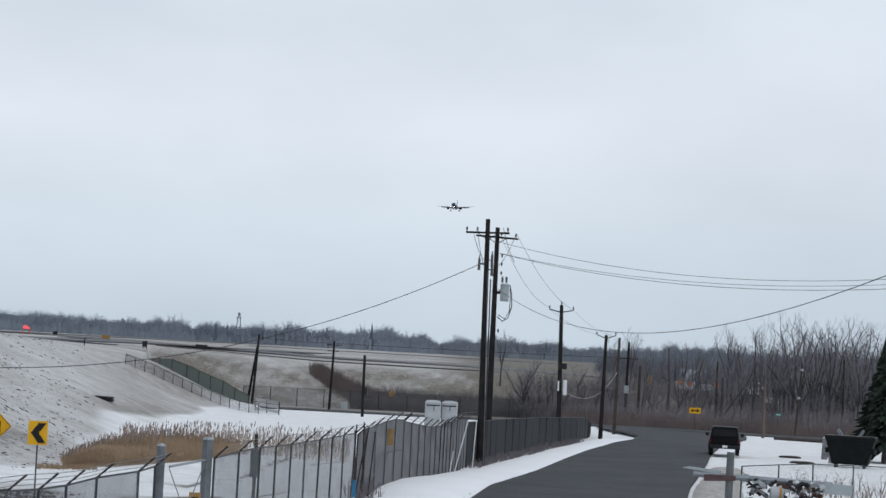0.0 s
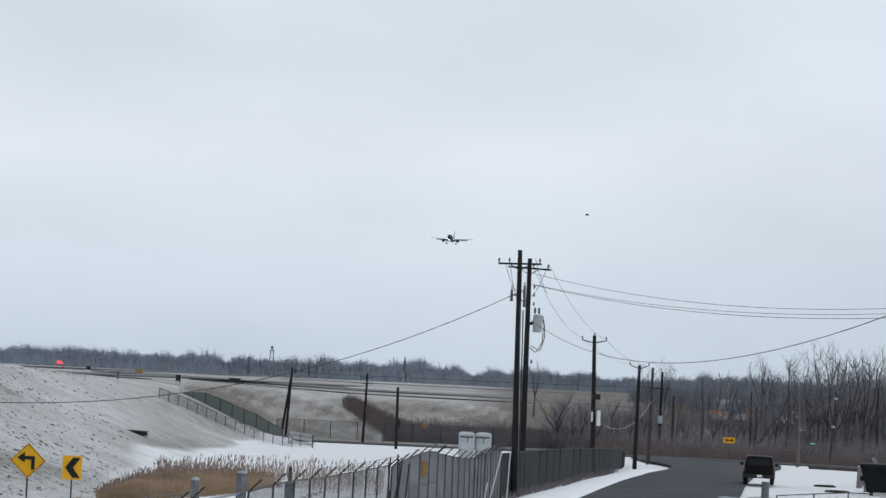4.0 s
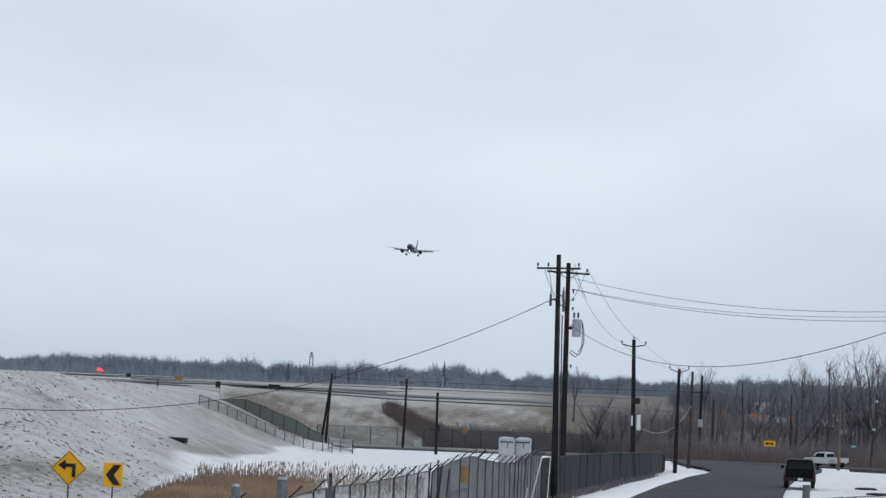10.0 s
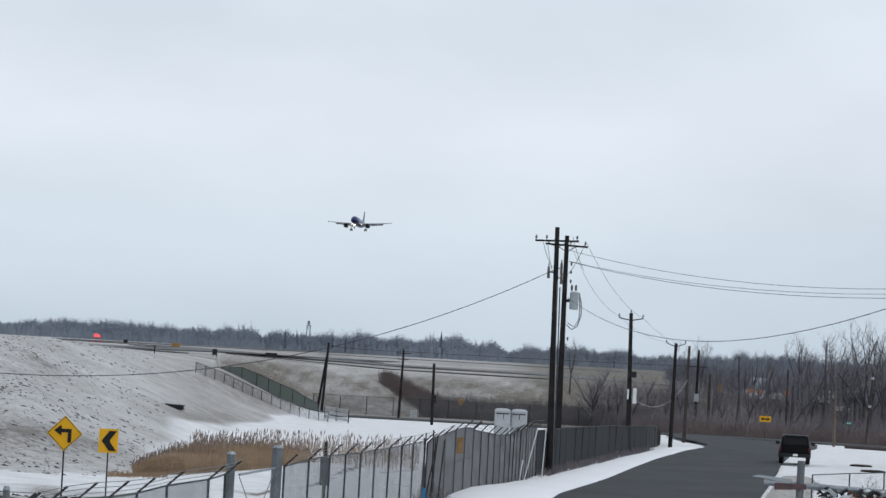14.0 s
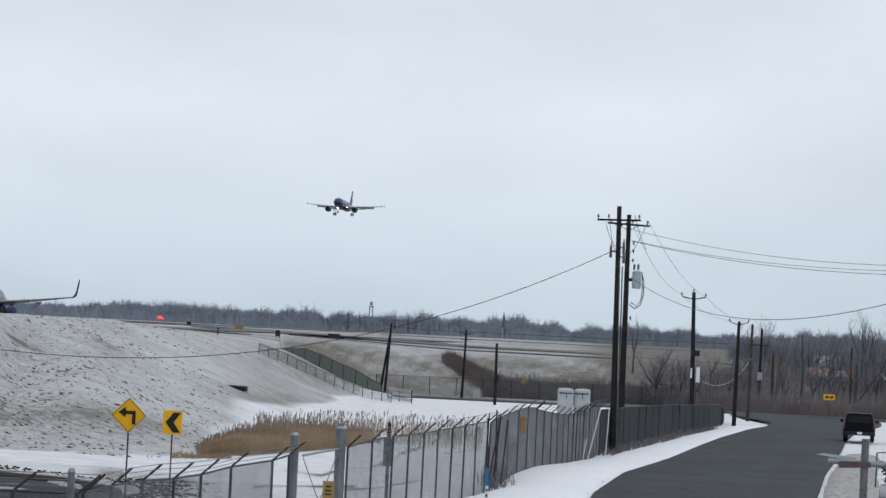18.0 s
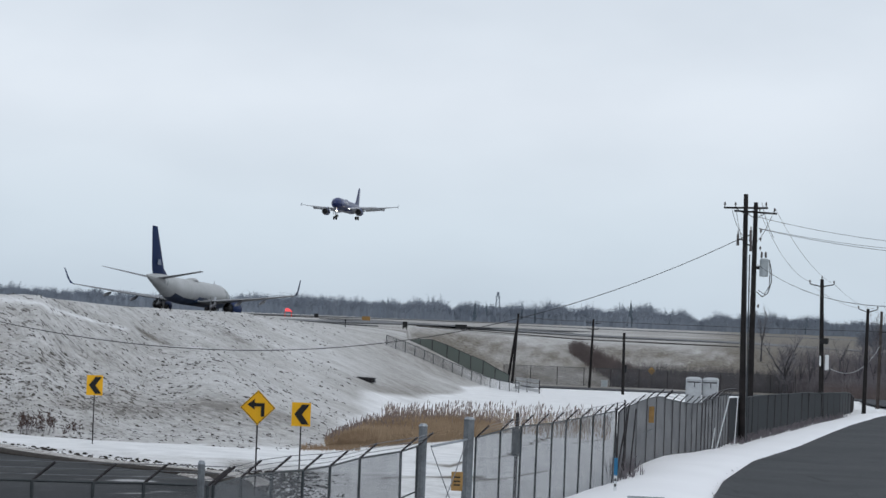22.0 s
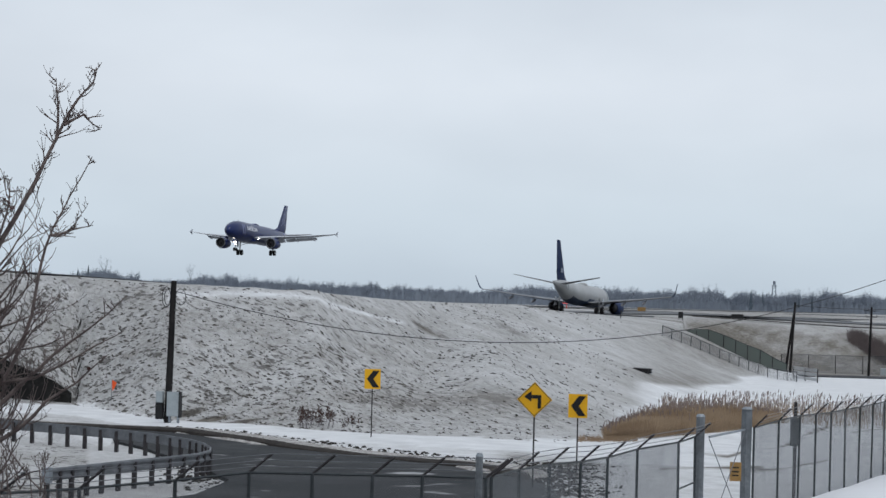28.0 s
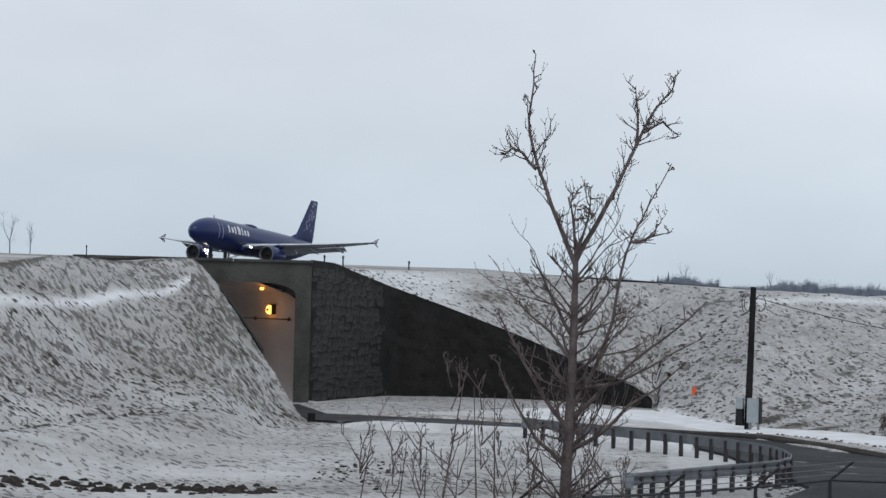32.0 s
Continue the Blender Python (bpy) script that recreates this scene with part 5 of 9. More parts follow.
# ---- fences ----
def fence(name, pts, h, fabric, label, arms=1.0, spacing=None, mid=False, post_mat="post", posts=None, heights=None, strands=3, post_r=0.032, arm_to=None, bare=0):
    """A chain-link fence along plan points: posts, top rail, fabric and barbed strands on slanting arms."""
    base = Vector((*pts[0], 0))
    fe = thing(name, pose(pts[0][0], pts[0][1], 0), label, "fence")
    line = []
    if spacing:
        for (x0, y0), (x1, y1) in zip(pts[:-1], pts[1:]):
            n = max(1, round(math.dist((x0, y0), (x1, y1)) / spacing))
            line += [(x0 + (x1 - x0) * i / n, y0 + (y1 - y0) * i / n) for i in range(n)]
        line.append(pts[-1])
    else:
        line = list(pts)
    rng = random.Random(len(line))
    loc = lambda x, y, z: (x - base.x, y - base.y, z)
    u = 0.0
    tops, tips = [], []
    for i, (x, y) in enumerate(line):
        g = gz(x, y)
        hh = h * (1.0 if not heights else heights[i] if len(heights) == len(line) else float(np.interp(i / (len(line) - 1), [k / (len(heights) - 1) for k in range(len(heights))], heights)))
        a, b = line[max(i - 1, 0)], line[min(i + 1, len(line) - 1)]
        d = Vector((b[0] - a[0], b[1] - a[1], 0)).normalized()
        s = Vector((d.y, -d.x, 0)) * arms
        lean = Vector((rng.uniform(-0.03, 0.03), rng.uniform(-0.03, 0.03), 0))
        foot, top = Vector(loc(x, y, g - 0.15)), Vector(loc(x, y, g + hh)) + lean
        part("post", MB().tube([foot, top], post_r, 6), post_mat, fe)
        tops.append(top)
        if arms:
            tip = top + (Vector(arm_to) if arm_to else s * 0.32) + Vector((0, 0, 0.32))
            part("barb_arm", MB().tube([top, tip], 0.022, 4), "dark_post", fe)
            tips.append(tip)
    for i in range(len(line) - 1):
        part("top_rail", MB().tube([tops[i], tops[i + 1]], 0.022, 5), "post", fe)
        if mid:
            k = 0.5
            part("mid_rail", MB().tube([tops[i] - Vector((0, 0, h * k)), tops[i + 1] - Vector((0, 0, h * k))], 0.018, 4), "post", fe)
        (x0, y0), (x1, y1) = line[i], line[i + 1]
        z0, z1 = gz(x0, y0), gz(x1, y1)
        if i >= len(line) - 1 - bare:
            part("low_rail", MB().tube([tops[i] - Vector((0, 0, h * 0.42)), tops[i + 1] - Vector((0, 0, h * 0.42))], 0.02, 5), "post", fe)
            continue
        mb = MB().sheet(loc(x0, y0, 0)[:2], loc(x1, y1, 0)[:2], (z0 + 0.04, z1 + 0.04), (tops[i].z, tops[i + 1].z), u)
        part("mesh_panel", mb, fabric, fe)
        u += math.dist(line[i], line[i + 1])
    if arms:
        for k in range(strands):
            f = (k + 1) / strands
            part("barbed_wire", MB().tube([a.lerp(b, f) for a, b in zip(tops, tips)], 0.007, 4), "thin_wire", fe)
    return fe


def fences():
    fence("security_fence", [(-14.46, 37.53), (-14.01, 39.06), (-13.34, 40.80), (-12.64, 43.43), (-11.98, 45.62), (-10.9, 45.8), (-9.95, 46.0), (-9.15, 46.3), (-8.05, 46.4)], 2.45, "link", "grey chain-link fence with slanting barbed-wire arms before the service road", -1.0, arm_to=(0.36, 0.1, 0))
    fence("security_fence", [(-8.0, 46.6), (-7.9, 48.9), (-7.7, 51.2), (-7.5, 53.6), (-7.3, 56.2), (-7.0, 58.8), (-6.35, 61.0), (-6.2, 63.2)], 2.45, "link_grey", "grey chain-link fence with slanting barbed-wire arms", -1.0, arm_to=(0.34, 0.1, 0), bare=1)
    fence("security_fence", [(-5.45, 70.2), (-5.1, 74.0), (-4.75, 77.0), (-4.45, 79.6), (-4.15, 82.2), (-3.85, 84.8), (-3.55, 87.4), (-3.25, 90.0), (-2.95, 92.6), (-2.65, 95.4)], 2.45, "link_grey", "grey chain-link fence with barbed-wire arms beside the road", 1.0)
    fence("security_fence", [(-2.6, 96.0), (-2.4, 99.2), (-2.1, 102.6), (-1.8, 106.0), (-1.5, 109.4), (-1.2, 112.8)], 2.45, "link_dark", "sagging chain-link fence with rusty posts", 1.0, heights=[0.97, 1.0, 1.03, 1.06, 1.07, 1.03], post_mat="dark_post", mid=True)
    fence("security_fence", [(-1.2, 112.9), (-0.6, 115.6), (-0.1, 117.6), (0.3, 119.8), (0.6, 122.0), (0.9, 124.2), (1.15, 126.4), (1.55, 130.3)], 2.35, "link_dark", "sagging chain-link fence with close rusty posts", 1.0, heights=[1.05, 0.97, 0.92, 0.94, 0.98, 1, 1, 0.97], post_mat="dark_post", spacing=1.25)
    fence("slatted_fence", [(1.6, 130.7), (2.6, 137.0), (3.7, 144.4), (5.0, 152.5), (6.0, 159.8), (7.5, 168.6), (9.0, 176.6), (10.4, 190.0), (11.5, 207.0), (12.5, 224.0)], 2.35, "slats", "long dark slatted chain-link fence beside the road", 0.0, spacing=3.0, post_mat="dark_post", heights=[0.90, 0.84, 0.72, 0.59, 0.48, 0.43])
    for k, (x, y, dx, h) in enumerate(((-2.72, 95.2, 0.10, 2.7), (-2.55, 95.8, -0.14, 2.5), (-2.46, 96.2, 0.22, 2.6), (-2.62, 95.6, 0.34, 2.3), (-2.36, 96.8, -0.05, 2.75), (-2.2, 98.0, 0.16, 2.4))):
        ob = thing("loose_post", pose(x, y, gz(x, y)), "rusty loose post leaning at the fence corner", "post", "loose posts")
        part("stake", MB().tube([(0, 0, -0.1), (dx * 0.5, 0.02, h * 0.5), (dx, 0, h)], 0.028, 6), "dark_post", ob)
        part("stake_cap", MB().tube([(dx, 0, h), (dx, 0, h + 0.04)], [0.042, 0.02], 6), "dark_post", ob)
    # gate posts and gate
    for p, h, r, lab in (((-6.13, 63.4), 2.9, 0.10, "stout galvanised gate post with a rounded cap"), ((-5.52, 68.8), 2.95, 0.13, "stout square grey gate post"), ((-8.05, 45.6), 2.85, 0.06, "galvanised fence corner post")):
        ob = thing("gate_post", pose(*p, gz(*p)), lab, "gate post", "gate posts")
        part("post", MB().tube([(0, 0, -0.2), (0, 0, h)], r, 10 if "square" not in lab else 4), "gate_steel", ob)
        part("cap", MB().tube([(0, 0, h), (0, 0, h + 0.06)], [r * 1.1, r * 0.7], 10), "galv", ob)
    g = thing("wire_gate", pose(-6.0, 64.2, 0), "light pipe gate braced by crossed wires, standing ajar", "gate")
    a, b = Vector((0, 0, 0)), Vector((0.45, 4.4, 0))
    up = lambda p, z: (p.x, p.y, z)
    for z in (0.55, 2.45):
        part("gate_rail", MB().tube([up(a, z), up(b, z)], 0.03, 6), "galv", g)
    part("brace_wire", MB().tube([up(a, 2.4), up(b, 0.1)], 0.012, 4), "thin_wire", g)
    part("brace_wire", MB().tube([up(a, 0.1), up(b, 2.4)], 0.012, 4), "thin_wire", g)
    s = thing("warning_sign", pose(-5.62, 68.0, 0), "small yellow warning plate on the gate", "sign")
    part("plate", MB().box((-0.08, 0, 1.45), (0.28, 0.02, 0.46)), "tan_box", s)
    for z in (1.55, 1.45, 1.36):
        part("print_bar", MB().box((-0.08, -0.014, z), (0.16, 0.006, 0.035)), "black", s)
    # wire fence that climbs the near bank, green screen beside it
    c = np.array(BANK)
    crest = lambda a: float(np.interp(a, c[:, 0], c[:, 2]))
    pts = [sloped(-6.35 + 2.75 * i / 14, float(np.interp(-6.35 + 2.75 * i / 14, [-6.38, -5.8, -5.33, -4.74, -4.26, -3.57], [-0.67, -0.86, -1.05, -1.28, -1.46, -1.56]))) for i in range(15)]
    fence("bank_fence", pts, 0.75, "link", "light wire fence that runs down the end of the bank", 0.0, post_r=0.03)
    pts = [polar(a, crest(a) + 0.5, 0)[:2] for a in (-5.86, -5.65, -5.4, -5.1, -4.85, -4.6, -4.35, -4.1, -3.81)]
    fence("green_screen_fence", pts, 1.25, "green_mesh", "low fence with a dull green windscreen on the bank", 0.0, post_mat="dark_post", post_r=0.03, heights=[0.28, 0.62, 0.90, 0.98, 1.0, 1.02, 0.98, 0.80, 0.55])
    fence("far_fence", [(-27.0, 394.0), (-12.0, 396.0), (0.0, 397.0), (14.0, 398.0)], 2.6, "link", "chain-link fence along the far side of the cross road", 0.0, spacing=4.0, post_mat="dark_post", post_r=0.06)


fences()


# ---- aircraft ----
def foil(le, te, y, z, th, droop=0.0):
    """A wing section: eight points round a thin aerofoil at spanwise y."""
    c = te - le
    pts = [(0, 0), (0.12, 0.75), (0.35, 1.0), (0.7, 0.55), (1, 0.02), (0.7, -0.15), (0.35, -0.35), (0.1, -0.4)]
    return [(y, -(le + c * a), z + b * th - droop * max(0, a - 0.7) * c) for a, b in pts]


def airliner(name, label, cfg, m):
    """An airliner whose nose points along +y; its origin is the lamp on the nose leg. cfg gives stations in metres back from the nose."""
    ob = thing(name, m, label, "airliner", "airliners")
    off = Vector((0, cfg["lamp"][0], -cfg["lamp"][1]))

    def put(pname, mb, material, parent=None, lab="", smooth=False):
        mb.v = [tuple(Vector(v) + off) for v in mb.v]
        return part(pname, mb, material, parent or ob, lab, smooth)

    L, R = cfg["length"], cfg["radius"]
    prof = [(0.0, 0.03, -0.16), (0.012, 0.36, -0.14), (0.035, 0.60, -0.10), (0.07, 0.81, -0.05), (0.11, 0.94, -0.01), (0.16, 1.0, 0), (0.3, 1.0, 0), (0.45, 1.0, 0), (0.6, 1.0, 0), (0.68, 0.96, 0.03),
            (0.76, 0.83, 0.14), (0.84, 0.63, 0.30), (0.91, 0.42, 0.44), (0.97, 0.22, 0.55), (1.0, 0.10, 0.60)]
    sag = cfg.get("sag", 0.0)
    prof = [(s, r, z - sag * (1 - float(smooth(0.64, 0.92, s)))) for s, r, z in prof]
    N = 24
    ring = lambda s, r, z: [(r * R * math.cos(2 * math.pi * k / N), -s * L, z * R + r * R * 1.04 * math.sin(2 * math.pi * k / N)) for k in range(N)]
    mb = MB().loft([ring(*p) for p in prof])
    body = put("fuselage", mb, cfg["paint"], smooth=True)
    # dark blue belly paint, carried up the sides to add the underside's shade
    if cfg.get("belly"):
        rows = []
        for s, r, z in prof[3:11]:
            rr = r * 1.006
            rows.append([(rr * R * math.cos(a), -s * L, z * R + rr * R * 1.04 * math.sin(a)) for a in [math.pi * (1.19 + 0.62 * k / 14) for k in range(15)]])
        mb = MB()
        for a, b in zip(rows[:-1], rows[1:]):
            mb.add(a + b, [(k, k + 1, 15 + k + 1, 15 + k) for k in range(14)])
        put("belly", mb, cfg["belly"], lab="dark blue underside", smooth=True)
    # wing box fairing
    s0, s1 = cfg["root"]
    mb = MB().loft([[(x * k, -s, -R * 0.62 + z * kz) for x, z in ((-R * 0.95, 0.3), (R * 0.95, 0.3), (R * 0.9, -0.55), (R * 0.45, -0.78), (-R * 0.45, -0.78), (-R * 0.9, -0.55))] for s, k, kz in ((s0 - 2.2, 0.35, 0.5), (s0 - 0.8, 0.85, 0.95), (s0 + 1, 1, 1), (s1, 1, 1), (s1 + 1.6, 0.75, 0.85), (s1 + 3, 0.3, 0.5))])
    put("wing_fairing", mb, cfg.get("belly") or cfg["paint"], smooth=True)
    # cockpit glass and doors
    for e in (-1, 1):
        mb = MB()
        for a0, a1 in ((0.05, 0.42), (0.48, 0.85)):
            quad = []
            for s in (0.038, 0.062, 0.066, 0.052):
                r = np.interp(s, [p[0] for p in prof], [p[1] for p in prof]) * 1.012
                zc = np.interp(s, [p[0] for p in prof], [p[2] for p in prof])
                a = math.pi / 2 - ((a0 if len(quad) in (0, 3) else a1) * 1.2)
                quad.append((e * r * R * math.cos(a), -s * L, zc * R + r * R * 1.04 * math.sin(a) * (0.72 if len(quad) in (0, 1) else 0.98)))
            mb.add(quad, [(0, 1, 2, 3)] if e > 0 else [(3, 2, 1, 0)])
        put("cockpit_window", mb, "glass")
    for e in (-1, 1):
        for s in cfg["doors"]:
            for ds in (-0.45, 0.45):
                pts = []
                r = np.interp((s + ds) / L, [p[0] for p in prof], [p[1] for p in prof])
                zc = np.interp((s + ds) / L, [p[0] for p in prof], [p[2] for p in prof])
                for k in range(6):
                    a = radians(-22 + 62 * k / 5)
                    pts.append((e * r * R * 1.008 * math.cos(a), -(s + ds), zc * R + r * R * 1.048 * math.sin(a)))
                put("door_outline", MB().tube(pts, 0.05, 4), "speckle" if cfg["paint"] == "jet_blue" else "grey_box")
    # plain blocks for the titles on the forward fuselage
    for e in (-1, 1):
        for s, w, lo, hi in cfg["titles"]:
            mb = MB()
            q = [(e * R * 1.014 * math.cos(radians(lo + (hi - lo) * k / 6)), -s_, R * 1.056 * math.sin(radians(lo + (hi - lo) * k / 6))) for k in range(7) for s_ in (s, s + w)]
            mb.add(q, [(2 * k, 2 * k + 1, 2 * k + 3, 2 * k + 2) for k in range(6)])
            put("title_block", mb, cfg["title_mat"])
    # wings
    for e in (-1, 1):
        secs = [foil(le, te, e * y, z, th, cfg["droop"] if y < cfg["span"] * 0.36 else 0) for le, te, y, z, th in cfg["wing"]]
        wing = put("wing", MB().loft(secs), cfg.get("wing_mat", "wing"), smooth=True)
        le, te, y, z, th = cfg["wing"][-1]
        if cfg["tip"] == "fence":
            mb = MB().add([(e * y, -le - 0.2, z), (e * (y + 0.05), -te - 0.35, z + 0.75), (e * (y + 0.05), -te - 0.55, z + 0.75), (e * y, -te - 0.1, z), (e * (y + 0.05), -te - 0.4, z - 0.55), (e * (y + 0.05), -te - 0.25, z - 0.55)], [(0, 3, 2, 1), (0, 5, 4, 3), (1, 2, 3, 0), (3, 4, 5, 0)])
            put("wingtip_fence", mb, "wing", wing)
        else:
            h = cfg["tip_h"]
            secs = [[(e * (y + dy), -(l0 + c * a), z + dz + b * 0.12 * c) for a, b in ((0, 0), (0.4, 0.4), (1, 0), (0.4, -0.4))] for dy, dz, l0, c in ((0, 0, le, te - le), (0.30, 0.12, le + 0.3, (te - le) * 0.85), (0.55, 0.55, le + 0.75, (te - le) * 0.62), (0.95, h, le + 1.6, (te - le) * 0.38))]
            put("winglet", MB().loft(secs), cfg.get("tip_mat", "wing"), wing)
        if cfg["droop"]:
            for y0, y1 in cfg["flaps"]:
                W = np.array(cfg["wing"])
                f = lambda y_: tuple(np.interp(y_, W[:, 2], W[:, i]) for i in (1, 3))
                (t0, z0), (t1, z1) = f(y0), f(y1)
                q = []
                for yy, t_, z_ in ((y0, t0, z0), (y1, t1, z1)):
                    c = cfg["flap_c"] * (1 - 0.35 * (yy / cfg["span"] * 2))
                    q.append([(e * yy, -(t_ - 0.25), z_ - 0.18), (e * yy, -(t_ + c * 0.5), z_ - 0.22 - c * 0.24), (e * yy, -(t_ + c), z_ - 0.2 - c * 0.62), (e * yy, -(t_ + c * 0.45), z_ - 0.42 - c * 0.3)])
                put("flap", MB().loft(q), "wing", wing)
        for y_ in cfg["tracks"]:
            W = np.array(cfg["wing"])
            t_, z_ = np.interp(y_, W[:, 2], W[:, 1]), np.interp(y_, W[:, 2], W[:, 3])
            put("flap_track", MB().tube([(e * y_, -(t_ - 2.2), z_ - 0.15), (e * y_, -(t_ - 1.0), z_ - 0.42), (e * y_, -(t_ + 0.4), z_ - 0.62), (e * y_, -(t_ + 1.2), z_ - 0.8)], [0.05, 0.2, 0.2, 0.04], 6), cfg.get("wing_mat", "wing"), wing)
        # engine
        es, ey, ez, er, el = cfg["engine"]
        cx = e * ey
        circ = lambda s, r: [(cx + r * math.cos(2 * math.pi * k / 18), -s, ez + r * math.sin(2 * math.pi * k / 18)) for k in range(18)]
        nac = put("nacelle", MB().loft([circ(es + 0.12, er * 0.95), circ(es + 0.7, er * 1.06), circ(es + el * 0.45, er * 1.05), circ(es + el * 0.75, er * 0.92), circ(es + el, er * 0.72)], cap=False), cfg["nacelle"], smooth=True)
        put("intake_lip", MB().loft([circ(es + 0.14, er * 0.97), circ(es, er * 0.90), circ(es + 0.05, er * 0.82), circ(es + 0.5, er * 0.80)], cap=False), "dull_metal", nac, smooth=True)
        put("fan", MB().loft([circ(es + 0.55, er * 0.82), circ(es + 0.5, er * 0.3), circ(es + 0.2, er * 0.04)]), "dark_metal", nac)
        put("exhaust", MB().loft([circ(es + el - 0.1, er * 0.66), circ(es + el + 0.8, er * 0.42), circ(es + el + 1.2, er * 0.1)]), "dark_metal", nac)
        W = np.array(cfg["wing"])
        wl, wz = np.interp(ey, W[:, 2], W[:, 0]), np.interp(ey, W[:, 2], W[:, 3])
        put("pylon", MB().add([(cx + dx, -s, z) for dx in (-0.16, 0.16) for s, z in ((es + 0.9, ez + er), (es + el * 0.9, ez + er * 0.85), (wl + 2.2, wz), (wl + 0.2, wz + 0.1))], [(0, 1, 2, 3), (7, 6, 5, 4), (0, 4, 5, 1), (3, 2, 6, 7), (0, 3, 7, 4), (1, 5, 6, 2)]), cfg["nacelle"], nac)
        # tailplane
        secs = [foil(le, te, e * y, z, th) for le, te, y, z, th in cfg["tailplane"]]
        put("tailplane", MB().loft(secs), cfg.get("wing_mat", "wing"), smooth=True)
    # fin
    secs = []
    for le, te, z, th in cfg["fin"]:
        c = te - le
        secs.append([(b * th, -(le + c * a), z) for a, b in ((0, 0), (0.15, 0.8), (0.4, 1), (1, 0.05), (0.4, -1), (0.15, -0.8))])
    fin = put("fin", MB().loft(secs), cfg["fin_mat"], smooth=True)
    rng = random.Random(8)
    F = cfg["fin"]
    for k in range(cfg["speckles"]):
        t = rng.random() ** 0.8
        z = F[1][2] + (F[-1][2] - F[1][2]) * t * 0.92
        le, te = np.interp(z, [f[2] for f in F], [f[0] for f in F]), np.interp(z, [f[2] for f in F], [f[1] for f in F])
        s, w = le + (te - le) * rng.uniform(0.22, 0.85), rng.uniform(0.12, 0.24)
        x = np.interp(z, [f[2] for f in F], [f[3] for f in F]) * 1.05 + 0.02
        for e in (-1, 1):
            put("speckle", MB().add([(e * x, -s, z), (e * x, -s - w, z), (e * x, -s - w, z + w * 1.4), (e * x, -s, z + w * 1.4)], [(0, 1, 2, 3)]), "speckle", fin)
    if cfg.get("fin_patch"):
        lo, hi = cfg["fin_patch"]
        for e in (-1, 1):
            q = []
            for z, back in ((lo, 0), (lo, 1), (hi, 1), (hi, 0)):
                le, te = np.interp(z, [f[2] for f in F], [f[0] for f in F]), np.interp(z, [f[2] for f in F], [f[1] for f in F])
                x = np.interp(z, [f[2] for f in F], [f[3] for f in F]) * 1.06 + 0.02
                q.append((e * x, -(le + (te - le) * (0.38 + (0.36 if z == lo else 0.22) * back)), z))
            put("fin_decal", MB().add(q, [(0, 1, 2, 3)]), "faded_decal", fin, "pale decal")
    # undercarriage
    gz_ = cfg["ground"]
    ns, nr = cfg["nose_gear"]
    leg = put("nose_leg", MB().tube([(0, -ns, -R * 0.8), (0, -ns, gz_ + nr)], 0.10, 8), "strut")
    for e in (-1, 1):
        w = put("wheel", MB().tube([(e * 0.16, -ns, gz_ + nr), (e * 0.36, -ns, gz_ + nr)], nr, 14), "tyre", leg)
        put("gear_door", MB().box((e * 0.45, -ns + 0.2, -R * 1.02 - 0.35), (0.04, 1.2, 0.7)), cfg["paint"] if not cfg.get("belly") else "wing", leg)
    put("drag_brace", MB().tube([(0, -ns + 1.4, -R * 0.8), (0, -ns, (gz_ + nr - R) / 2)], 0.06, 6), "strut", leg)
    ms, my, mr = cfg["main_gear"]
    for e in (-1, 1):
        leg = put("main_leg", MB().tube([(e * my, -ms, -R * 0.45), (e * my, -ms, gz_ + mr)], 0.14, 8), "strut")
        for k in (-1, 1):
            w = put("wheel", MB().tube([(e * my + k * 0.22, -ms, gz_ + mr), (e * my + k * 0.62, -ms, gz_ + mr)], mr, 16), "tyre", leg)
            put("hub", MB().tube([(e * my + k * 0.60, -ms, gz_ + mr), (e * my + k * 0.64, -ms, gz_ + mr)], mr * 0.45, 10), "strut", w)
        put("side_stay", MB().tube([(e * my, -ms, (gz_ + mr - R * 0.45) / 2), (e * my * 0.3, -ms, -R * 0.8)], 0.07, 6), "strut", leg)
        put("gear_door", MB().box((e * (my + 0.55), -ms, (gz_ + 2 * mr - R * 0.45) / 2), (0.05, 1.0, min(1.3, -R * 0.45 - gz_ - 2 * mr))), "wing", leg)
    # lamps
    for x, s, z, r in cfg["lights"]:
        put("landing_lamp", MB().tube([(x, -s + 0.12, z), (x, -s, z)], r, 10), "landing_light", None, "bright landing lamp")
    # aerial hump and antennas
    if cfg.get("hump"):
        s, l = cfg["hump"]
        put("satcom_hump", MB().loft([[(w_ * math.cos(a), -(s + l * t), R * (1.0 - sag) + 0.36 * h_ * math.sin(a)) for a in [math.pi * k / 8 for k in range(9)]] for t, w_, h_ in ((0, 0.05, 0.05), (0.2, 0.6, 0.8), (0.5, 0.75, 1), (0.8, 0.6, 0.8), (1, 0.05, 0.05))]), cfg["paint"], smooth=True)
    put("antenna", MB().box((0, -6.0, R * (1.04 - sag) + 0.15), (0.04, 0.3, 0.34)), "wing")
    return ob


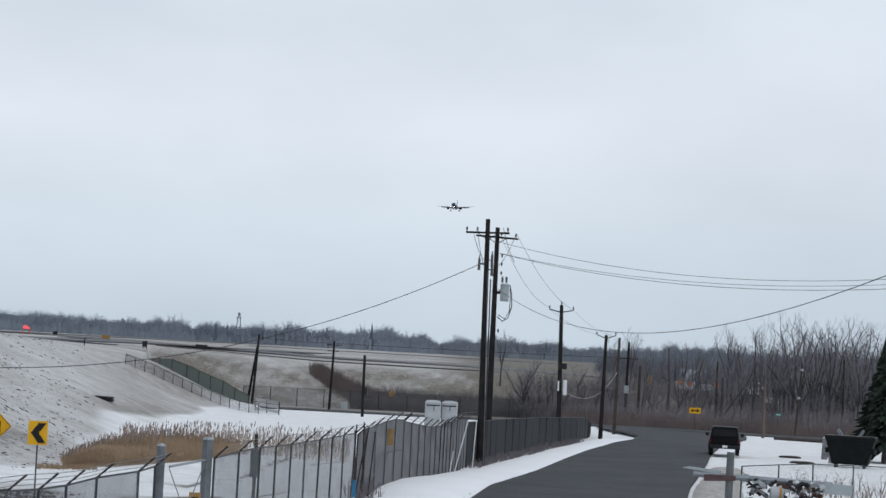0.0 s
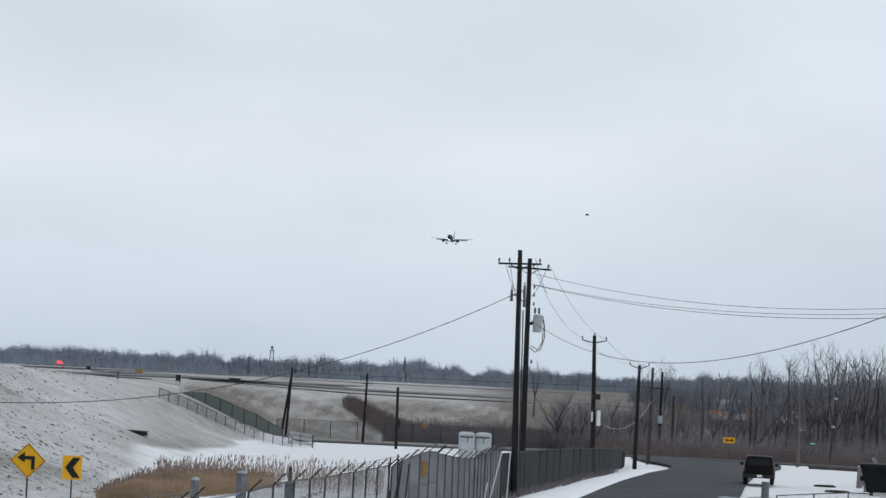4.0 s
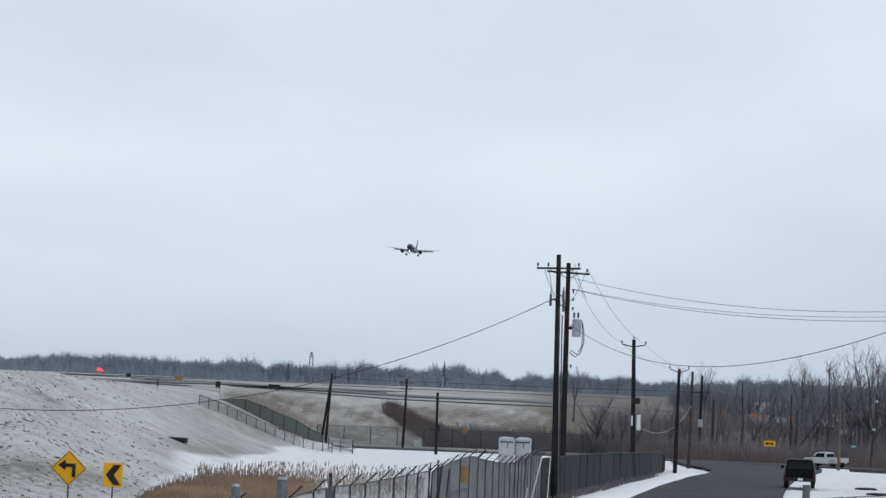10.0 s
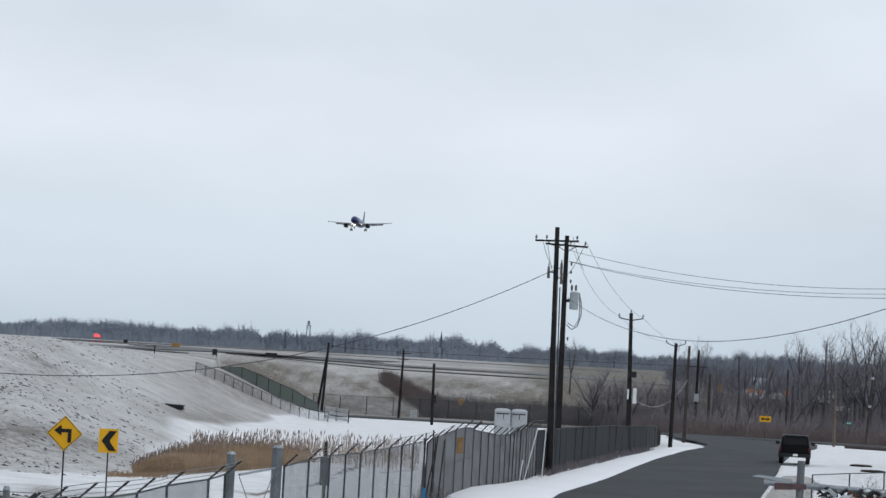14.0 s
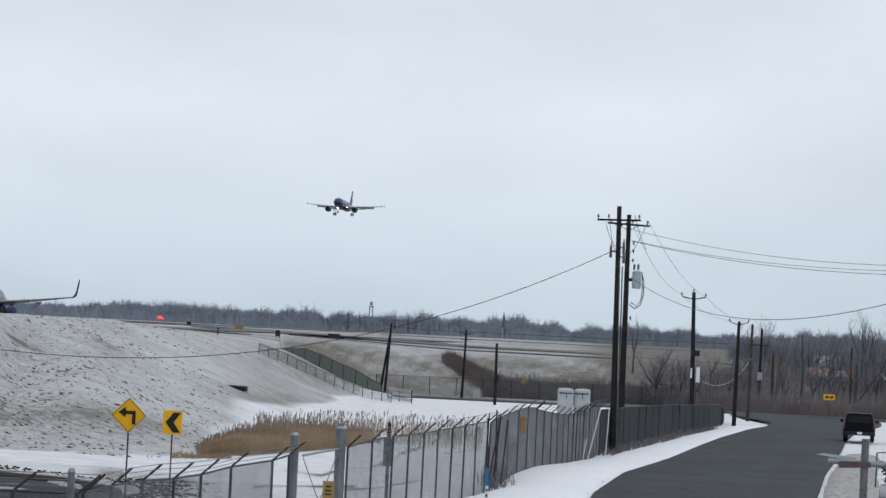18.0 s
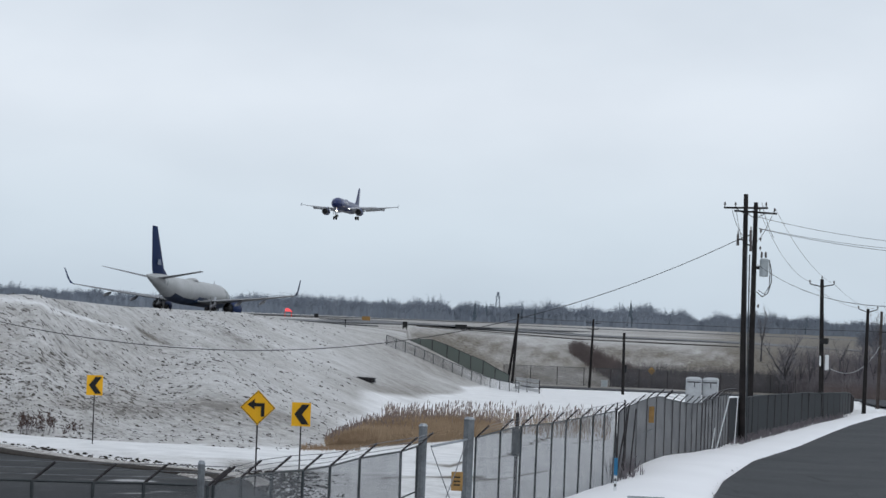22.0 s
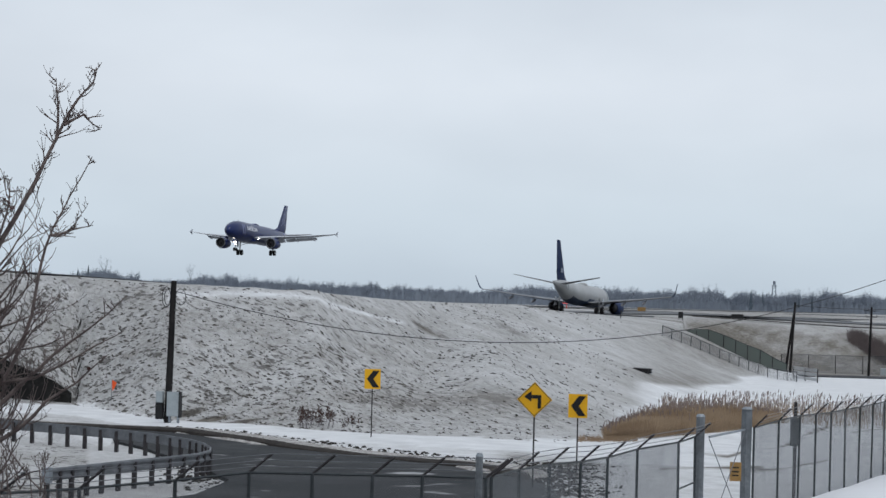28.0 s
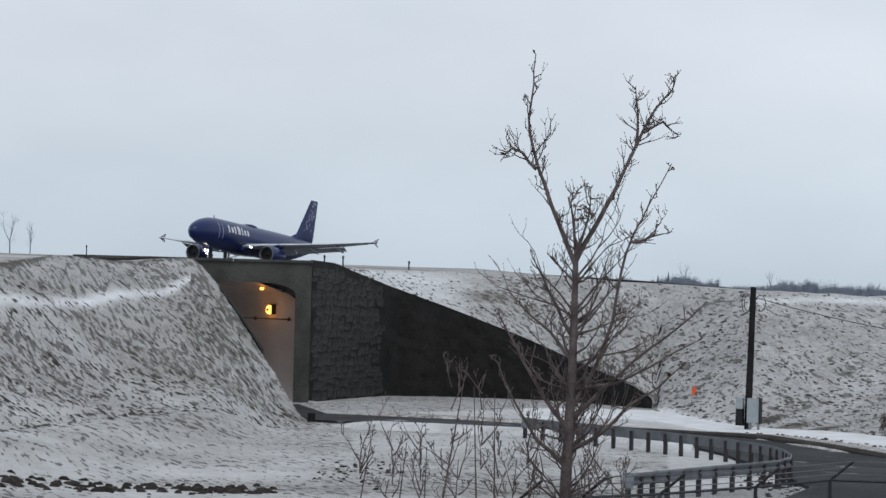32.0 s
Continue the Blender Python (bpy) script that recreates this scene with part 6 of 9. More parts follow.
BLUE_JET = dict(length=37.57, radius=1.98, paint="jet_blue", lamp=(4.9, -2.55), root=(12.4, 18.6), doors=(5.0, 32.0), title_mat="lettering",
                titles=[(6.9, 0.45, 6, 36), (7.8, 0.55, 8, 30), (8.7, 0.4, 6, 36), (9.6, 0.75, 6, 40), (10.75, 0.3, 6, 38), (11.4, 0.5, 8, 30), (12.25, 0.5, 8, 30)],
                droop=0.10, span=34.1, wing=[(11.6, 18.9, 1.6, -1.15, 0.52), (14.5, 19.1, 6.2, -0.62, 0.34), (17.7, 20.9, 11.8, -0.05, 0.20), (20.5, 22.1, 16.95, 0.62, 0.09)],
                tip="fence", flaps=[(2.1, 6.0), (6.3, 12.6)], flap_c=1.0, tracks=(4.0, 8.6, 12.0), engine=(10.9, 5.75, -2.25, 1.16, 4.2), nacelle="jet_blue",
                tailplane=[(31.2, 34.6, 0.6, 0.95, 0.22), (34.6, 36.1, 6.2, 1.55, 0.08)], fin=[(27.2, 35.4, 1.5, 0.1), (30.4, 35.8, 2.6, 0.32), (34.3, 36.5, 7.9, 0.12)], fin_mat="jet_blue", speckles=46,
                ground=-4.5, nose_gear=(5.1, 0.40), main_gear=(17.7, 3.8, 0.60), lights=[(0.2, 4.75, -2.5, 0.12), (-0.2, 4.75, -2.5, 0.12), (0, 4.7, -2.95, 0.09), (2.4, 12.6, -1.15, 0.16), (-2.4, 12.6, -1.15, 0.16)], hump=(14.5, 3.6))
WHITE_JET = dict(sag=0.2, wing_mat="wing_shaded", length=36.2, radius=1.50, paint="jet_white", belly="teal", lamp=(28.4, -0.05), root=(13.0, 18.0), doors=(4.6, 31.0), title_mat="grey_box", titles=[],
                 droop=0.0, span=28.7, wing=[(12.6, 18.6, 1.3, -1.45, 0.42), (15.2, 18.9, 4.7, -1.12, 0.30), (17.6, 19.9, 9.2, -0.66, 0.18), (19.6, 20.9, 13.85, -0.10, 0.08)],
                 tip="winglet", tip_h=1.9, tip_mat="navy", flaps=[], flap_c=1.6, tracks=(3.4, 6.6, 9.8), engine=(11.9, 4.5, -1.95, 0.93, 3.6), nacelle="navy",
                 tailplane=[(31.2, 34.0, 0.5, 0.75, 0.18), (33.6, 35.2, 6.0, 1.75, 0.07)], fin=[(27.4, 34.0, 1.2, 0.08), (29.4, 34.6, 2.0, 0.28), (33.2, 35.4, 6.8, 0.12)], fin_mat="navy", speckles=0, fin_patch=(2.35, 3.0),
                 ground=-2.95, nose_gear=(4.0, 0.32), main_gear=(18.2, 2.97, 0.52), lights=[], hump=(15.0, 3.0))
blue_jet = airliner("airliner", "dark blue twin-engined airliner landing with lamps lit", BLUE_JET, pose(6.8, 2500, 131, 3.5, 0, 173))
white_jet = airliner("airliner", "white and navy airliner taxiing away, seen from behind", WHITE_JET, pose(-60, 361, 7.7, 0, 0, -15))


# ---- road vehicles ----
def pickup(m, label, paint, cap, group=""):
    """A pickup truck, nose along +y, with a covered or an open bed."""
    ob = thing("pickup_truck", m, label, "pickup truck", group)
    W, L = 1.92, 5.6
    half = W / 2
    # lower body by sections along its length: y, sill, shoulder, hood height
    secs = []
    for y, zb, zt, k in ((-2.8, 0.55, 1.02, 0.94), (-2.7, 0.46, 1.06, 1.0), (-0.6, 0.42, 1.06, 1.0), (0.9, 0.42, 1.06, 1.0), (1.4, 0.44, 1.08, 1.0), (2.5, 0.46, 1.03, 0.98), (2.78, 0.52, 0.92, 0.90)):
        w = half * k
        secs.append([(-w, y, zb), (w, y, zb), (w * 1.02, y, (zb + zt) / 2), (w * 0.97, y, zt), (-w * 0.97, y, zt), (-w * 1.02, y, (zb + zt) / 2)])
    body = part("body", MB().loft(secs), paint, ob, smooth=True)
    cab = MB().loft([[(-half * a, y0, 1.05), (half * a, y0, 1.05), (half * b, y1, z), (-half * b, y1, z)] for a, b, y0, y1, z in ((0.96, 0.82, -0.72, -0.62, 1.10), (0.96, 0.82, -0.72, -0.55, 1.76), (0.96, 0.80, 0.4, 0.35, 1.80), (0.96, 0.82, 1.45, 0.85, 1.72), (0.96, 0.9, 1.5, 1.48, 1.08))])
    part("cab", cab, paint, ob, smooth=True)
    for e in (-1, 1):
        part("side_window", MB().add([(e * half * 0.94, -0.45, 1.16), (e * half * 0.94, 1.15, 1.16), (e * half * 0.85, 0.72, 1.66), (e * half * 0.85, -0.42, 1.66)], [(0, 1, 2, 3), (3, 2, 1, 0)]), "glass", ob)
        part("mirror", MB().box((e * (half + 0.16), 1.05, 1.22), (0.22, 0.12, 0.20), bevel=0.03), "black", ob)
        part("tail_light", MB().box((e * half * 0.93, -2.82, 0.92), (0.11, 0.06, 0.32), bevel=0.02), "tail_red", ob, "red tail light")
        part("headlight", MB().box((e * half * 0.72, 2.76, 0.78), (0.36, 0.06, 0.2)), "glass", ob)
    part("windscreen", MB().add([(-half * 0.86, 1.44, 1.16), (half * 0.86, 1.44, 1.16), (half * 0.76, 0.92, 1.70), (-half * 0.76, 0.92, 1.70)], [(0, 1, 2, 3), (3, 2, 1, 0)]), "glass", ob)
    if cap:
        c = MB().loft([[(-half * a, y, 1.04), (half * a, y, 1.04), (half * a * 0.86, y + dy, 1.74), (half * a * 0.7, y + dy, 1.80), (-half * a * 0.7, y + dy, 1.80), (-half * a * 0.86, y + dy, 1.74)] for a, y, dy in ((0.95, -2.78, 0.12), (0.98, -2.6, 0.05), (0.98, -0.76, 0))])
        k = part("bed_cap", c, paint, ob, "black bed cap with a dark rear window", smooth=True)
        part("rear_window", MB().box((0, -2.755, 1.42), (1.42, 0.03, 0.42), rx=-10, bevel=0.0), "glass", k)
    else:
        part("rear_window", MB().box((0, -0.70, 1.42), (1.4, 0.03, 0.42)), "glass", ob)
        part("bed_floor", MB().box((0, -1.75, 1.075), (1.6, 1.9, 0.03)), "dark_metal", ob)
        for e in (-1, 1):
            part("bed_side", MB().box((e * half * 0.93, -1.75, 1.13), (0.12, 2.0, 0.14)), paint, ob)
    part("tailgate", MB().box((0, -2.81, 0.92), (1.5, 0.05, 0.46), bevel=0.01), paint, ob)
    part("rear_bumper", MB().box((0, -2.88, 0.55), (1.86, 0.2, 0.22), bevel=0.06), "chrome", ob, "dull chrome bumper")
    part("front_bumper", MB().box((0, 2.82, 0.52), (1.86, 0.2, 0.24), bevel=0.06), "chrome", ob)
    part("plate_bar", MB().box((0.05, -2.99, 0.58), (0.3, 0.015, 0.14)), "white", ob)
    for e in (-1, 1):
        for y in (-1.75, 1.75):
            w = part("wheel", MB().tube([(e * (half - 0.26), y, 0.38), (e * (half + 0.0), y, 0.38)], 0.38, 16), "tyre", ob)
            part("rim", MB().tube([(e * (half - 0.05), y, 0.38), (e * (half + 0.012), y, 0.38)], 0.22, 12), "chrome", w)
            part("wheel_arch", MB().tube([(e * half * 1.01, y + 0.47 * math.cos(a), 0.40 + 0.47 * math.sin(a)) for a in [math.pi * k / 8 for k in range(9)]], 0.045, 5), "black", ob)
    return ob


pickup(pose(17.3, 166.6, 0.11, 0, 0, -6.2) @ Matrix.Scale(0.93, 4), "black pickup truck with a covered bed parked half on snow", "truck_black", True)
white_truck = pickup(pose(70, 330, -3, 0, 0, 75), "white open pickup truck driving along the cross road", "truck_white", False)


def dumpster():
    ob = thing("dumpster", pose(23.7, 159.0, gz(23.7, 159), 0, 0, -14), "black steel front-loading dumpster standing in the snow", "dumpster")
    mb = MB().loft([[(-a, -b, z), (a, -b, z), (a, b, z), (-a, b, z)] for a, b, z in ((1.0, 0.55, 0.18), (1.35, 0.85, 1.55), (1.42, 0.9, 1.58), (1.42, 0.9, 1.72))])
    part("bin", mb, "bin", ob)
    part("lid", MB().box((0, 0.05, 1.77), (2.8, 1.75, 0.07), bevel=0.05), "black", ob, "flat black lid")
    for e in (-1, 1):
        part("fork_pocket", MB().box((e * 1.3, 0, 0.95), (0.18, 1.3, 0.26)), "bin", ob)
        part("lifting_bar", MB().box((e * 0.62 - 0.1, 0.4, 1.95), (0.16, 0.3, 0.42), ry=e * 32), "galv", ob, "grey steel flap")
        part("skid", MB().box((e * 0.8, 0, 0.07), (0.12, 1.1, 0.26)), "bin", ob)


dumpster()


# ---- plants ----
def twig(mb, p, d, ln, r, rng, kids, bend=0.25, n=4, up=0.15, bud=0.0):
    """A tapering crooked shoot that forks into smaller ones."""
    pts, rad = [Vector(p)], [r]
    d = Vector(d).normalized()
    segs = 3
    for i in range(segs):
        d = (d + Vector((rng.uniform(-bend, bend), rng.uniform(-bend, bend), rng.uniform(-bend, bend) + up))).normalized()
        pts.append(pts[-1] + d * ln / segs)
        rad.append(r * (1 - (i + 1) / segs * 0.75))
    mb.tube(pts, rad, n, cap=False)
    if bud:
        q = pts[-1]
        mb.tube([q - d * bud, q, q + d * bud * 1.3], [bud * 0.45, bud * 0.75, 0.002], 4, cap=False)
    if kids > 0:
        for k in range(rng.randint(2, 3)):
            t = rng.uniform(0.3, 1.0)
            i = min(int(t * segs), segs - 1)
            q = pts[i].lerp(pts[i + 1], t * segs - i)
            side = Vector((rng.uniform(-1, 1), rng.uniform(-1, 1), rng.uniform(-0.2, 0.9)))
            twig(mb, q, d * 0.7 + side * 0.8, ln * rng.uniform(0.4, 0.65), rad[i] * 0.55 if not bud else max(0.006, rad[i] * 0.75), rng, kids - 1, bend, n, up, bud)


def bare_tree_meshes(seed, h, spread, trunk_r, detail):
    """A leafless tree: a trunk that forks into limbs, and a rounded crown of many fine shoots."""
    rng = random.Random(seed)
    trunk, crown = MB(), MB()
    fork = h * rng.uniform(0.26, 0.40)
    base = Vector((rng.uniform(-0.2, 0.2), rng.uniform(-0.2, 0.2), fork))
    trunk.tube([(0, 0, -0.2), (base.x * 0.3, base.y * 0.4, fork * 0.35), (base.x * 0.8, base.y * 0.6, fork * 0.7), tuple(base)], [trunk_r * 1.3, trunk_r, trunk_r * 0.9, trunk_r * 0.8], 7)
    limbs = max(3, detail // 5)
    for k in range(limbs):
        a = 2 * math.pi * (k + rng.uniform(-0.3, 0.3)) / limbs
        lean = spread * rng.uniform(0.25, 0.62) * (0.35 if k == 0 else 1.0)
        d = Vector((math.cos(a) * lean, math.sin(a) * lean, 1.0)).normalized()
        pts, rad, p = [base.copy()], [trunk_r * 0.62], base.copy()
        ln = (h - fork) * rng.uniform(0.62, 0.86)
        for i in range(5):
            d = (d + Vector((rng.uniform(-0.2, 0.2), rng.uniform(-0.2, 0.2), rng.uniform(-0.06, 0.16)))).normalized()
            p = p + d * ln / 5
            pts.append(p.copy())
            rad.append(trunk_r * (0.62 - 0.10 * (i + 1)))
        trunk.tube(pts, rad, 5, cap=False)
        for j in range(detail // 2):
            t = rng.uniform(0.12, 1.0) * 5
            i = min(int(t), 4)
            q = pts[i].lerp(pts[i + 1], t - i)
            b = rng.uniform(0, 6.283)
            side = Vector((math.cos(b), math.sin(b), rng.uniform(0.0, 0.9)))
            twig(crown, q, d * 0.5 + side * 0.9, h * rng.uniform(0.12, 0.26) * (1.15 - 0.09 * t), trunk_r * 0.20, rng, 3, 0.30, 3, 0.10)
    for j in range(detail // 2):
        b = rng.uniform(0, 6.283)
        twig(crown, base * rng.uniform(0.5, 0.95), (math.cos(b), math.sin(b), rng.uniform(0.2, 0.8)), h * rng.uniform(0.10, 0.22), trunk_r * 0.16, rng, 2, 0.32, 3, 0.1)
    return trunk, crown


def woods():
    rng = random.Random(21)
    proto = []
    for k, (h, sp, r, dn) in enumerate(((9.5, 0.9, 0.15, 20), (8.2, 1.25, 0.13, 22), (10.5, 0.75, 0.16, 22), (7.4, 1.3, 0.11, 20), (9.2, 1.0, 0.13, 20))):
        ob = thing("bare_tree", pose(0, 0, 0), "leafless grey-brown tree at the edge of the woods", "tree", "trees of the roadside woods")
        t, c = bare_tree_meshes(30 + k, h, sp, r, dn)
        part("trunk", t, "dark_bark", ob, smooth=True)
        part("crown", c, "bark", ob)
        proto.append(ob)
    spots = []
    for i in range(96):
        az = 3.6 + 7.4 * ((i * 0.618) % 1.0)
        spots.append((az, rng.uniform(388, 460)))
    spots += [(1.9, 405), (2.3, 400), (2.9, 412), (1.3, 418), (3.3, 398), (1.7, 396), (2.1, 402), (2.6, 398), (3.0, 405), (3.4, 400), (2.4, 410), (10.5, 396), (9.6, 390), (8.6, 388), (7.7, 386), (6.9, 384), (6.2, 388)]
    for i, (az, d) in enumerate(spots):
        x, y, z = polar(az, d)
        s = (0.85 + 0.80 * smooth(4.5, 8.0, az)) * rng.uniform(0.8, 1.12)
        m = pose(x, y, z, rng.uniform(-3, 3), rng.uniform(-3, 3), rng.uniform(0, 360)) @ Matrix.Scale(float(s), 4)
        if i < 5:
            ob = proto[i]
            ob.matrix_basis = m
        else:
            ob = copy_thing(proto[i % 5], pose(0, 0, 0))
            ob.matrix_basis = m

    # a broad low tree before the far bank, and two trunks that lean over the brush
    ob = thing("bare_tree", pose(*polar(1.82, 394)), "broad round-crowned leafless tree before the far bank", "tree", "trees of the roadside woods")
    t, c = bare_tree_meshes(91, 9.4, 1.7, 0.24, 34)
    part("trunk", t, "dark_bark", ob, smooth=True)
    part("crown", c, "bark", ob)
    for az, d, pts, r0 in ((5.82, 384, [(0, 0), (0.05, 3.0), (0.1, 7.4)], 0.30), (5.86, 384, [(0.2, 2.6), (1.6, 4.6), (3.0, 6.4), (4.4, 9.8)], 0.20), (7.18, 386, [(0.4, 0), (0.0, 5.4), (-1.4, 7.4), (-3.3, 9.6)], 0.22), (6.45, 386, [(0, 0), (0.2, 6.0), (0.0, 13.0)], 0.2), (4.72, 388, [(0, 0), (0.2, 5.5), (-0.1, 11.0)], 0.22)):
        x, y, z = polar(az, d)
        ob = thing("leaning_tree", pose(x, y, z), "dark bare trunk that leans out of the brush", "tree", "trees of the roadside woods")
        line = [Vector((u, 0, v)) for u, v in pts]
        part("trunk", MB().tube([line[0] - Vector((0, 0, 0.3))] + line[1:], [r0 * (1 - 0.6 * i / (len(line) - 1)) for i in range(len(line))], 7), "dark_bark", ob)
        tw = MB()
        for k in range(26):
            t = rng.uniform(0.4, 1.0) * (len(line) - 1)
            i = min(int(t), len(line) - 2)
            q = line[i].lerp(line[i + 1], t - i)
            twig(tw, q, (rng.uniform(-1, 1), rng.uniform(-1, 1), rng.uniform(0.2, 1.2)), rng.uniform(0.8, 2.4), 0.04, rng, 3, 0.3, 3, 0.1)
        tagged(part("twig_spray", tw, "bark", ob), kind="stuff")

    # brush and saplings between the trunks: uncountable
    def brush(name, lab, zone, count, h0, h1, seed, material="brush", dense=3):
        r = random.Random(seed)
        mb = MB()
        for _ in range(count):
            az, d = zone(r)
            x, y, z = polar(az, d)
            h = r.uniform(h0, h1)
            for k in range(dense):
                a = r.uniform(0, 6.283)
                arch = r.uniform(0.12, 0.62)
                lx, ly = math.cos(a) * h * arch, math.sin(a) * h * arch
                w = r.uniform(0.010, 0.028)
                bx, by = x + r.uniform(-0.25, 0.25), y + r.uniform(-0.25, 0.25)
                mx, my = bx + lx * 0.45, by + ly * 0.45
                px, py = -math.sin(a) * w, math.cos(a) * w
                mb.add([(bx - w, by, z - 0.1), (bx + w, by, z - 0.1), (mx - w * 0.7, my, z + h * 0.55), (mx + w * 0.7, my, z + h * 0.55), (bx + lx, by + ly, z + h)], [(0, 1, 3, 2), (2, 3, 4)])
                for j in range(6):
                    b = r.uniform(0, 6.283)
                    t = r.uniform(0.2, 0.95)
                    q = (bx + lx * t, by + ly * t, z + h * t)
                    e = (q[0] + math.cos(b) * h * 0.26, q[1] + math.sin(b) * h * 0.26, q[2] + h * r.uniform(-0.05, 0.28))
                    mb.add([(q[0] - w * 0.5, q[1], q[2]), (q[0] + w * 0.5, q[1], q[2]), e], [(0, 1, 2)])
        return tagged(part(name, mb, material), lab, "brush", kind="stuff")

    brush("roadside_brush", "dense brown leafless brush along the road", lambda r: (3.2 + 7.8 * r.random() ** 0.8, 374 + 60 * r.random() ** 1.3), 6000, 0.7, 3.9, 2, dense=3)
    brush("roadside_brush", "low rusty brown brush at the verge", lambda r: (r.uniform(2.6, 11.0), r.uniform(370, 382)), 3400, 0.6, 2.4, 3, "rusty_brush")
    brush("bank_brush", "dark brush at the foot of the far bank", lambda r: (r.uniform(-1.7, 3.4), r.uniform(398, 410)), 3700, 0.5, 2.0, 4, "bramble")

    brush("bank_brush", "grey-brown thicket before the far bank", lambda r: (1.7 + 2.2 * r.random() ** 0.6, r.uniform(396, 420)), 1300, 0.7, 3.0, 9)

    def wedge(r):
        t = r.random()
        return -2.5 + 1.15 * t + r.uniform(-0.1, 0.15 + 0.6 * t), 419 - 17 * t + r.uniform(-2, 2)
    brush("bank_brush", "dark thicket that climbs the far bank", wedge, 2200, 0.6, 1.6, 5, "rusty_brush")
    brush("yard_weeds", "tall dry weeds behind the yard fence", lambda r: (r.uniform(7.3, 11), r.uniform(117, 128)), 90, 0.4, 1.0, 6, "plume", 2)
    brush("fence_weeds", "dead brown vines tangled in the fence corner", lambda r: (-1.35 + r.gauss(0, 0.12), 97 + r.uniform(-2, 9)), 45, 0.25, 0.9, 11, "brush", 3)
    foot = ((1.7, 130.4), (2.7, 136.7), (3.8, 144.0), (5.1, 152.0), (6.1, 159.4), (7.6, 168.2), (9.1, 176.2))

    def along_fence(r):
        t = r.random() * 5.999
        a, b = foot[int(t)], foot[int(t) + 1]
        k = t - int(t)
        x, y = a[0] + (b[0] - a[0]) * k + r.uniform(-0.1, 0.25), a[1] + (b[1] - a[1]) * k
        return math.degrees(math.atan2(x, y)), math.hypot(x, y)
    brush("fence_weeds", "dead brown grass along the slatted fence foot", along_fence, 500, 0.1, 0.4, 12, "brush", 2)
    r = random.Random(7)
    stems, heads = MB(), MB()
    for k in range(46):
        az = -13.35 + r.uniform(-0.36, 0.36) if k < 38 else -12.68 + r.uniform(-0.14, 0.14)
        x, y, z = polar(az, 114 + r.gauss(0, 0.35))
        h = r.uniform(0.35, 0.85) * (1 if k < 38 else 0.5)
        top = Vector((x + r.uniform(-0.16, 0.16), y + r.uniform(-0.1, 0.1), z + h))
        stems.tube([(x, y, z - 0.05), ((x + top.x) / 2 + 0.02, y, z + h * 0.55), tuple(top)], [0.009, 0.007, 0.004], 4)
        for j in range(7):
            q = top + Vector((r.uniform(-0.10, 0.10), r.uniform(-0.08, 0.08), r.uniform(-0.26, 0.04)))
            e = Vector((r.uniform(-0.07, 0.07), r.uniform(-0.05, 0.05), r.uniform(0.02, 0.08)))
            heads.tube([q - e, q, q + e], [0.006, 0.022, 0.004], 4)
    weeds = tagged(part("verge_weeds", stems, "brush"), "dry pale weed stalks with dark seed heads at the bank foot", "weeds", kind="stuff")
    tagged(part("seed_heads", heads, "seed_head", weeds), kind="stuff")


woods()


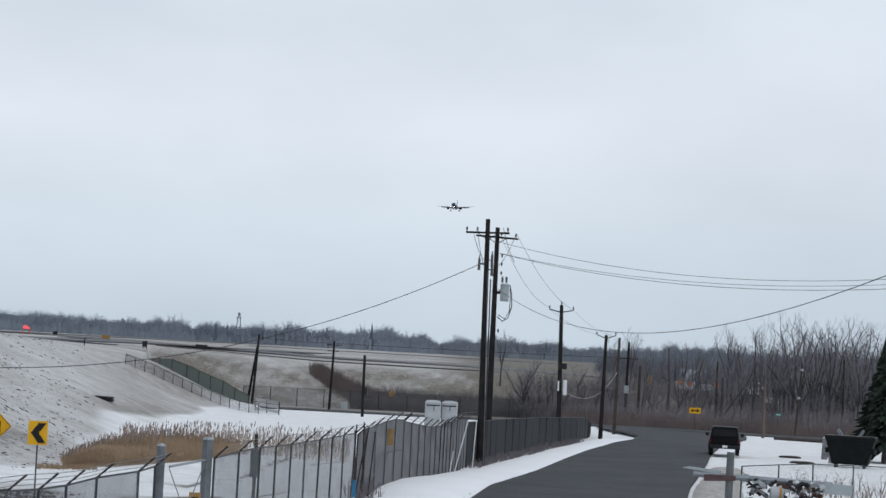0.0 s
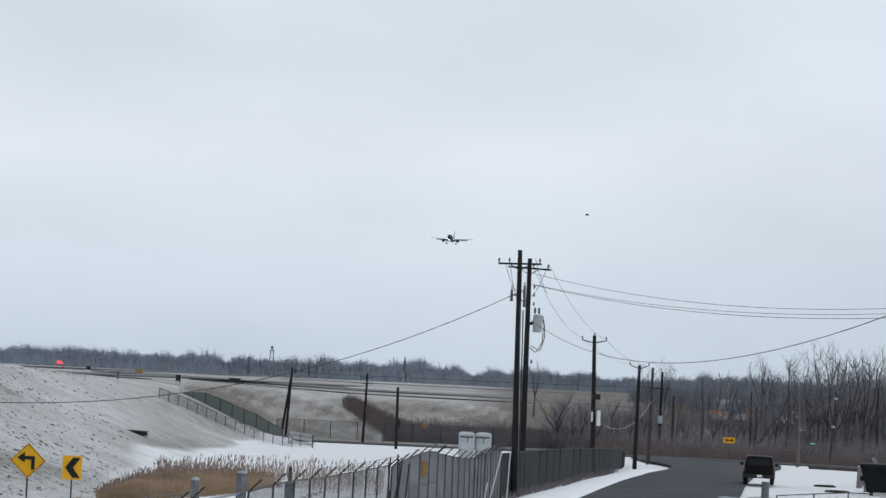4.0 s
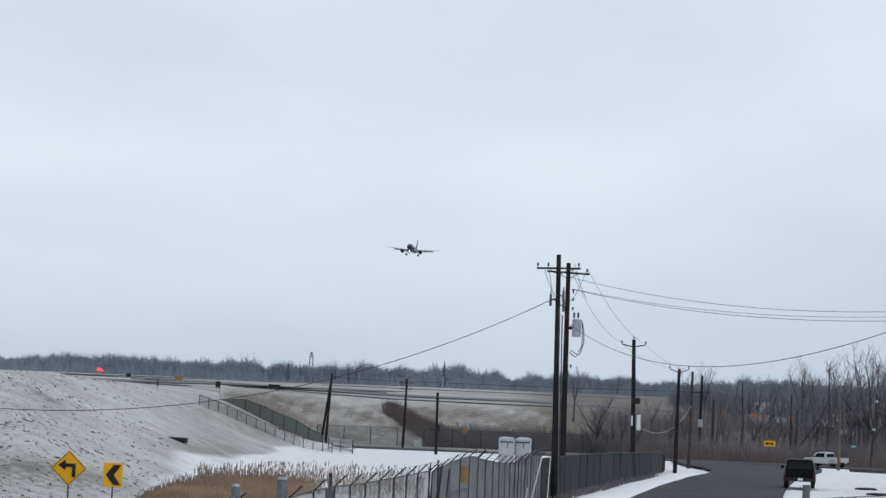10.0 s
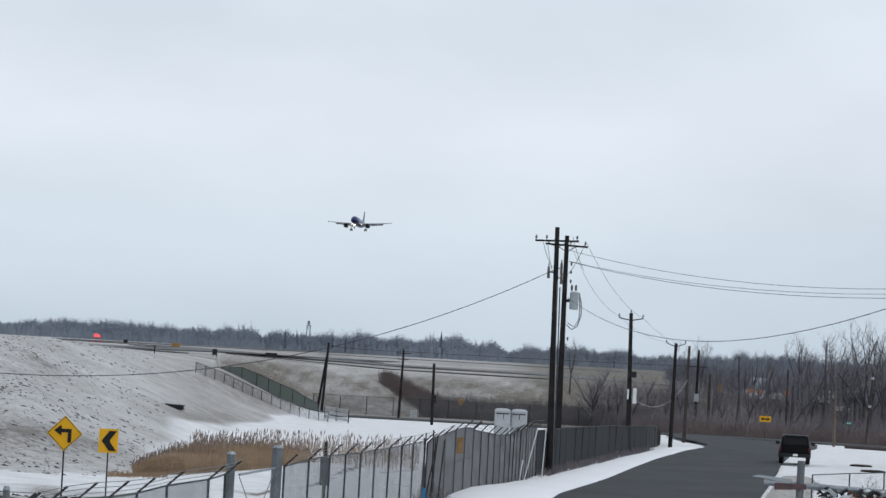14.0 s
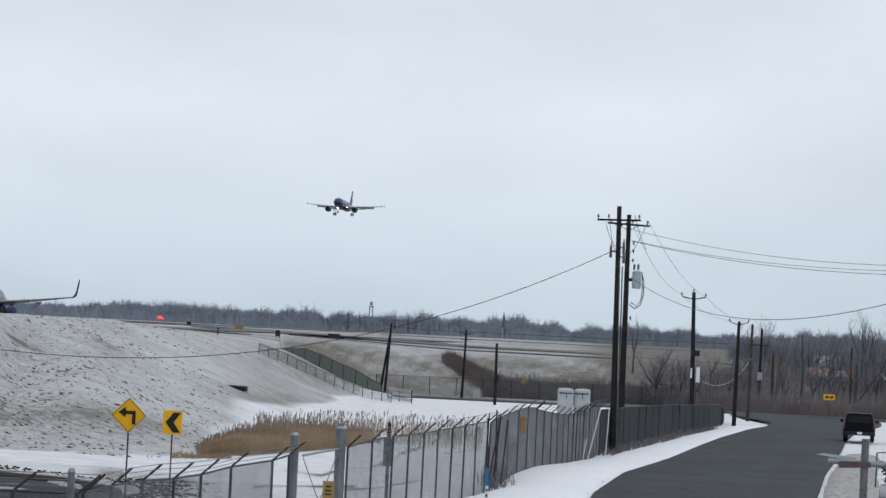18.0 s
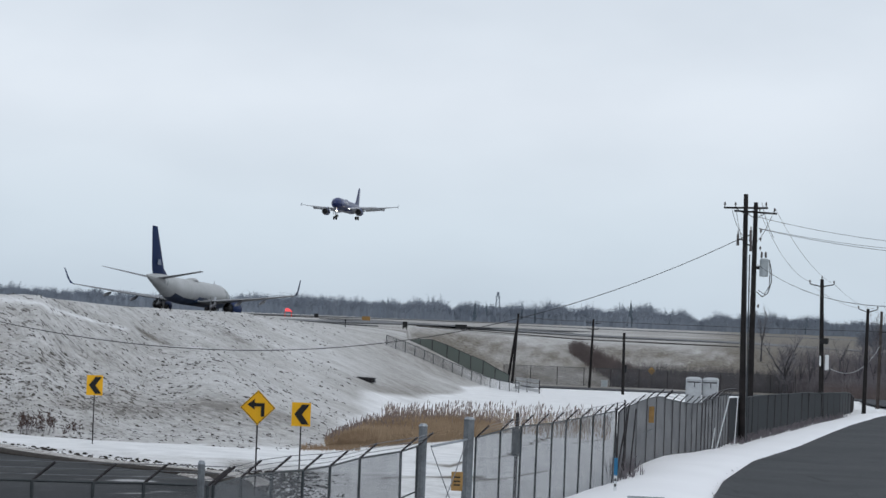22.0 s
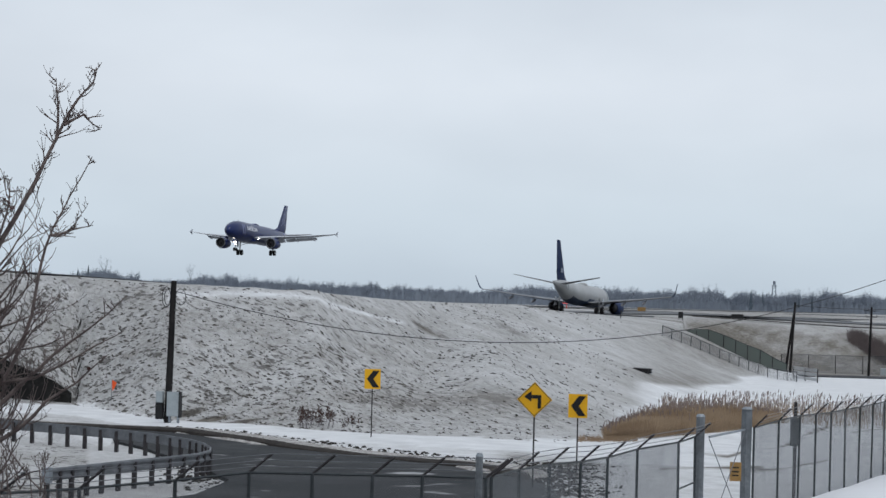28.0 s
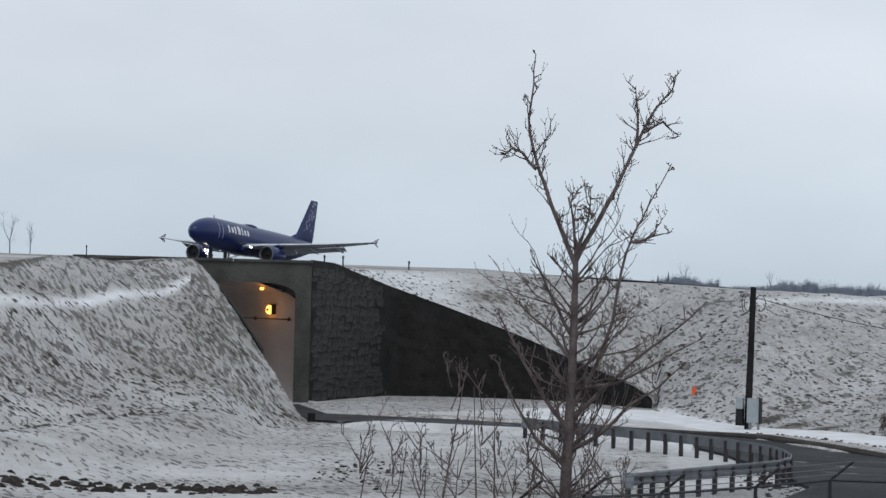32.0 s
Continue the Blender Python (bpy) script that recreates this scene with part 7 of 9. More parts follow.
def reeds():
    rng = random.Random(12)
    mb, pl = MB(), MB()
    for _ in range(17000):
        t = rng.random()
        az = -7.45 + 3.5 * t ** 1.15
        near = np.interp(az, [-7.5, -6.6, -4.6, -3.9], [111, 112, 122, 128])
        far = np.interp(az, [-7.5, -6.4, -4.6, -3.9], [114.5, 127, 136, 137])
        d = near + (far - near) * rng.random()
        x, y, z = polar(az, d, 0.0)
        z = gz(x, y)
        if z > 0.42:
            continue
        h = rng.uniform(0.62, 0.95) * np.interp(az, [-7.5, -7.1, -6.7, -5.0, -3.9], [0.22, 0.55, 0.80, 0.80, 0.5])
        lx, ly, w = rng.uniform(-0.2, 0.2), rng.uniform(-0.2, 0.2), rng.uniform(0.005, 0.011)
        mb.add([(x - w, y, z - 0.05), (x + w, y, z - 0.05), (x + lx + w * 0.4, y + ly, z + h), (x + lx - w * 0.4, y + ly, z + h)], [(0, 1, 2, 3)])
        b = rng.uniform(0.3, 0.7)
        a = rng.uniform(0, 6.28)
        mb.add([(x + lx * b, y + ly * b, z + h * b), (x + lx * b + 0.018, y + ly * b, z + h * b), (x + lx * b + 0.3 * math.cos(a), y + ly * b + 0.3 * math.sin(a), z + h * (b + 0.12))], [(0, 1, 2)])
        if rng.random() < 0.05 * (1.6 if d > (near + far) / 2 else 0.15):
            hh = h * rng.uniform(1.05, 1.4)
            mb.add([(x - 0.01, y, z), (x + 0.01, y, z), (x + lx, y + ly, z + hh)], [(0, 1, 2)])
            q = Vector((x + lx, y + ly, z + hh))
            pl.tube([q - Vector((0, 0, 0.09)), q, q + Vector((rng.uniform(-0.04, 0.06), 0, 0.09))], [0.006, 0.016, 0.004], 4, cap=False)
    for _ in range(1900):
        az, d = -6.3 + 4.6 * rng.random() ** 1.3, rng.uniform(128, 150)
        x, y, z = polar(az, d)
        if z > 0.35:
            continue
        h, lx, w = rng.uniform(0.35, 1.0) * np.interp(az, [-6.3, -5.7, -5.0], [0.45, 0.8, 1.0]), rng.uniform(-0.12, 0.12), rng.uniform(0.006, 0.012)
        mb.add([(x - w, y, z - 0.05), (x + w, y, z - 0.05), (x + lx, y, z + h)], [(0, 1, 2)])
        if rng.random() < 0.5:
            pl.tube([(x + lx, y, z + h - 0.14), (x + lx, y, z + h), (x + lx + 0.03, y, z + h + 0.1)], [0.006, 0.019, 0.005], 4, cap=False)
    # short broken stalks along the foot of the bank
    for _ in range(700):
        az = rng.uniform(-8.0, -6.8)
        x, y, z = polar(az, 110.3 + rng.gauss(0, 0.35) + 0.6 * (az + 7.4))
        h, lx = rng.uniform(0.08, 0.26), rng.uniform(-0.1, 0.1)
        mb.add([(x - 0.012, y, z - 0.03), (x + 0.012, y, z - 0.03), (x + lx, y, z + h)], [(0, 1, 2)])
    tagged(part("reed_bed", mb, "reed"), "dense bed of dry golden-brown reeds at the bank's foot", "reeds", kind="stuff")
    tagged(part("reed_plumes", pl, "plume"), "grey-brown seed plumes above the reed bed", "reeds", kind="stuff")


reeds()


def tufts():
    """Matted grass tussocks that stand dark through the snow of the near bank, combed down the slope."""
    rng = np.random.RandomState(5)
    n = 30000
    az = rng.uniform(-33, -5.0, n)
    c = np.array(BANK)
    toe, cd = np.interp(az, c[:, 0], c[:, 1]), np.interp(az, c[:, 0], c[:, 2])
    d = toe - 1 + (cd - toe + 1) * rng.rand(n)
    x, y = d * np.sin(np.radians(az)), d * np.cos(np.radians(az))
    thick = vnoise(x / 9, y / 9, 31) + 0.8 * vnoise(x / 3, y / 3, 32) + 0.5 * vnoise(x / 1.2, y / 1.2, 34) - 0.25 * vnoise(x / 20, y / 20, 33)
    up = np.clip((d - toe) / (cd - toe), 0, 1)
    # thickest on the middle of the slope between the tunnel and the far sign, thin towards the bank's end
    want = 0.34 * np.exp(-((up - np.interp(az, [-14, -11, -8], [0.36, 0.26, 0.2])) / np.interp(az, [-15, -12], [0.34, 0.24])) ** 2) * np.interp(az, [-33, -26, -20, -13, -10, -8, -5], [0.95, 1.0, 1.0, 0.95, 0.9, 0.9, 0.0]) - np.interp(az, [-7.4, -6.5], [0.0, 0.6])
    ok = (0.16 * thick + want > rng.uniform(-0.25, 1.0, n)) & ~((az > -25.6) & (az < -18.3) & (d < np.interp(az, WING_AZ, WING_D) + 2)) & ~((az > -28.1) & (az <= -25.2) & (d > np.interp(az, [-28.1, -25.4], [129, 111])))
    x, y, az, d = x[ok], y[ok], az[ok], d[ok]
    z = height(x, y) + relief(x, y)[0]
    mb = MB()
    ln = (0.12 + 0.42 * rng.rand(len(x)) ** 2.0) * np.where(az < -17, 1.15, 1.0)
    a = np.radians(az) + np.radians(146) + rng.uniform(-0.35, 0.35, len(x))
    x1, y1 = x + ln * np.sin(a), y + ln * np.cos(a)
    z1 = height(x1, y1) + relief(x1, y1)[0]
    for i in range(len(x)):
        w = ln[i] * rng.uniform(0.07, 0.16)
        cx, cy = math.cos(a[i]) * w, -math.sin(a[i]) * w
        t = rng.uniform(0.3, 0.6)
        mx, my, mz = x[i] + (x1[i] - x[i]) * t, y[i] + (y1[i] - y[i]) * t, z[i] + (z1[i] - z[i]) * t
        top = mz + 0.02 + ln[i] * rng.uniform(0.04, 0.10)
        mb.add([(x[i], y[i], z[i]), (mx - cx, my - cy, mz - 0.03), (x1[i], y1[i], z1[i] - 0.02), (mx + cx, my + cy, mz - 0.03), (mx, my, top)], [(0, 1, 4), (1, 2, 4), (2, 3, 4), (3, 0, 4)])
    tagged(part("grass_tufts", mb, "tuft"), "dark matted grass tussocks standing through the snow", "grass", kind="stuff")


tufts()


def crown_fan(mb, x, y, z, h, rad, count, w, rng, side):
    """A distant bare tree: a stem and a rounded crown of fine shoots that fork at their ends."""
    vs, fs = [], []

    def sliver(q, e, w0):
        du, dz = (e[0] - q[0]) * side[0] + (e[1] - q[1]) * side[1], e[2] - q[2]
        n = math.hypot(du, dz) + 1e-6
        ox, oy, oz = -dz / n * side[0] * w0, -dz / n * side[1] * w0, du / n * w0
        k = len(vs)
        vs.extend(((q[0] - ox, q[1] - oy, q[2] - oz), (q[0] + ox, q[1] + oy, q[2] + oz), e))
        fs.append((k, k + 1, k + 2))
    fork = z + h * rng.uniform(0.2, 0.34)
    sliver((x, y, z - 1), (x + rng.uniform(-0.3, 0.3), y, z + h * 0.85), w * 1.8)
    for k in range(count):
        a, el = rng.uniform(0, 6.283), math.asin(rng.uniform(-0.15, 1.0))
        s = rng.uniform(0.55, 1.0) ** 0.7
        e = (x + rad * math.cos(el) * math.cos(a) * s, y + rad * math.cos(el) * math.sin(a) * s, fork + (z + h - fork) * (0.25 + 0.75 * math.sin(el)) * s)
        t = rng.uniform(0.25, 0.6)
        q = (x + (e[0] - x) * t * 0.8, y + (e[1] - y) * t * 0.8, fork + (e[2] - fork) * t * 0.9)
        sliver(q, e, w * rng.uniform(0.6, 1.1))
        for j in range(2):
            t = rng.uniform(0.3, 0.8)
            m = (q[0] + (e[0] - q[0]) * t, q[1] + (e[1] - q[1]) * t, q[2] + (e[2] - q[2]) * t)
            r = h * 0.13
            sliver(m, (m[0] + rng.uniform(-r, r), m[1] + rng.uniform(-r, r), m[2] + rng.uniform(-0.2, 0.6) * r), w * 0.7)
    mb.add(vs, fs)


def far_woods():
    """The wooded skyline beyond the airfield, and the nearer hazy rank behind the roadside woods, their haze put into
    the colour.
    """
    rng = random.Random(77)
    mb, fir, mid = MB(), MB(), MB()

    def lump(az):
        return (vnoise(np.array([az * 0.9]), np.array([0.5]), 40)[0], vnoise(np.array([az * 4.0]), np.array([2.5]), 41)[0], vnoise(np.array([az * 1.7]), np.array([7.5]), 42)[0])
    for i in range(4600):
        az = rng.uniform(-40, 14)
        d = rng.uniform(1250, 1750)
        x, y, z = polar(az, d)
        n0, n1, n2 = lump(az)
        big = 1.00 + 0.008 * (az + 10) + 0.28 * (n0 - 0.1) + 0.26 * n1
        h = max(4.0, 11.2 * big * rng.uniform(0.66, 1.04))
        if rng.random() < 0.02:
            h *= 1.32
        side = (math.cos(math.radians(az)), -math.sin(math.radians(az)))
        if rng.random() < 0.03 + 0.40 * max(0.0, n2 - 0.25):
            h *= rng.uniform(0.72, 0.98)
            for k in range(5):
                w, z0 = h * 0.17 * (1 - k / 6.0), z + h * (0.06 + 0.165 * k)
                pts = [(x + w * math.cos(a) * rng.uniform(0.7, 1.1), y + w * math.sin(a), z0 + rng.uniform(-0.4, 0.4)) for a in [j * 1.257 for j in range(5)]]
                fir.add(pts + [(x, y, z0 + h * 0.28)], [(j, (j + 1) % 5, 5) for j in range(5)])
            continue
        crown_fan(mb, x, y, z, h, h * rng.uniform(0.32, 0.55), 40, 0.10, rng, side)
    # low thicket that closes the gaps below the crowns
    for i in range(15000):
        az, d = rng.uniform(-40, 14), rng.uniform(1240, 1700)
        x, y, z = polar(az, d)
        h, w = rng.uniform(2.0, 6.2), rng.uniform(0.3, 0.95)
        mb.add([(x - w, y, z - 1), (x + w, y, z - 1), (x + w * 0.8, y, z + h * rng.uniform(0.4, 0.8)), (x + w * rng.uniform(-0.5, 0.5), y, z + h), (x - w * 0.8, y, z + h * rng.uniform(0.4, 0.8))], [(0, 1, 2, 3, 4)])
    # the rank behind the roadside woods
    for i in range(800):
        az, d = 3.3 + 9.7 * rng.random(), rng.uniform(468, 620)
        x, y, z = polar(az, d)
        h = 7.0 * rng.uniform(0.6, 1.15) * (0.85 + 0.25 * smooth(4.0, 8.0, az))
        crown_fan(mid, x, y, z, h, h * rng.uniform(0.30, 0.48), 34, 0.045, rng, (math.cos(math.radians(az)), -math.sin(math.radians(az))))
    tagged(part("far_woods", mb, "far_haze"), "hazy grey line of leafless woods on the skyline", "woods", kind="stuff")
    tagged(part("far_firs", fir, "hazed_fir"), "dark conifers scattered along the skyline", "woods", kind="stuff")
    tagged(part("woods_behind", mid, "mid_haze"), "bluish grey leafless woods behind the roadside trees", "woods", kind="stuff")


far_woods()


def evergreen():
    ob = thing("fir_tree", pose(*polar(9.15, 172)), "tall dark green fir tree beside the yard", "tree")
    rng = random.Random(3)
    part("trunk", MB().tube([(0, 0, -0.2), (0, 0, 8.0)], [0.2, 0.03], 7), "bark", ob)
    mb = MB()
    for k in range(1500):
        t = rng.random() ** 0.75
        z = 0.5 + 7.4 * t
        r = (2.5 * (1 - t) + 0.12) * rng.uniform(0.55, 1.08)
        a = rng.uniform(0, 6.283)
        q = Vector((math.cos(a) * r * 0.35, math.sin(a) * r * 0.35, z + 0.25))
        e = Vector((math.cos(a) * r, math.sin(a) * r, z - 0.18 * r + rng.uniform(-0.15, 0.15)))
        s = Vector((-math.sin(a), math.cos(a), 0)) * rng.uniform(0.10, 0.28)
        mb.add([q, q.lerp(e, 0.6) + s, e, q.lerp(e, 0.6) - s, q.lerp(e, 0.6) + Vector((0, 0, -0.22))], [(0, 1, 2), (0, 2, 3), (0, 4, 2)])
    part("crown", mb, "fir", ob)


evergreen()

# the young tree close by: limbs as offsets across and height
TREE_R, TREE_N = Vector((0.9393, 0.3431, 0)), Vector((-0.3431, 0.9393, 0))
BOUGHS = {
    "left": [(0.06, 5.87), (-0.18, 6.43), (-0.40, 6.99), (-0.57, 7.47), (-0.66, 7.96), (-0.60, 8.44), (-0.58, 8.87)],
    "left_tip": [(-0.54, 7.23), (-0.74, 7.47), (-0.90, 7.53), (-1.06, 7.34)],
    "right": [(0.05, 5.91), (0.34, 6.45), (0.61, 6.98), (0.88, 7.59), (1.14, 8.12), (1.38, 8.41), (1.42, 8.63)],
    "right_tip": [(0.99, 7.79), (1.27, 7.96), (1.51, 7.76)], "right_up": [(0.88, 7.57), (0.89, 8.07), (0.85, 8.44)],
    "second": [(0.03, 3.77), (0.35, 4.35), (0.61, 5.08), (0.72, 5.81), (0.88, 6.34), (1.10, 6.79), (1.40, 7.36)], "second_tip": [(0.85, 6.22), (1.11, 6.30), (1.39, 6.37)],
    "low_a": [(0.03, 3.65), (0.48, 4.11), (0.91, 4.52), (1.34, 4.86), (1.93, 5.40)], "low_b": [(0.01, 3.21), (0.45, 3.46), (0.85, 3.88), (1.24, 4.13), (1.67, 4.54)], "low_c": [(0.05, 4.10), (0.68, 4.20), (1.15, 4.45), (1.87, 4.87)],
    "west_a": [(0.02, 3.53), (-0.37, 4.01), (-0.66, 4.48), (-0.83, 4.80), (-1.04, 5.16)], "west_b": [(0.04, 4.50), (-0.27, 4.90), (-0.56, 5.13), (-0.93, 5.52)], "west_c": [(0.05, 4.82), (-0.20, 5.30), (-0.41, 5.70), (-0.56, 5.98)],
    "west_d": [(0.01, 2.97), (-0.43, 3.36), (-0.72, 3.83), (-1.02, 4.47)], "mid_a": [(0.06, 5.87), (0.02, 6.44), (-0.03, 6.76), (0.12, 7.01)], "mid_b": [(0.05, 5.99), (0.22, 6.52), (0.25, 6.93)],
}
THICK = {"left": 0.060, "right": 0.066, "second": 0.055, "low_a": 0.036, "low_b": 0.034, "low_c": 0.03, "west_a": 0.034, "west_b": 0.028, "west_d": 0.034, "west_c": 0.028}


def near_tree():
    rng = random.Random(9)
    c = TREE_N * 40.0
    ob = thing("young_tree", pose(c.x, c.y, gz(c.x, c.y)), "young leafless grey-barked tree with a few dead leaves", "tree")
    P = lambda u, z, d=0.0: TREE_R * u + TREE_N * d + Vector((0, 0, z))
    part("trunk", MB().tube([P(-0.06, -0.3), P(-0.03, 1.2), P(-0.01, 2.55), P(0.02, 3.45), P(0.05, 4.34), P(0.06, 5.15), P(0.06, 5.95)], [0.125, 0.10, 0.085, 0.074, 0.063, 0.052, 0.04], 10), "near_bark", ob, smooth=True)
    leaves = []
    for name, line in BOUGHS.items():
        r0 = THICK.get(name, 0.024) * (0.62 if name in ("left", "right", "second") else 1.08)
        drift = rng.uniform(-0.5, 0.5)
        pts = [P(u, z, drift * i / len(line)) for i, (u, z) in enumerate(line)]
        fine = []
        for a, b in zip(pts[:-1], pts[1:]):
            fine += [a, a.lerp(b, 0.5) + Vector((rng.uniform(-0.02, 0.02), rng.uniform(-0.02, 0.02), rng.uniform(-0.02, 0.02)))]
        fine.append(pts[-1])
        n = len(fine)
        mb = MB().tube(fine, [r0 * (1 - 0.82 * i / (n - 1)) for i in range(n)], 7)
        tw = MB()
        for i in range(1, n):
            for k in range((2 if name.startswith("mid") else 3) if i < n * 0.5 else 2):
                d = (fine[i] - fine[i - 1]).normalized()
                side = (TREE_R * rng.uniform(-1, 1) + TREE_N * rng.uniform(-0.8, 0.8) + Vector((0, 0, rng.uniform(-0.3, 0.8))))
                q = fine[i - 1].lerp(fine[i], rng.random())
                twig(tw, q, d * 0.45 + side, rng.uniform(0.10, 0.36) * (1.3 if i < n * 0.5 else 0.75 if i < n * 0.85 else 0.4), max(0.0118, r0 * 0.28), rng, rng.choice((1, 1, 2)), 0.36, 4, 0.15, 0.010)
            if rng.random() < 0.16:
                leaves.append(fine[i])
        limb = part("branch", mb, "near_bark", ob, smooth=True)
        tagged(part("twig_spray", tw, "near_bark", limb), kind="stuff")
    # fine shoots from the trunk itself
    tw = MB()
    for k in range(60):
        z = rng.uniform(2.3, 5.7)
        twig(tw, P(0.02 + 0.012 * (z - 2.5), z), TREE_R * rng.choice((-1, 1)) * rng.uniform(0.5, 1.2) + TREE_N * rng.uniform(-0.7, 0.7) + Vector((0, 0, rng.uniform(0.3, 1.0))), rng.uniform(0.3, 1.2), 0.019, rng, 2, 0.38, 4, 0.15, 0.010)
    tagged(part("twig_spray", tw, "near_bark", ob), kind="stuff")
    for q in leaves + [P(0.16 + 0.11 * math.cos(k * 2.4), 6.62 + 0.09 * math.sin(k * 1.9), 0.05 * math.sin(k)) for k in range(12)]:
        mb = MB()
        for k in range(4):
            a, b = rng.uniform(0, 6.28), rng.uniform(-0.6, 0.6)
            e = Vector((math.cos(a), math.sin(a), b)) * rng.uniform(0.05, 0.10)
            s = Vector((-math.sin(a), math.cos(a), 0.3)) * 0.03
            mb.add([q, q + e * 0.5 + s, q + e, q + e * 0.5 - s], [(0, 1, 2, 3)])
        part("dead_leaf", mb, "dry_leaf", ob, "dark red dead leaf")
    # saplings about its foot
    for u, z, h in ((-1.67, 2.4, 2.05), (-1.22, 2.3, 1.8), (-0.97, 2.3, 1.7), (-2.45, 2.4, 0.9), (-3.0, 2.5, 0.75), (-2.1, 2.4, 0.8), (-0.55, 2.2, 1.3), (0.5, 2.2, 1.0), (-1.5, 1.9, 1.2), (0.25, 1.8, 1.2), (0.8, 1.9, 1.0), (-0.75, 1.8, 1.3)):
        b = c + TREE_R * u + TREE_N * rng.uniform(-1, 1)
        sp = thing("sapling", pose(b.x, b.y, gz(b.x, b.y)), "thin leafless sapling among the scrub", "sapling", "saplings")
        mb = MB()
        H = z + h
        mb.tube([(0, 0, -0.1), (rng.uniform(-0.15, 0.15), 0, H * 0.5), (rng.uniform(-0.3, 0.3), 0, H)], [0.022, 0.016, 0.005], 6)
        part("stem", mb, "near_bark", sp)
        tw = MB()
        for k in range(7):
            zz = z + h * (0.05 + 0.9 * rng.random())
            twig(tw, (0, 0, zz), (rng.uniform(-1, 1), rng.uniform(-0.6, 0.6), rng.uniform(0.4, 1.3)), rng.uniform(0.2, 0.55), 0.0125, rng, 2, 0.30, 4, 0.15, 0.012)
        tagged(part("twig_spray", tw, "near_bark", sp), kind="stuff")


near_tree()


def crest_trees():
    """Small bare trees that stand up behind the bank's crest, in the hazed colour of the far woods."""
    for az, d, sc, k in ((-31.5, 320, 0.62, 1), (-31.1, 330, 0.5, 3), (-17.75, 420, 0.5, 1), (-16.0, 520, 0.6, 4)):
        ob = thing("bare_tree", pose(*polar(az, d)) @ Matrix.Scale(sc, 4), "small leafless tree beyond the airfield bank", "tree", "trees beyond the bank")
        t, c = bare_tree_meshes(50 + k, 9.0, 0.8, 0.12, 14)
        part("trunk", t, "far_haze", ob)
        part("crown", c, "far_haze", ob)


crest_trees()


def soil_clods():
    """Churned dark clods at the edge of the snow below the bank."""
    rng = random.Random(44)
    mb = MB()
    edge = ((-21, 113), (-18, 110), (-16, 105.5), (-13.8, 98), (-11.4, 92.5), (-10, 88.5), (-8.8, 83))
    lane = ((50, -1.4), (66, 0.1), (82, 0.5), (95, 1.1), (106, 1.9), (115, 2.8), (127, 4.65), (148, 7.4), (166, 10.0), (180, 12.0))
    for k in range(4820):
        if k >= 4600:
            y = 50 + 130 * rng.random() ** 0.8
            x = float(np.interp(y, [e[0] for e in lane], [e[1] for e in lane])) - abs(rng.gauss(0, 0.25)) + 0.05
            az, d = math.degrees(math.atan2(x, y)), math.hypot(x, y)
        elif 230 <= k < 2700:
            az = rng.uniform(-20.5, -8.6)
            d = float(np.interp(az, [e[0] for e in edge], [e[1] for e in edge])) + 0.4 + 7.0 * rng.random() ** 1.7 * smooth(-21, -16, az)
        elif 3900 <= k:
            az, d = -15.2 + rng.gauss(0, 0.5), 85 + rng.gauss(0, 3.5)
        elif k >= 2700:
            az, d = -8.4 + rng.gauss(0, 0.5), rng.uniform(77, 94)
        elif k < 150:
            az, d = rng.uniform(-31.6, -26.0), 74.3 + rng.gauss(0, 0.9)
        else:
            az, d = -24.3 + rng.gauss(0, 0.5), 83 + rng.gauss(0, 2.6)
        x, y, z = polar(az, d)
        s = rng.uniform(0.05, 0.24) if k < 150 else rng.uniform(0.03, 0.11) if k < 230 else 0.03 + 0.10 * rng.random() ** 2.5
        if k >= 4600:
            z, s = z + 0.08, 0.012 + 0.03 * rng.random() ** 2
        a0 = rng.uniform(0, 6.28)
        base = [(x + s * rng.uniform(0.8, 1.4) * math.cos(a0 + j * 1.05), y + s * rng.uniform(0.7, 1.2) * math.sin(a0 + j * 1.05), z - 0.03) for j in range(6)]
        top = [(x + s * 0.55 * math.cos(a0 + j * 2.1), y + s * 0.5 * math.sin(a0 + j * 2.1), z + s * rng.uniform(0.25, 0.6)) for j in range(3)]
        mb.add(base + top, [(0, 1, 6), (1, 7, 6), (1, 2, 7), (2, 3, 7), (3, 8, 7), (3, 4, 8), (4, 5, 8), (5, 6, 8), (5, 0, 6), (6, 7, 8)])
    tagged(part("soil_clods", mb, "soil"), "dark churned clods of earth in the snow", "earth", kind="stuff")


soil_clods()


# ---- signs ----
def sign_post(name, m, label, h, bar=0.045):
    ob = thing(name, m, label, "road sign", "road signs")
    part("post", MB().box((0, 0.03, h / 2 - 0.15), (bar, 0.03, h + 0.3)), "dark_post", ob)
    return ob


def chevron_sign(x, y, top, rz, label):
    g = gz(x, y)
    ob = sign_post("chevron_sign", pose(x, y, g, 0, 0, rz), label, top - g)
    c = top - g - 0.38
    part("panel", MB().box((0, 0, c), (0.61, 0.012, 0.76)), "yellow", ob, "yellow sheet panel")
    # a chevron that points left
    w, h = 0.26, 0.36
    part("chevron", MB().slab([(-0.22, 0), (0.02, h * 0.88), (0.26, h * 0.88), (0.03, 0), (0.26, -h * 0.88), (0.02, -h * 0.88)], 0.008, pose(0, -0.014, c)), "black", ob, "black chevron")


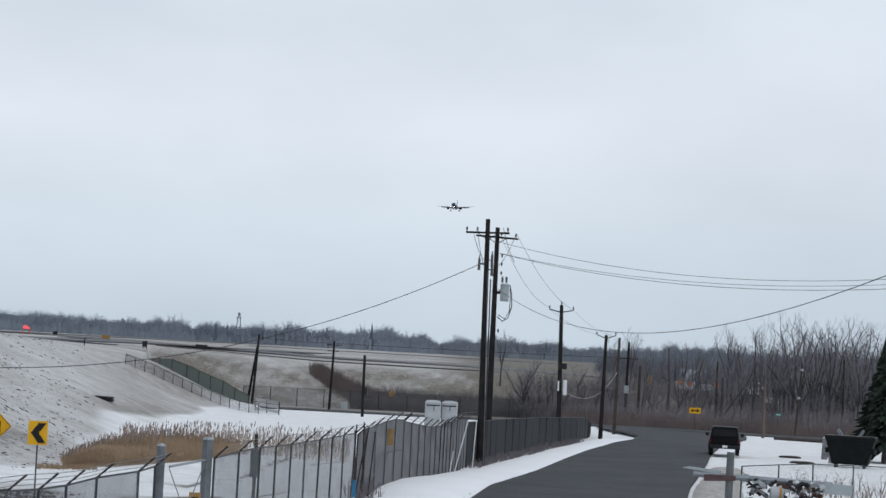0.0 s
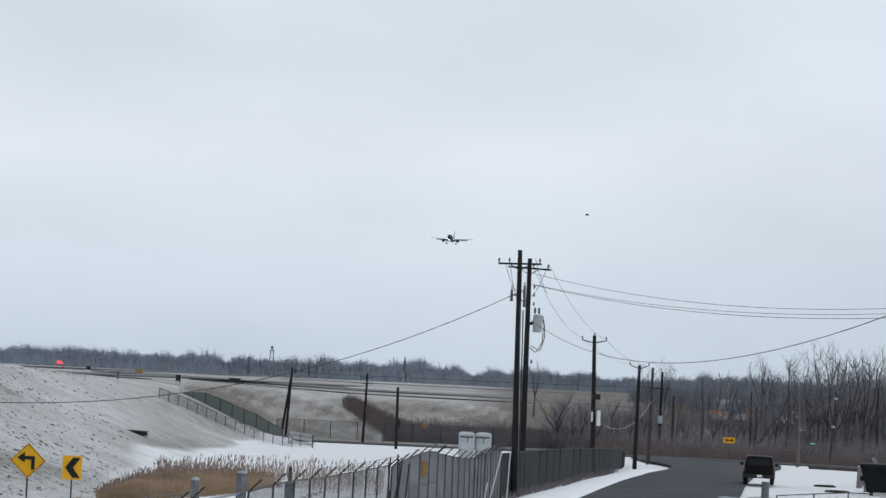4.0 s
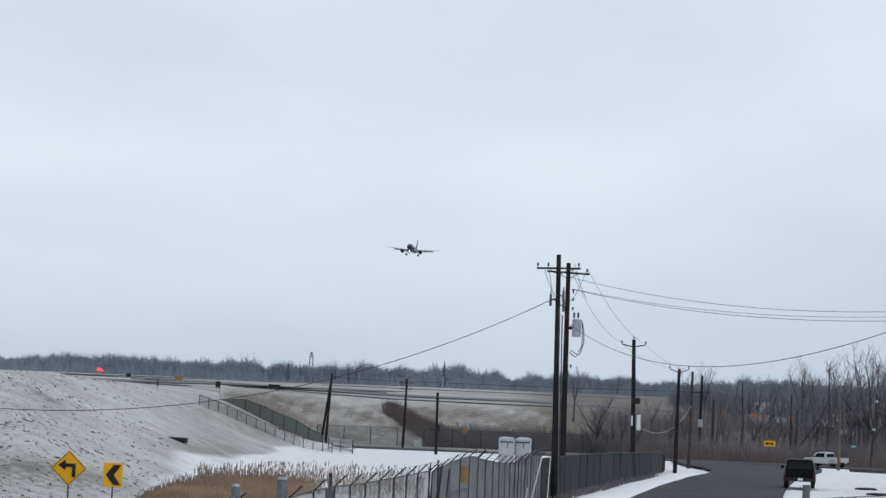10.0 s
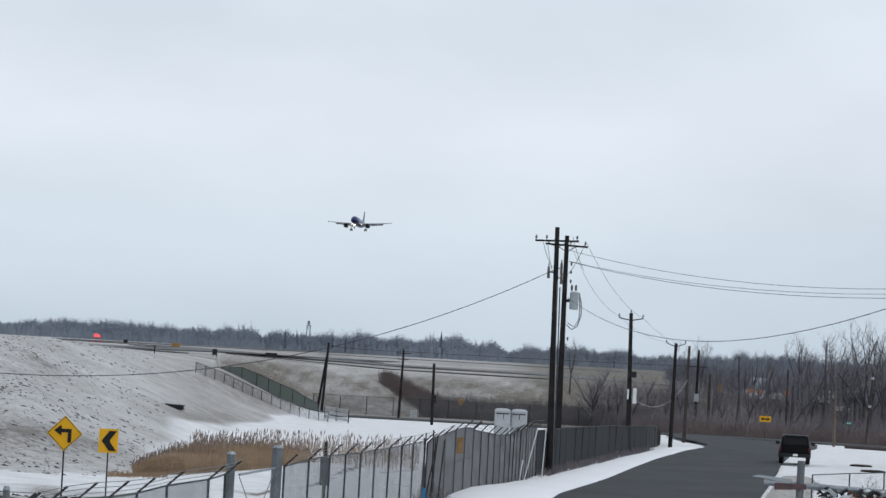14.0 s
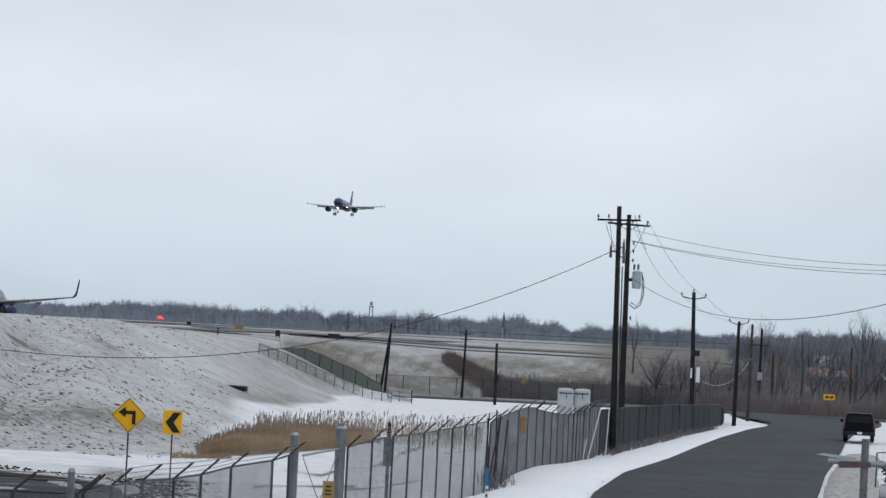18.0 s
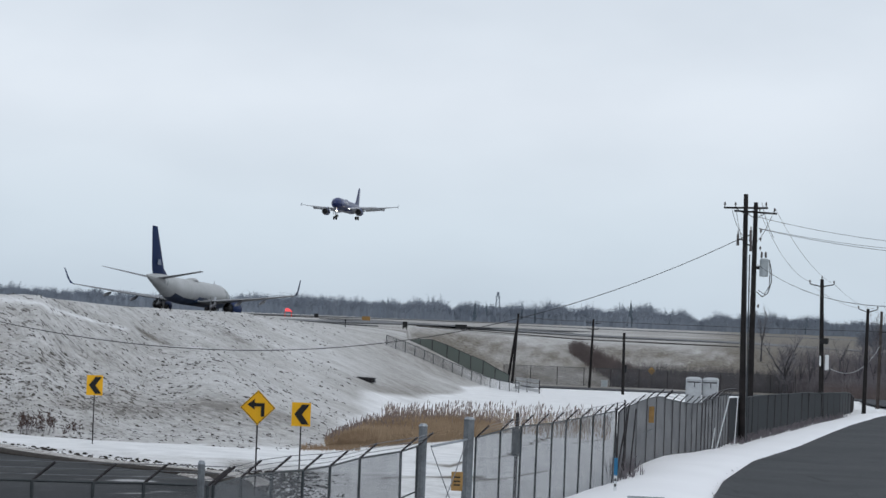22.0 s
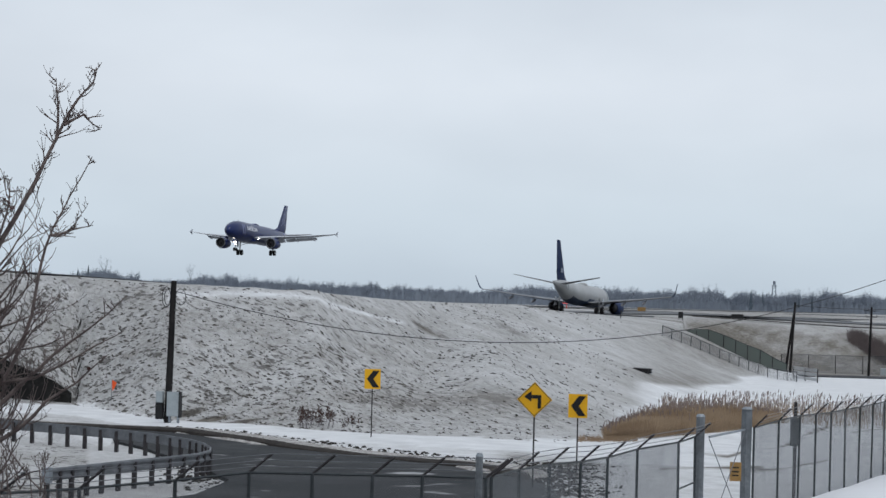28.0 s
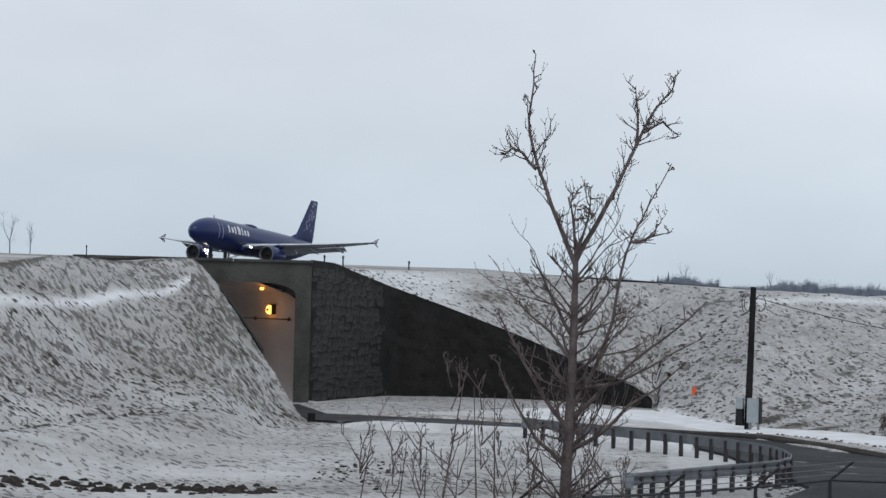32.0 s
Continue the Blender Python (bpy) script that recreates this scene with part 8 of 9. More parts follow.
def signs():
    chevron_sign(-12.53, 88.85, 2.50, 3, "yellow chevron sign with a black arrowhead at the bend")
    chevron_sign(-22.62, 104.26, 2.68, 12, "yellow chevron sign farther along the bend")
    ob = sign_post("turn_sign", pose(-12.29, 78.34, gz(-12.29, 78.34), 0, 0, 4), "yellow diamond sign with a black left-turn arrow", 2.55)
    part("panel", MB().slab([(0, -0.50), (0.50, 0), (0, 0.50), (-0.50, 0)], 0.012, pose(0, 0, 2.58)), "yellow", ob, "yellow diamond panel")
    for a, b in (((0, -0.47), (0.47, 0)), ((0.47, 0), (0, 0.47)), ((0, 0.47), (-0.47, 0)), ((-0.47, 0), (0, -0.47))):
        part("border_line", MB().tube([(a[0], -0.01, 2.58 + a[1]), (b[0], -0.01, 2.58 + b[1])], 0.008, 4), "black", ob)
    part("arrow", MB().slab([(0.19, -0.25), (0.19, 0.13), (-0.09, 0.13), (-0.09, 0.24), (-0.30, 0.08), (-0.09, -0.06), (-0.09, 0.03), (0.09, 0.03), (0.09, -0.25)], 0.008, pose(0, -0.014, 2.58)), "black", ob, "black bent arrow")
    # double arrow at the junction
    ob = sign_post("arrow_sign", pose(33.4, 360.0, gz(33.4, 360.0), 0, 0, -5), "yellow sign with a black double-headed arrow at the junction", 3.2)
    part("panel", MB().box((0, 0, 2.72), (1.46, 0.02, 0.73)), "yellow", ob)
    part("arrow", MB().slab([(-0.58, 0), (-0.26, 0.24), (-0.26, 0.08), (0.26, 0.08), (0.26, 0.24), (0.58, 0), (0.26, -0.24), (0.26, -0.08), (-0.26, -0.08), (-0.26, -0.24)], 0.012, pose(0, -0.02, 2.72)), "black", ob, "black double-headed arrow")
    ob = sign_post("street_sign", pose(45.48, 371.5, gz(45.48, 371.5), 0, 0, -10), "small green street name sign on a thin post", 2.9)
    part("blade", MB().box((0.05, 0, 2.82), (0.88, 0.02, 0.37)), "green_sign", ob)
    part("print_bar", MB().box((0.05, -0.016, 2.82), (0.56, 0.008, 0.12)), "white", ob)
    ob = sign_post("sign_back", pose(*polar(-0.92, 66), 0, 0, 2), "blank grey back of a road sign", 1.35, 0.06)
    part("panel", MB().box((0, 0.0, 1.02), (0.88, 0.014, 0.80), bevel=0.0), "grey_box", ob)
    part("stiffener", MB().box((0.0, -0.02, 0.9), (0.07, 0.03, 0.9)), "galv", ob)
    # small markers in the fence line
    ob = thing("marker_post", pose(-2.36, 86.6, gz(-2.36, 86.6)), "blue and white plastic utility marker post in snow", "marker post")
    part("base", MB().box((0, 0, 0.02), (0.34, 0.3, 0.06)), "dark_metal", ob)
    part("stake", MB().box((0, 0, 0.38), (0.10, 0.03, 0.76)), "white", ob)
    part("cap_panel", MB().box((0, 0, 1.02), (0.11, 0.045, 0.54), bevel=0.01), "marker_blue", ob, "blue upper panel")
    for z in (0.62, 0.45):
        part("print_bar", MB().box((0, -0.022, z), (0.06, 0.008, 0.08)), "black", ob)
    x, y, z = polar(-3.62, 80.0)
    ob = thing("control_box", pose(x, y, z, 0, 0, 4), "grey control box on a dark post behind the fence", "box")
    part("post", MB().box((0.02, 0.1, 1.3), (0.10, 0.08, 2.9)), "dark_post", ob)
    part("case", MB().box((0, 0, 1.9), (0.24, 0.14, 0.78), bevel=0.02), "post", ob)
    part("lid", MB().box((0, -0.08, 1.9), (0.20, 0.02, 0.70)), "post", ob)
    ob = sign_post("warning_sign", pose(-6.3, 397.6, gz(-6.3, 397.6)), "small orange-yellow warning sign below the far bank", 2.6)
    part("panel", MB().slab([(0, -0.55), (0.55, 0), (0, 0.55), (-0.55, 0)], 0.02, pose(0, 0, 2.5)), "tan_box", ob)
    ob = thing("warning_sign", pose(-1.65, 106.9, 0, 0, 0, 10), "faded yellow plate wired to the fence", "sign")
    part("plate", MB().box((0.0, -0.06, 2.0), (0.22, 0.02, 0.62)), "tan_box", ob)
    for a, b in (((1.86, 129.4, 0), (1.95, 129.4, 2.2)), ((1.0, 123.0, 0.2), (1.48, 123.0, 2.36)), ((0.80, 123.2, 0.2), (0.90, 123.2, 0.95)), ((3.27, 141.6, -0.05), (3.08, 141.6, 0.95))):
        ob = thing("bollard_pipe", pose(*a), "white painted guard pipe, leaning", "guard pipe", "guard pipes")
        part("pipe", MB().tube([(0, 0, -0.1), tuple(Vector(b) - Vector(a))], 0.05 if b[0] > 3 else 0.026, 8), "white", ob)
        part("pipe_cap", MB().tube([tuple(Vector(b) - Vector(a)), tuple(Vector(b) - Vector(a) + Vector((0, 0, 0.05)))], [0.053 if b[0] > 3 else 0.028, 0.012], 8), "white", ob)


signs()


def toilets():
    proto = None
    for k, (x, y) in enumerate(((-0.15, 213.0), (1.12, 213.6))):
        ob = thing("portable_toilet", pose(x, y, gz(x, y), 0, 0, 2), "pale grey-white portable toilet beside its twin", "portable toilet", "portable toilets") if proto is None else copy_thing(proto, pose(x, y, gz(x, y), 0, 0, -3))
        if proto is None:
            proto = ob
            part("cabin", MB().box((0, 0, 0.92), (1.18, 1.1, 1.84), bevel=0.06), "toilet_grey", ob)
            part("roof", MB().loft([[(-a, -a, z), (a, -a, z), (a, a, z), (-a, a, z)] for a, z in ((0.60, 1.84), (0.60, 1.89), (0.48, 2.02), (0.2, 2.07))]), "toilet_grey", ob, "domed pale roof")
            part("door", MB().box((0, -0.56, 0.98), (0.78, 0.03, 1.8)), "toilet_grey", ob)
            part("vent_band", MB().box((0, -0.58, 1.68), (1.0, 0.02, 0.09)), "dark_metal", ob)
            part("door_slot", MB().box((0.05, -0.585, 1.5), (0.06, 0.02, 0.4)), "dark_metal", ob)


toilets()


# ---- guard rails ----
def guardrail():
    line = [(-36.9, 96.5), (-34.9, 94.9), (-33.0, 93.3), (-31.3, 92.2), (-29.7, 91.1), (-28.2, 89.9), (-26.8, 88.6), (-25.5, 87.1), (-24.4, 85.6), (-23.5, 83.9), (-22.8, 82.1), (-22.3, 80.3), (-22.15, 78.4), (-22.4, 76.4), (-22.8, 74.4), (-23.1, 72.4), (-23.35, 70.6), (-23.55, 69.2)]
    ob = thing("guard_rail", pose(line[0][0], line[0][1], 0), "weathered steel guard rail bent round the curve's inside", "guard rail")
    o = Vector((line[0][0], line[0][1], 0))
    pts = []
    for i in range(len(line) - 1):
        a, b = Vector((*line[i], 0)), Vector((*line[i + 1], 0))
        pts += [a, a.lerp(b, 0.5)]
    pts.append(Vector((*line[-1], 0)))
    prof = [(0.00, 0.46), (0.04, 0.50), (0.04, 0.56), (0.00, 0.60), (0.00, 0.65), (0.04, 0.69), (0.04, 0.75), (0.0, 0.79), (-0.012, 0.78), (-0.012, 0.47)]
    rings = []
    for i, p in enumerate(pts):
        d = (pts[min(i + 1, len(pts) - 1)] - pts[max(i - 1, 0)]).normalized()
        s = Vector((-d.y, d.x, 0))
        rings.append([p - o + s * a + Vector((0, 0, z)) for a, z in prof])
    for i in range(0, len(rings) - 1, 4):
        seg = rings[i:i + 5]
        if len(seg) > 1:
            part("rail_beam", MB().loft(seg), "rail_steel", ob, smooth=False)
    for i in range(0, len(pts)):
        p = pts[i] - o
        g = gz(pts[i].x, pts[i].y)
        part("post", MB().box((p.x, p.y, (g + 0.72) / 2 - 0.1), (0.11, 0.15, 0.72 - g + 0.2)), "dark_post", ob)
    for p in (pts[0] - o, pts[-1] - o):
        part("end_plate", MB().box((p.x, p.y, 0.62), (0.22, 0.3, 0.4), bevel=0.04), "galv", ob, "blunt end terminal")
    # second rail run toward the fence
    ob = thing("barrier_rail", pose(-13.4, 209.0, gz(-13.4, 209.0)), "short silvery section of crash barrier in the snow", "barrier")
    for z in (0.15, 0.48, 0.80):
        part("rail", MB().box((1.1, -3.8, z), (7.9, 0.05, 0.22), rz=-73.9), "bright_metal", ob)
    for k in range(3):
        part("post", MB().box((1.1 * k, -3.8 * k, 0.42), (0.08, 0.08, 0.95)), "dark_post", ob)


guardrail()


# ---- airfield furniture ----
def airfield_bits():
    def block(name, az, d, size, material, label, cat, legs=True):
        x, y, z = polar(az, d)
        ob = thing(name, pose(x, y, z, 0, 0, -az), label, cat, "airfield markers")
        lift = 0.22 if legs else 0.0
        part("panel", MB().box((0, 0, lift + size[2] / 2), size, bevel=0.03), material, ob)
        part("face", MB().box((0, -size[1] / 2 - 0.006, lift + size[2] / 2), (size[0] * 0.86, 0.012, size[2] * 0.7)), material, ob)
        if legs:
            for e in (-1, 1):
                part("leg", MB().box((e * size[0] * 0.35, 0, 0.08), (0.08, 0.08, 0.36)), "dark_metal", ob)
        return ob
    block("taxiway_sign", -4.83, 470, (2.0, 0.4, 0.75), "black", "low black taxiway sign on stub legs", "airfield sign")
    block("taxiway_sign", -5.98, 342, (0.60, 0.4, 0.75), "black", "small dark airfield cabinet", "airfield sign")
    block("taxiway_sign", -6.78, 555, (1.6, 0.5, 0.8), "tan_box", "low orange-tan taxiway sign board", "airfield sign")
    block("taxiway_sign", -7.80, 660, (1.0, 0.4, 0.8), "black", "small black taxiway sign", "airfield sign")
    block("taxiway_sign", -10.9, 420, (0.7, 0.3, 0.7), "black", "small black taxiway sign", "airfield sign")
    # red airfield light bar
    x, y, z = polar(-8.38, 640)
    ob = thing("obstruction_light", pose(x, y, z), "red glowing barricade light on the airfield", "airfield light")
    part("sheet", MB().slab([(-0.75, 1.25), (1.0, 1.2), (0.5, 1.7), (-0.15, 2.05), (-0.65, 1.9)], 0.12), "red_light", ob, "glowing pinkish-red sheet")
    for e in (-0.7, 0.8):
        part("stand", MB().box((e, 0.1, 0.65), (0.12, 0.5, 1.5), taper=0.7), "red_plastic", ob)
    for az, d, h in ((-29.96, 225, 0.85), (-23.39, 160, 0.45), (-24.74, 150, 0.5), (-25.12, 152, 0.5), (-7.2, 213, 0.45)):
        x, y, z = polar(az, d)
        ob = thing("edge_light", pose(x, y, z), "slender airfield edge light on a stake", "edge light", "edge lights")
        part("stake", MB().tube([(0, 0, -0.1), (0, 0, h)], 0.04, 6), "dark_metal", ob)
        part("lamp_head", MB().tube([(0, 0, h), (0, 0, h + 0.14)], [0.07, 0.05], 8), "dark_metal", ob)
    # lattice tower on the skyline, in the hazed colour of the far woods
    x, y, z = polar(-4.1, 1350)
    ob = thing("radio_tower", pose(x, y, z), "grey lattice tower with a platform on the skyline", "tower")
    for ex in (-1, 1):
        for ey in (-1, 1):
            part("leg", MB().tube([(ex * 1.2, ey * 1.2, 0), (ex * 0.7, ey * 0.7, 12)], 0.16, 4), "far_haze", ob)
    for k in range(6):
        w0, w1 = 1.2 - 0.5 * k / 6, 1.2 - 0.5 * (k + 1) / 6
        part("lattice_brace", MB().tube([(-w0, -w0, 2 * k), (w1, -w1, 2 * k + 2)], 0.1, 4), "far_haze", ob)
    part("platform", MB().box((0, 0, 12.2), (2.2, 2.2, 0.5)), "far_haze", ob)
    part("antenna_array", MB().box((0, 0, 13.6), (1.3, 1.3, 1.8), taper=0.8), "far_haze", ob)
    # flag stake on the bank
    x, y, z = polar(-17.55, 129)
    ob = thing("survey_flag", pose(x, y, z), "small fluorescent orange survey flag on a wire", "flag")
    part("wire", MB().tube([(0, 0, -0.1), (0.02, 0, 0.95)], 0.012, 5), "thin_wire", ob)
    part("flag", MB().add([(0.02, 0, 0.95), (0.24, 0.03, 0.80), (0.14, 0, 0.55), (0.05, -0.02, 0.42)], [(0, 1, 2, 3), (3, 2, 1, 0)]), "red_light_cloth", ob)
    # iron drain grate lying in the bank
    x, y = sloped(-6.72, -1.42)
    z = gz(x, y)
    ob = thing("drain_box", pose(x, y, z + 0.02, 0, -1, 0), "dark iron drain inlet with a lid, set in the bank", "drain")
    part("frame", MB().box((0, 0.1, 0.0), (1.05, 0.8, 0.26), taper=0.88, bevel=0.08), "dark_metal", ob)
    part("lid", MB().box((-0.02, 0.05, 0.15), (1.2, 0.85, 0.06), ry=3, taper=0.9, bevel=0.03), "dark_metal", ob, "dark iron lid")
    for k in range(5):
        part("bar", MB().box((-0.36 + 0.18 * k, -0.36, 0.0), (0.05, 0.06, 0.18)), "dark_post", ob)
    x, y, z = polar(-1.86, 392)
    ob = thing("utility_cabinet", pose(x, y, z), "pale utility cabinet by the far fence", "cabinet")
    part("case", MB().box((0, 0, 0.55), (0.9, 0.6, 1.0), bevel=0.03), "toilet_grey", ob)
    part("cabinet_door", MB().box((0, -0.31, 0.55), (0.7, 0.02, 0.8)), "grey_box", ob)


airfield_bits()


# ---- yard across the road ----
def yard():
    # rack of salvaged parts on a post
    x, y, _ = polar(6.05, 60)
    ob = thing("salvage_rack", pose(x, y, 0, 0, 0, -6), "grey post with a cross pipe hung with scrap panels", "scrap rack")
    part("post", MB().tube([(0, 0, -0.2), (0.02, 0, 3.62)], 0.085, 10), "rack_steel", ob)
    part("cross_pipe", MB().tube([(-0.75, 0, 3.12), (2.2, 0.1, 3.04)], 0.065, 10), "galv", ob)
    part("flange", MB().tube([(0.30, 0.01, 3.1), (0.42, 0.01, 3.09)], 0.085, 8), "galv", ob)
    part("flange", MB().tube([(1.8, 0.06, 3.04), (1.9, 0.06, 3.03)], 0.085, 8), "galv", ob)
    part("blade_panel", MB().slab([(-1.0, 3.24), (-0.2, 3.14), (-0.15, 3.22), (-0.85, 3.27)], 0.05), "grey_box", ob, "pale bent sheet blade")
    part("scrap_panel", MB().slab([(-0.52, 2.98), (0.15, 3.02), (0.15, 3.13), (-0.52, 3.13)], 0.05, pose(0, -0.08, 0)), "blob_red", ob, "faded red-grey scrap panel")
    part("scrap_panel", MB().slab([(2.0, 2.86), (2.62, 2.84), (2.62, 3.06), (2.0, 3.08)], 0.05), "grey_box", ob, "flat grey panel")
    rng = random.Random(6)
    for k in range(120):
        u, z = rng.uniform(0.4, 2.0), 3.08 - abs(rng.gauss(0, 0.26))
        s = rng.uniform(0.03, 0.10)
        part("scrap_piece", MB().box((u, rng.uniform(-0.2, 0.2), z), (s * rng.uniform(1.0, 4.0), s, s * rng.uniform(0.5, 1.2)), rng.uniform(-30, 30), rng.uniform(-40, 40), rng.uniform(-40, 40), taper=rng.uniform(0.5, 1), bevel=s * 0.2), rng.choice(("dark_metal", "galv", "toilet_grey", "rust", "grey_box", "rack_steel", "white", "post")), ob)
    for u, z in ((1.02, 2.80), (0.48, 2.52), (0.78, 2.36)):
        c = part("canister", MB().tube([(u - 0.14, -0.1, z), (u - 0.11, -0.1, z), (u + 0.10, -0.1, z + 0.01), (u + 0.15, -0.1, z + 0.01)], [0.09, 0.15, 0.15, 0.10], 20), "toilet_grey", ob, "white canister with an amber band")
        part("band", MB().tube([(u + 0.06, -0.1, z), (u + 0.12, -0.1, z)], 0.157, 20), "tan_box", c)
    part("blue_can", MB().tube([(1.35, -0.1, 2.15), (1.35, -0.1, 2.5)], 0.18, 12), "blue_plastic", ob, "blue can")
    part("side_post", MB().tube([(1.62, -0.05, -0.1), (1.62, -0.05, 2.75)], 0.08, 8), "post", ob)
    fence("yard_fence", [polar(a, d, 0)[:2] for a, d in ((6.3, 112), (7.05, 116), (7.75, 120), (8.55, 121), (9.4, 122), (10.4, 123))], 1.45, "link_open", "chain-link yard fence in dry weeds", 0.0)
    for a, d, s in ((7.27, 171, 0.7), (7.52, 163, 0.75)):
        x, y, z = polar(a, d)
        ob = thing("tarp_heap", pose(x, y, z, 0, 0, 20), "flat dark mat lying on the snow", "mat", "dark mats")
        part("mat", MB().loft([[(s * k * math.cos(t), s * 0.9 * k * math.sin(t) * (1 + 0.15 * math.sin(3 * t)), zz) for t in [i * 0.6283 for i in range(10)]] for k, zz in ((1.0, -0.02), (0.98, 0.08), (0.7, 0.12), (0.2, 0.13))]), "soil", ob)
    for a, d, h in ((7.95, 172, 1.3), (8.1, 166, 1.5), (8.02, 176, 1.2)):
        x, y, z = polar(a, d)
        ob = thing("wooden_post", pose(x, y, z), "stubby weathered wooden post in the yard", "post", "yard posts")
        part("stump", MB().tube([(0, 0, -0.1), (0.02, 0, h)], [0.19, 0.17], 8), "bark", ob)
        part("snow_cap", MB().tube([(0.02, 0, h), (0.02, 0, h + 0.05)], [0.17, 0.1], 8), "snow", ob)
    # long kerb log along the verge
    a, b = Vector((35.3, 289.7, gz(35.3, 289.7) + 0.15)), Vector((48.0, 264.0, gz(48, 264) + 0.15))
    tagged(part("guard_log", MB().tube([a, b], 0.2, 8), "brown_pole"), "brown log laid along the verge", "log")


yard()


# ---- buildings and lit hoardings glimpsed through the trees ----
def background_yard():
    def house(az, d, w, dep, h, label):
        x, y, z = polar(az, d)
        ob = thing("shed", pose(x, y, z, 0, 0, -az), label, "shed", "sheds behind the woods")
        part("wall", MB().box((0, 0, h / 2), (w, dep, h)), "facade", ob)
        part("roof", MB().loft([[(-w / 2 - 0.3, -dep / 2 - 0.3, h), (w / 2 + 0.3, -dep / 2 - 0.3, h), (w / 2 + 0.3, dep / 2 + 0.3, h), (-w / 2 - 0.3, dep / 2 + 0.3, h)], [(-w / 2 - 0.3, -0.05, h + dep * 0.25), (w / 2 + 0.3, -0.05, h + dep * 0.25), (w / 2 + 0.3, 0.05, h + dep * 0.25), (-w / 2 - 0.3, 0.05, h + dep * 0.25)]]), "roof", ob)
        for k in range(3):
            win = part("window", MB().box((-w * 0.3 + w * 0.3 * k, -dep / 2 - 0.02, h * 0.55), (w * 0.12, 0.05, h * 0.3)), "dark_metal", ob)
            part("pane", MB().box((-w * 0.3 + w * 0.3 * k, -dep / 2 - 0.05, h * 0.55), (w * 0.10, 0.02, h * 0.26)), "glass", win)
    house(5.25, 520, 8, 8, 2.4, "pale shed with a snowy roof behind the woods")
    house(6.95, 520, 8, 8, 2.6, "pale shed with a snowy roof behind the woods")
    house(7.8, 520, 7, 8, 3.0, "pale shed with a snowy roof behind the woods")
    for az, d, w, zc in ((4.98, 440, 0.95, 2.1), (5.17, 441, 0.7, 2.0), (5.70, 440, 0.95, 2.1)):
        x, y, z = polar(az, d)
        ob = thing("orange_board", pose(x, y, z, 0, 0, -az), "orange work-zone board among bare trees", "board", "orange boards")
        part("panel", MB().box((0, 0, zc - z), (w, 0.12, 0.65)), "orange", ob)
        for e in (-1, 1):
            part("leg", MB().box((e * w * 0.4, 0.06, (zc - z - 0.3) / 2), (0.08, 0.06, zc - z)), "galv", ob)
    for az, d, w, h, zc, lab in ((5.05, 446, 3.4, 1.3, 1.6, "long white box trailer"), (5.52, 448, 2.4, 0.9, 1.5, "low white flatbed trailer"), (6.42, 444, 2.6, 1.0, 1.4, "dull white van body"), (6.85, 430, 1.9, 0.7, 0.3, "small white panelled trailer"), (6.6, 452, 1.6, 1.1, 2.2, "pale box trailer")):
        x, y, z = polar(az, d)
        ob = thing("box_trailer", pose(x, y, z, 0, 0, -az), lab + " half hidden by bare trees", "trailer", "trailers behind the woods")
        part("box", MB().box((0, 0, zc - z), (w, 2.2, h), bevel=0.08), "white", ob)
        for k in range(3):
            part("panel_seam", MB().box((-w * 0.3 + w * 0.3 * k, -1.11, zc - z), (0.14, 0.03, h * 0.95)), "galv", ob)
        part("chassis", MB().box((0, 0, (zc - z - h / 2 + 0.5) / 2 + 0.2), (w * 0.9, 1.8, max(0.2, zc - z - h / 2 - 0.4))), "dark_metal", ob)
        for e in (-1, 1):
            part("wheel", MB().tube([(e * w * 0.32, -1.0, 0.45), (e * w * 0.32, -0.7, 0.45)], 0.45, 12), "tyre", ob)
    x, y, z = polar(4.35, 420)
    ob = thing("warning_board", pose(x, y, z), "small yellow board in the brush", "board")
    part("panel", MB().box((0, 0, 2.4 - z), (0.56, 0.05, 1.25)), "tan_box", ob)
    part("post", MB().box((0, 0.05, (2.0 - z) / 2), (0.1, 0.06, 2.0 - z)), "dark_post", ob)


background_yard()


# ---- bird ----
def make_bird():
    ob = thing("bird", pose(0, 0, 0), "dark gull-like bird gliding across the sky", "bird")
    part("body", MB().tube([(-0.26, 0, 0), (-0.16, 0, 0.0), (0, 0, 0.01), (0.16, 0, 0.0), (0.28, 0, -0.01)], [0.01, 0.06, 0.085, 0.06, 0.01], 8), "bird", ob, smooth=True)
    for e in (-1, 1):
        part("bird_wing", MB().add([(0.10, e * 0.04, 0.03), (0.14, e * 0.32, 0.16), (0.0, e * 0.68, 0.10), (-0.10, e * 0.32, 0.14), (-0.10, e * 0.04, 0.02)], [(0, 1, 3, 4), (1, 2, 3), (4, 3, 1, 0), (3, 2, 1)]), "bird", ob)
    part("tail", MB().add([(0.22, -0.03, 0), (0.40, -0.09, 0), (0.40, 0.09, 0), (0.22, 0.03, 0)], [(0, 1, 2, 3), (3, 2, 1, 0)]), "bird", ob)
    return ob


bird = make_bird()


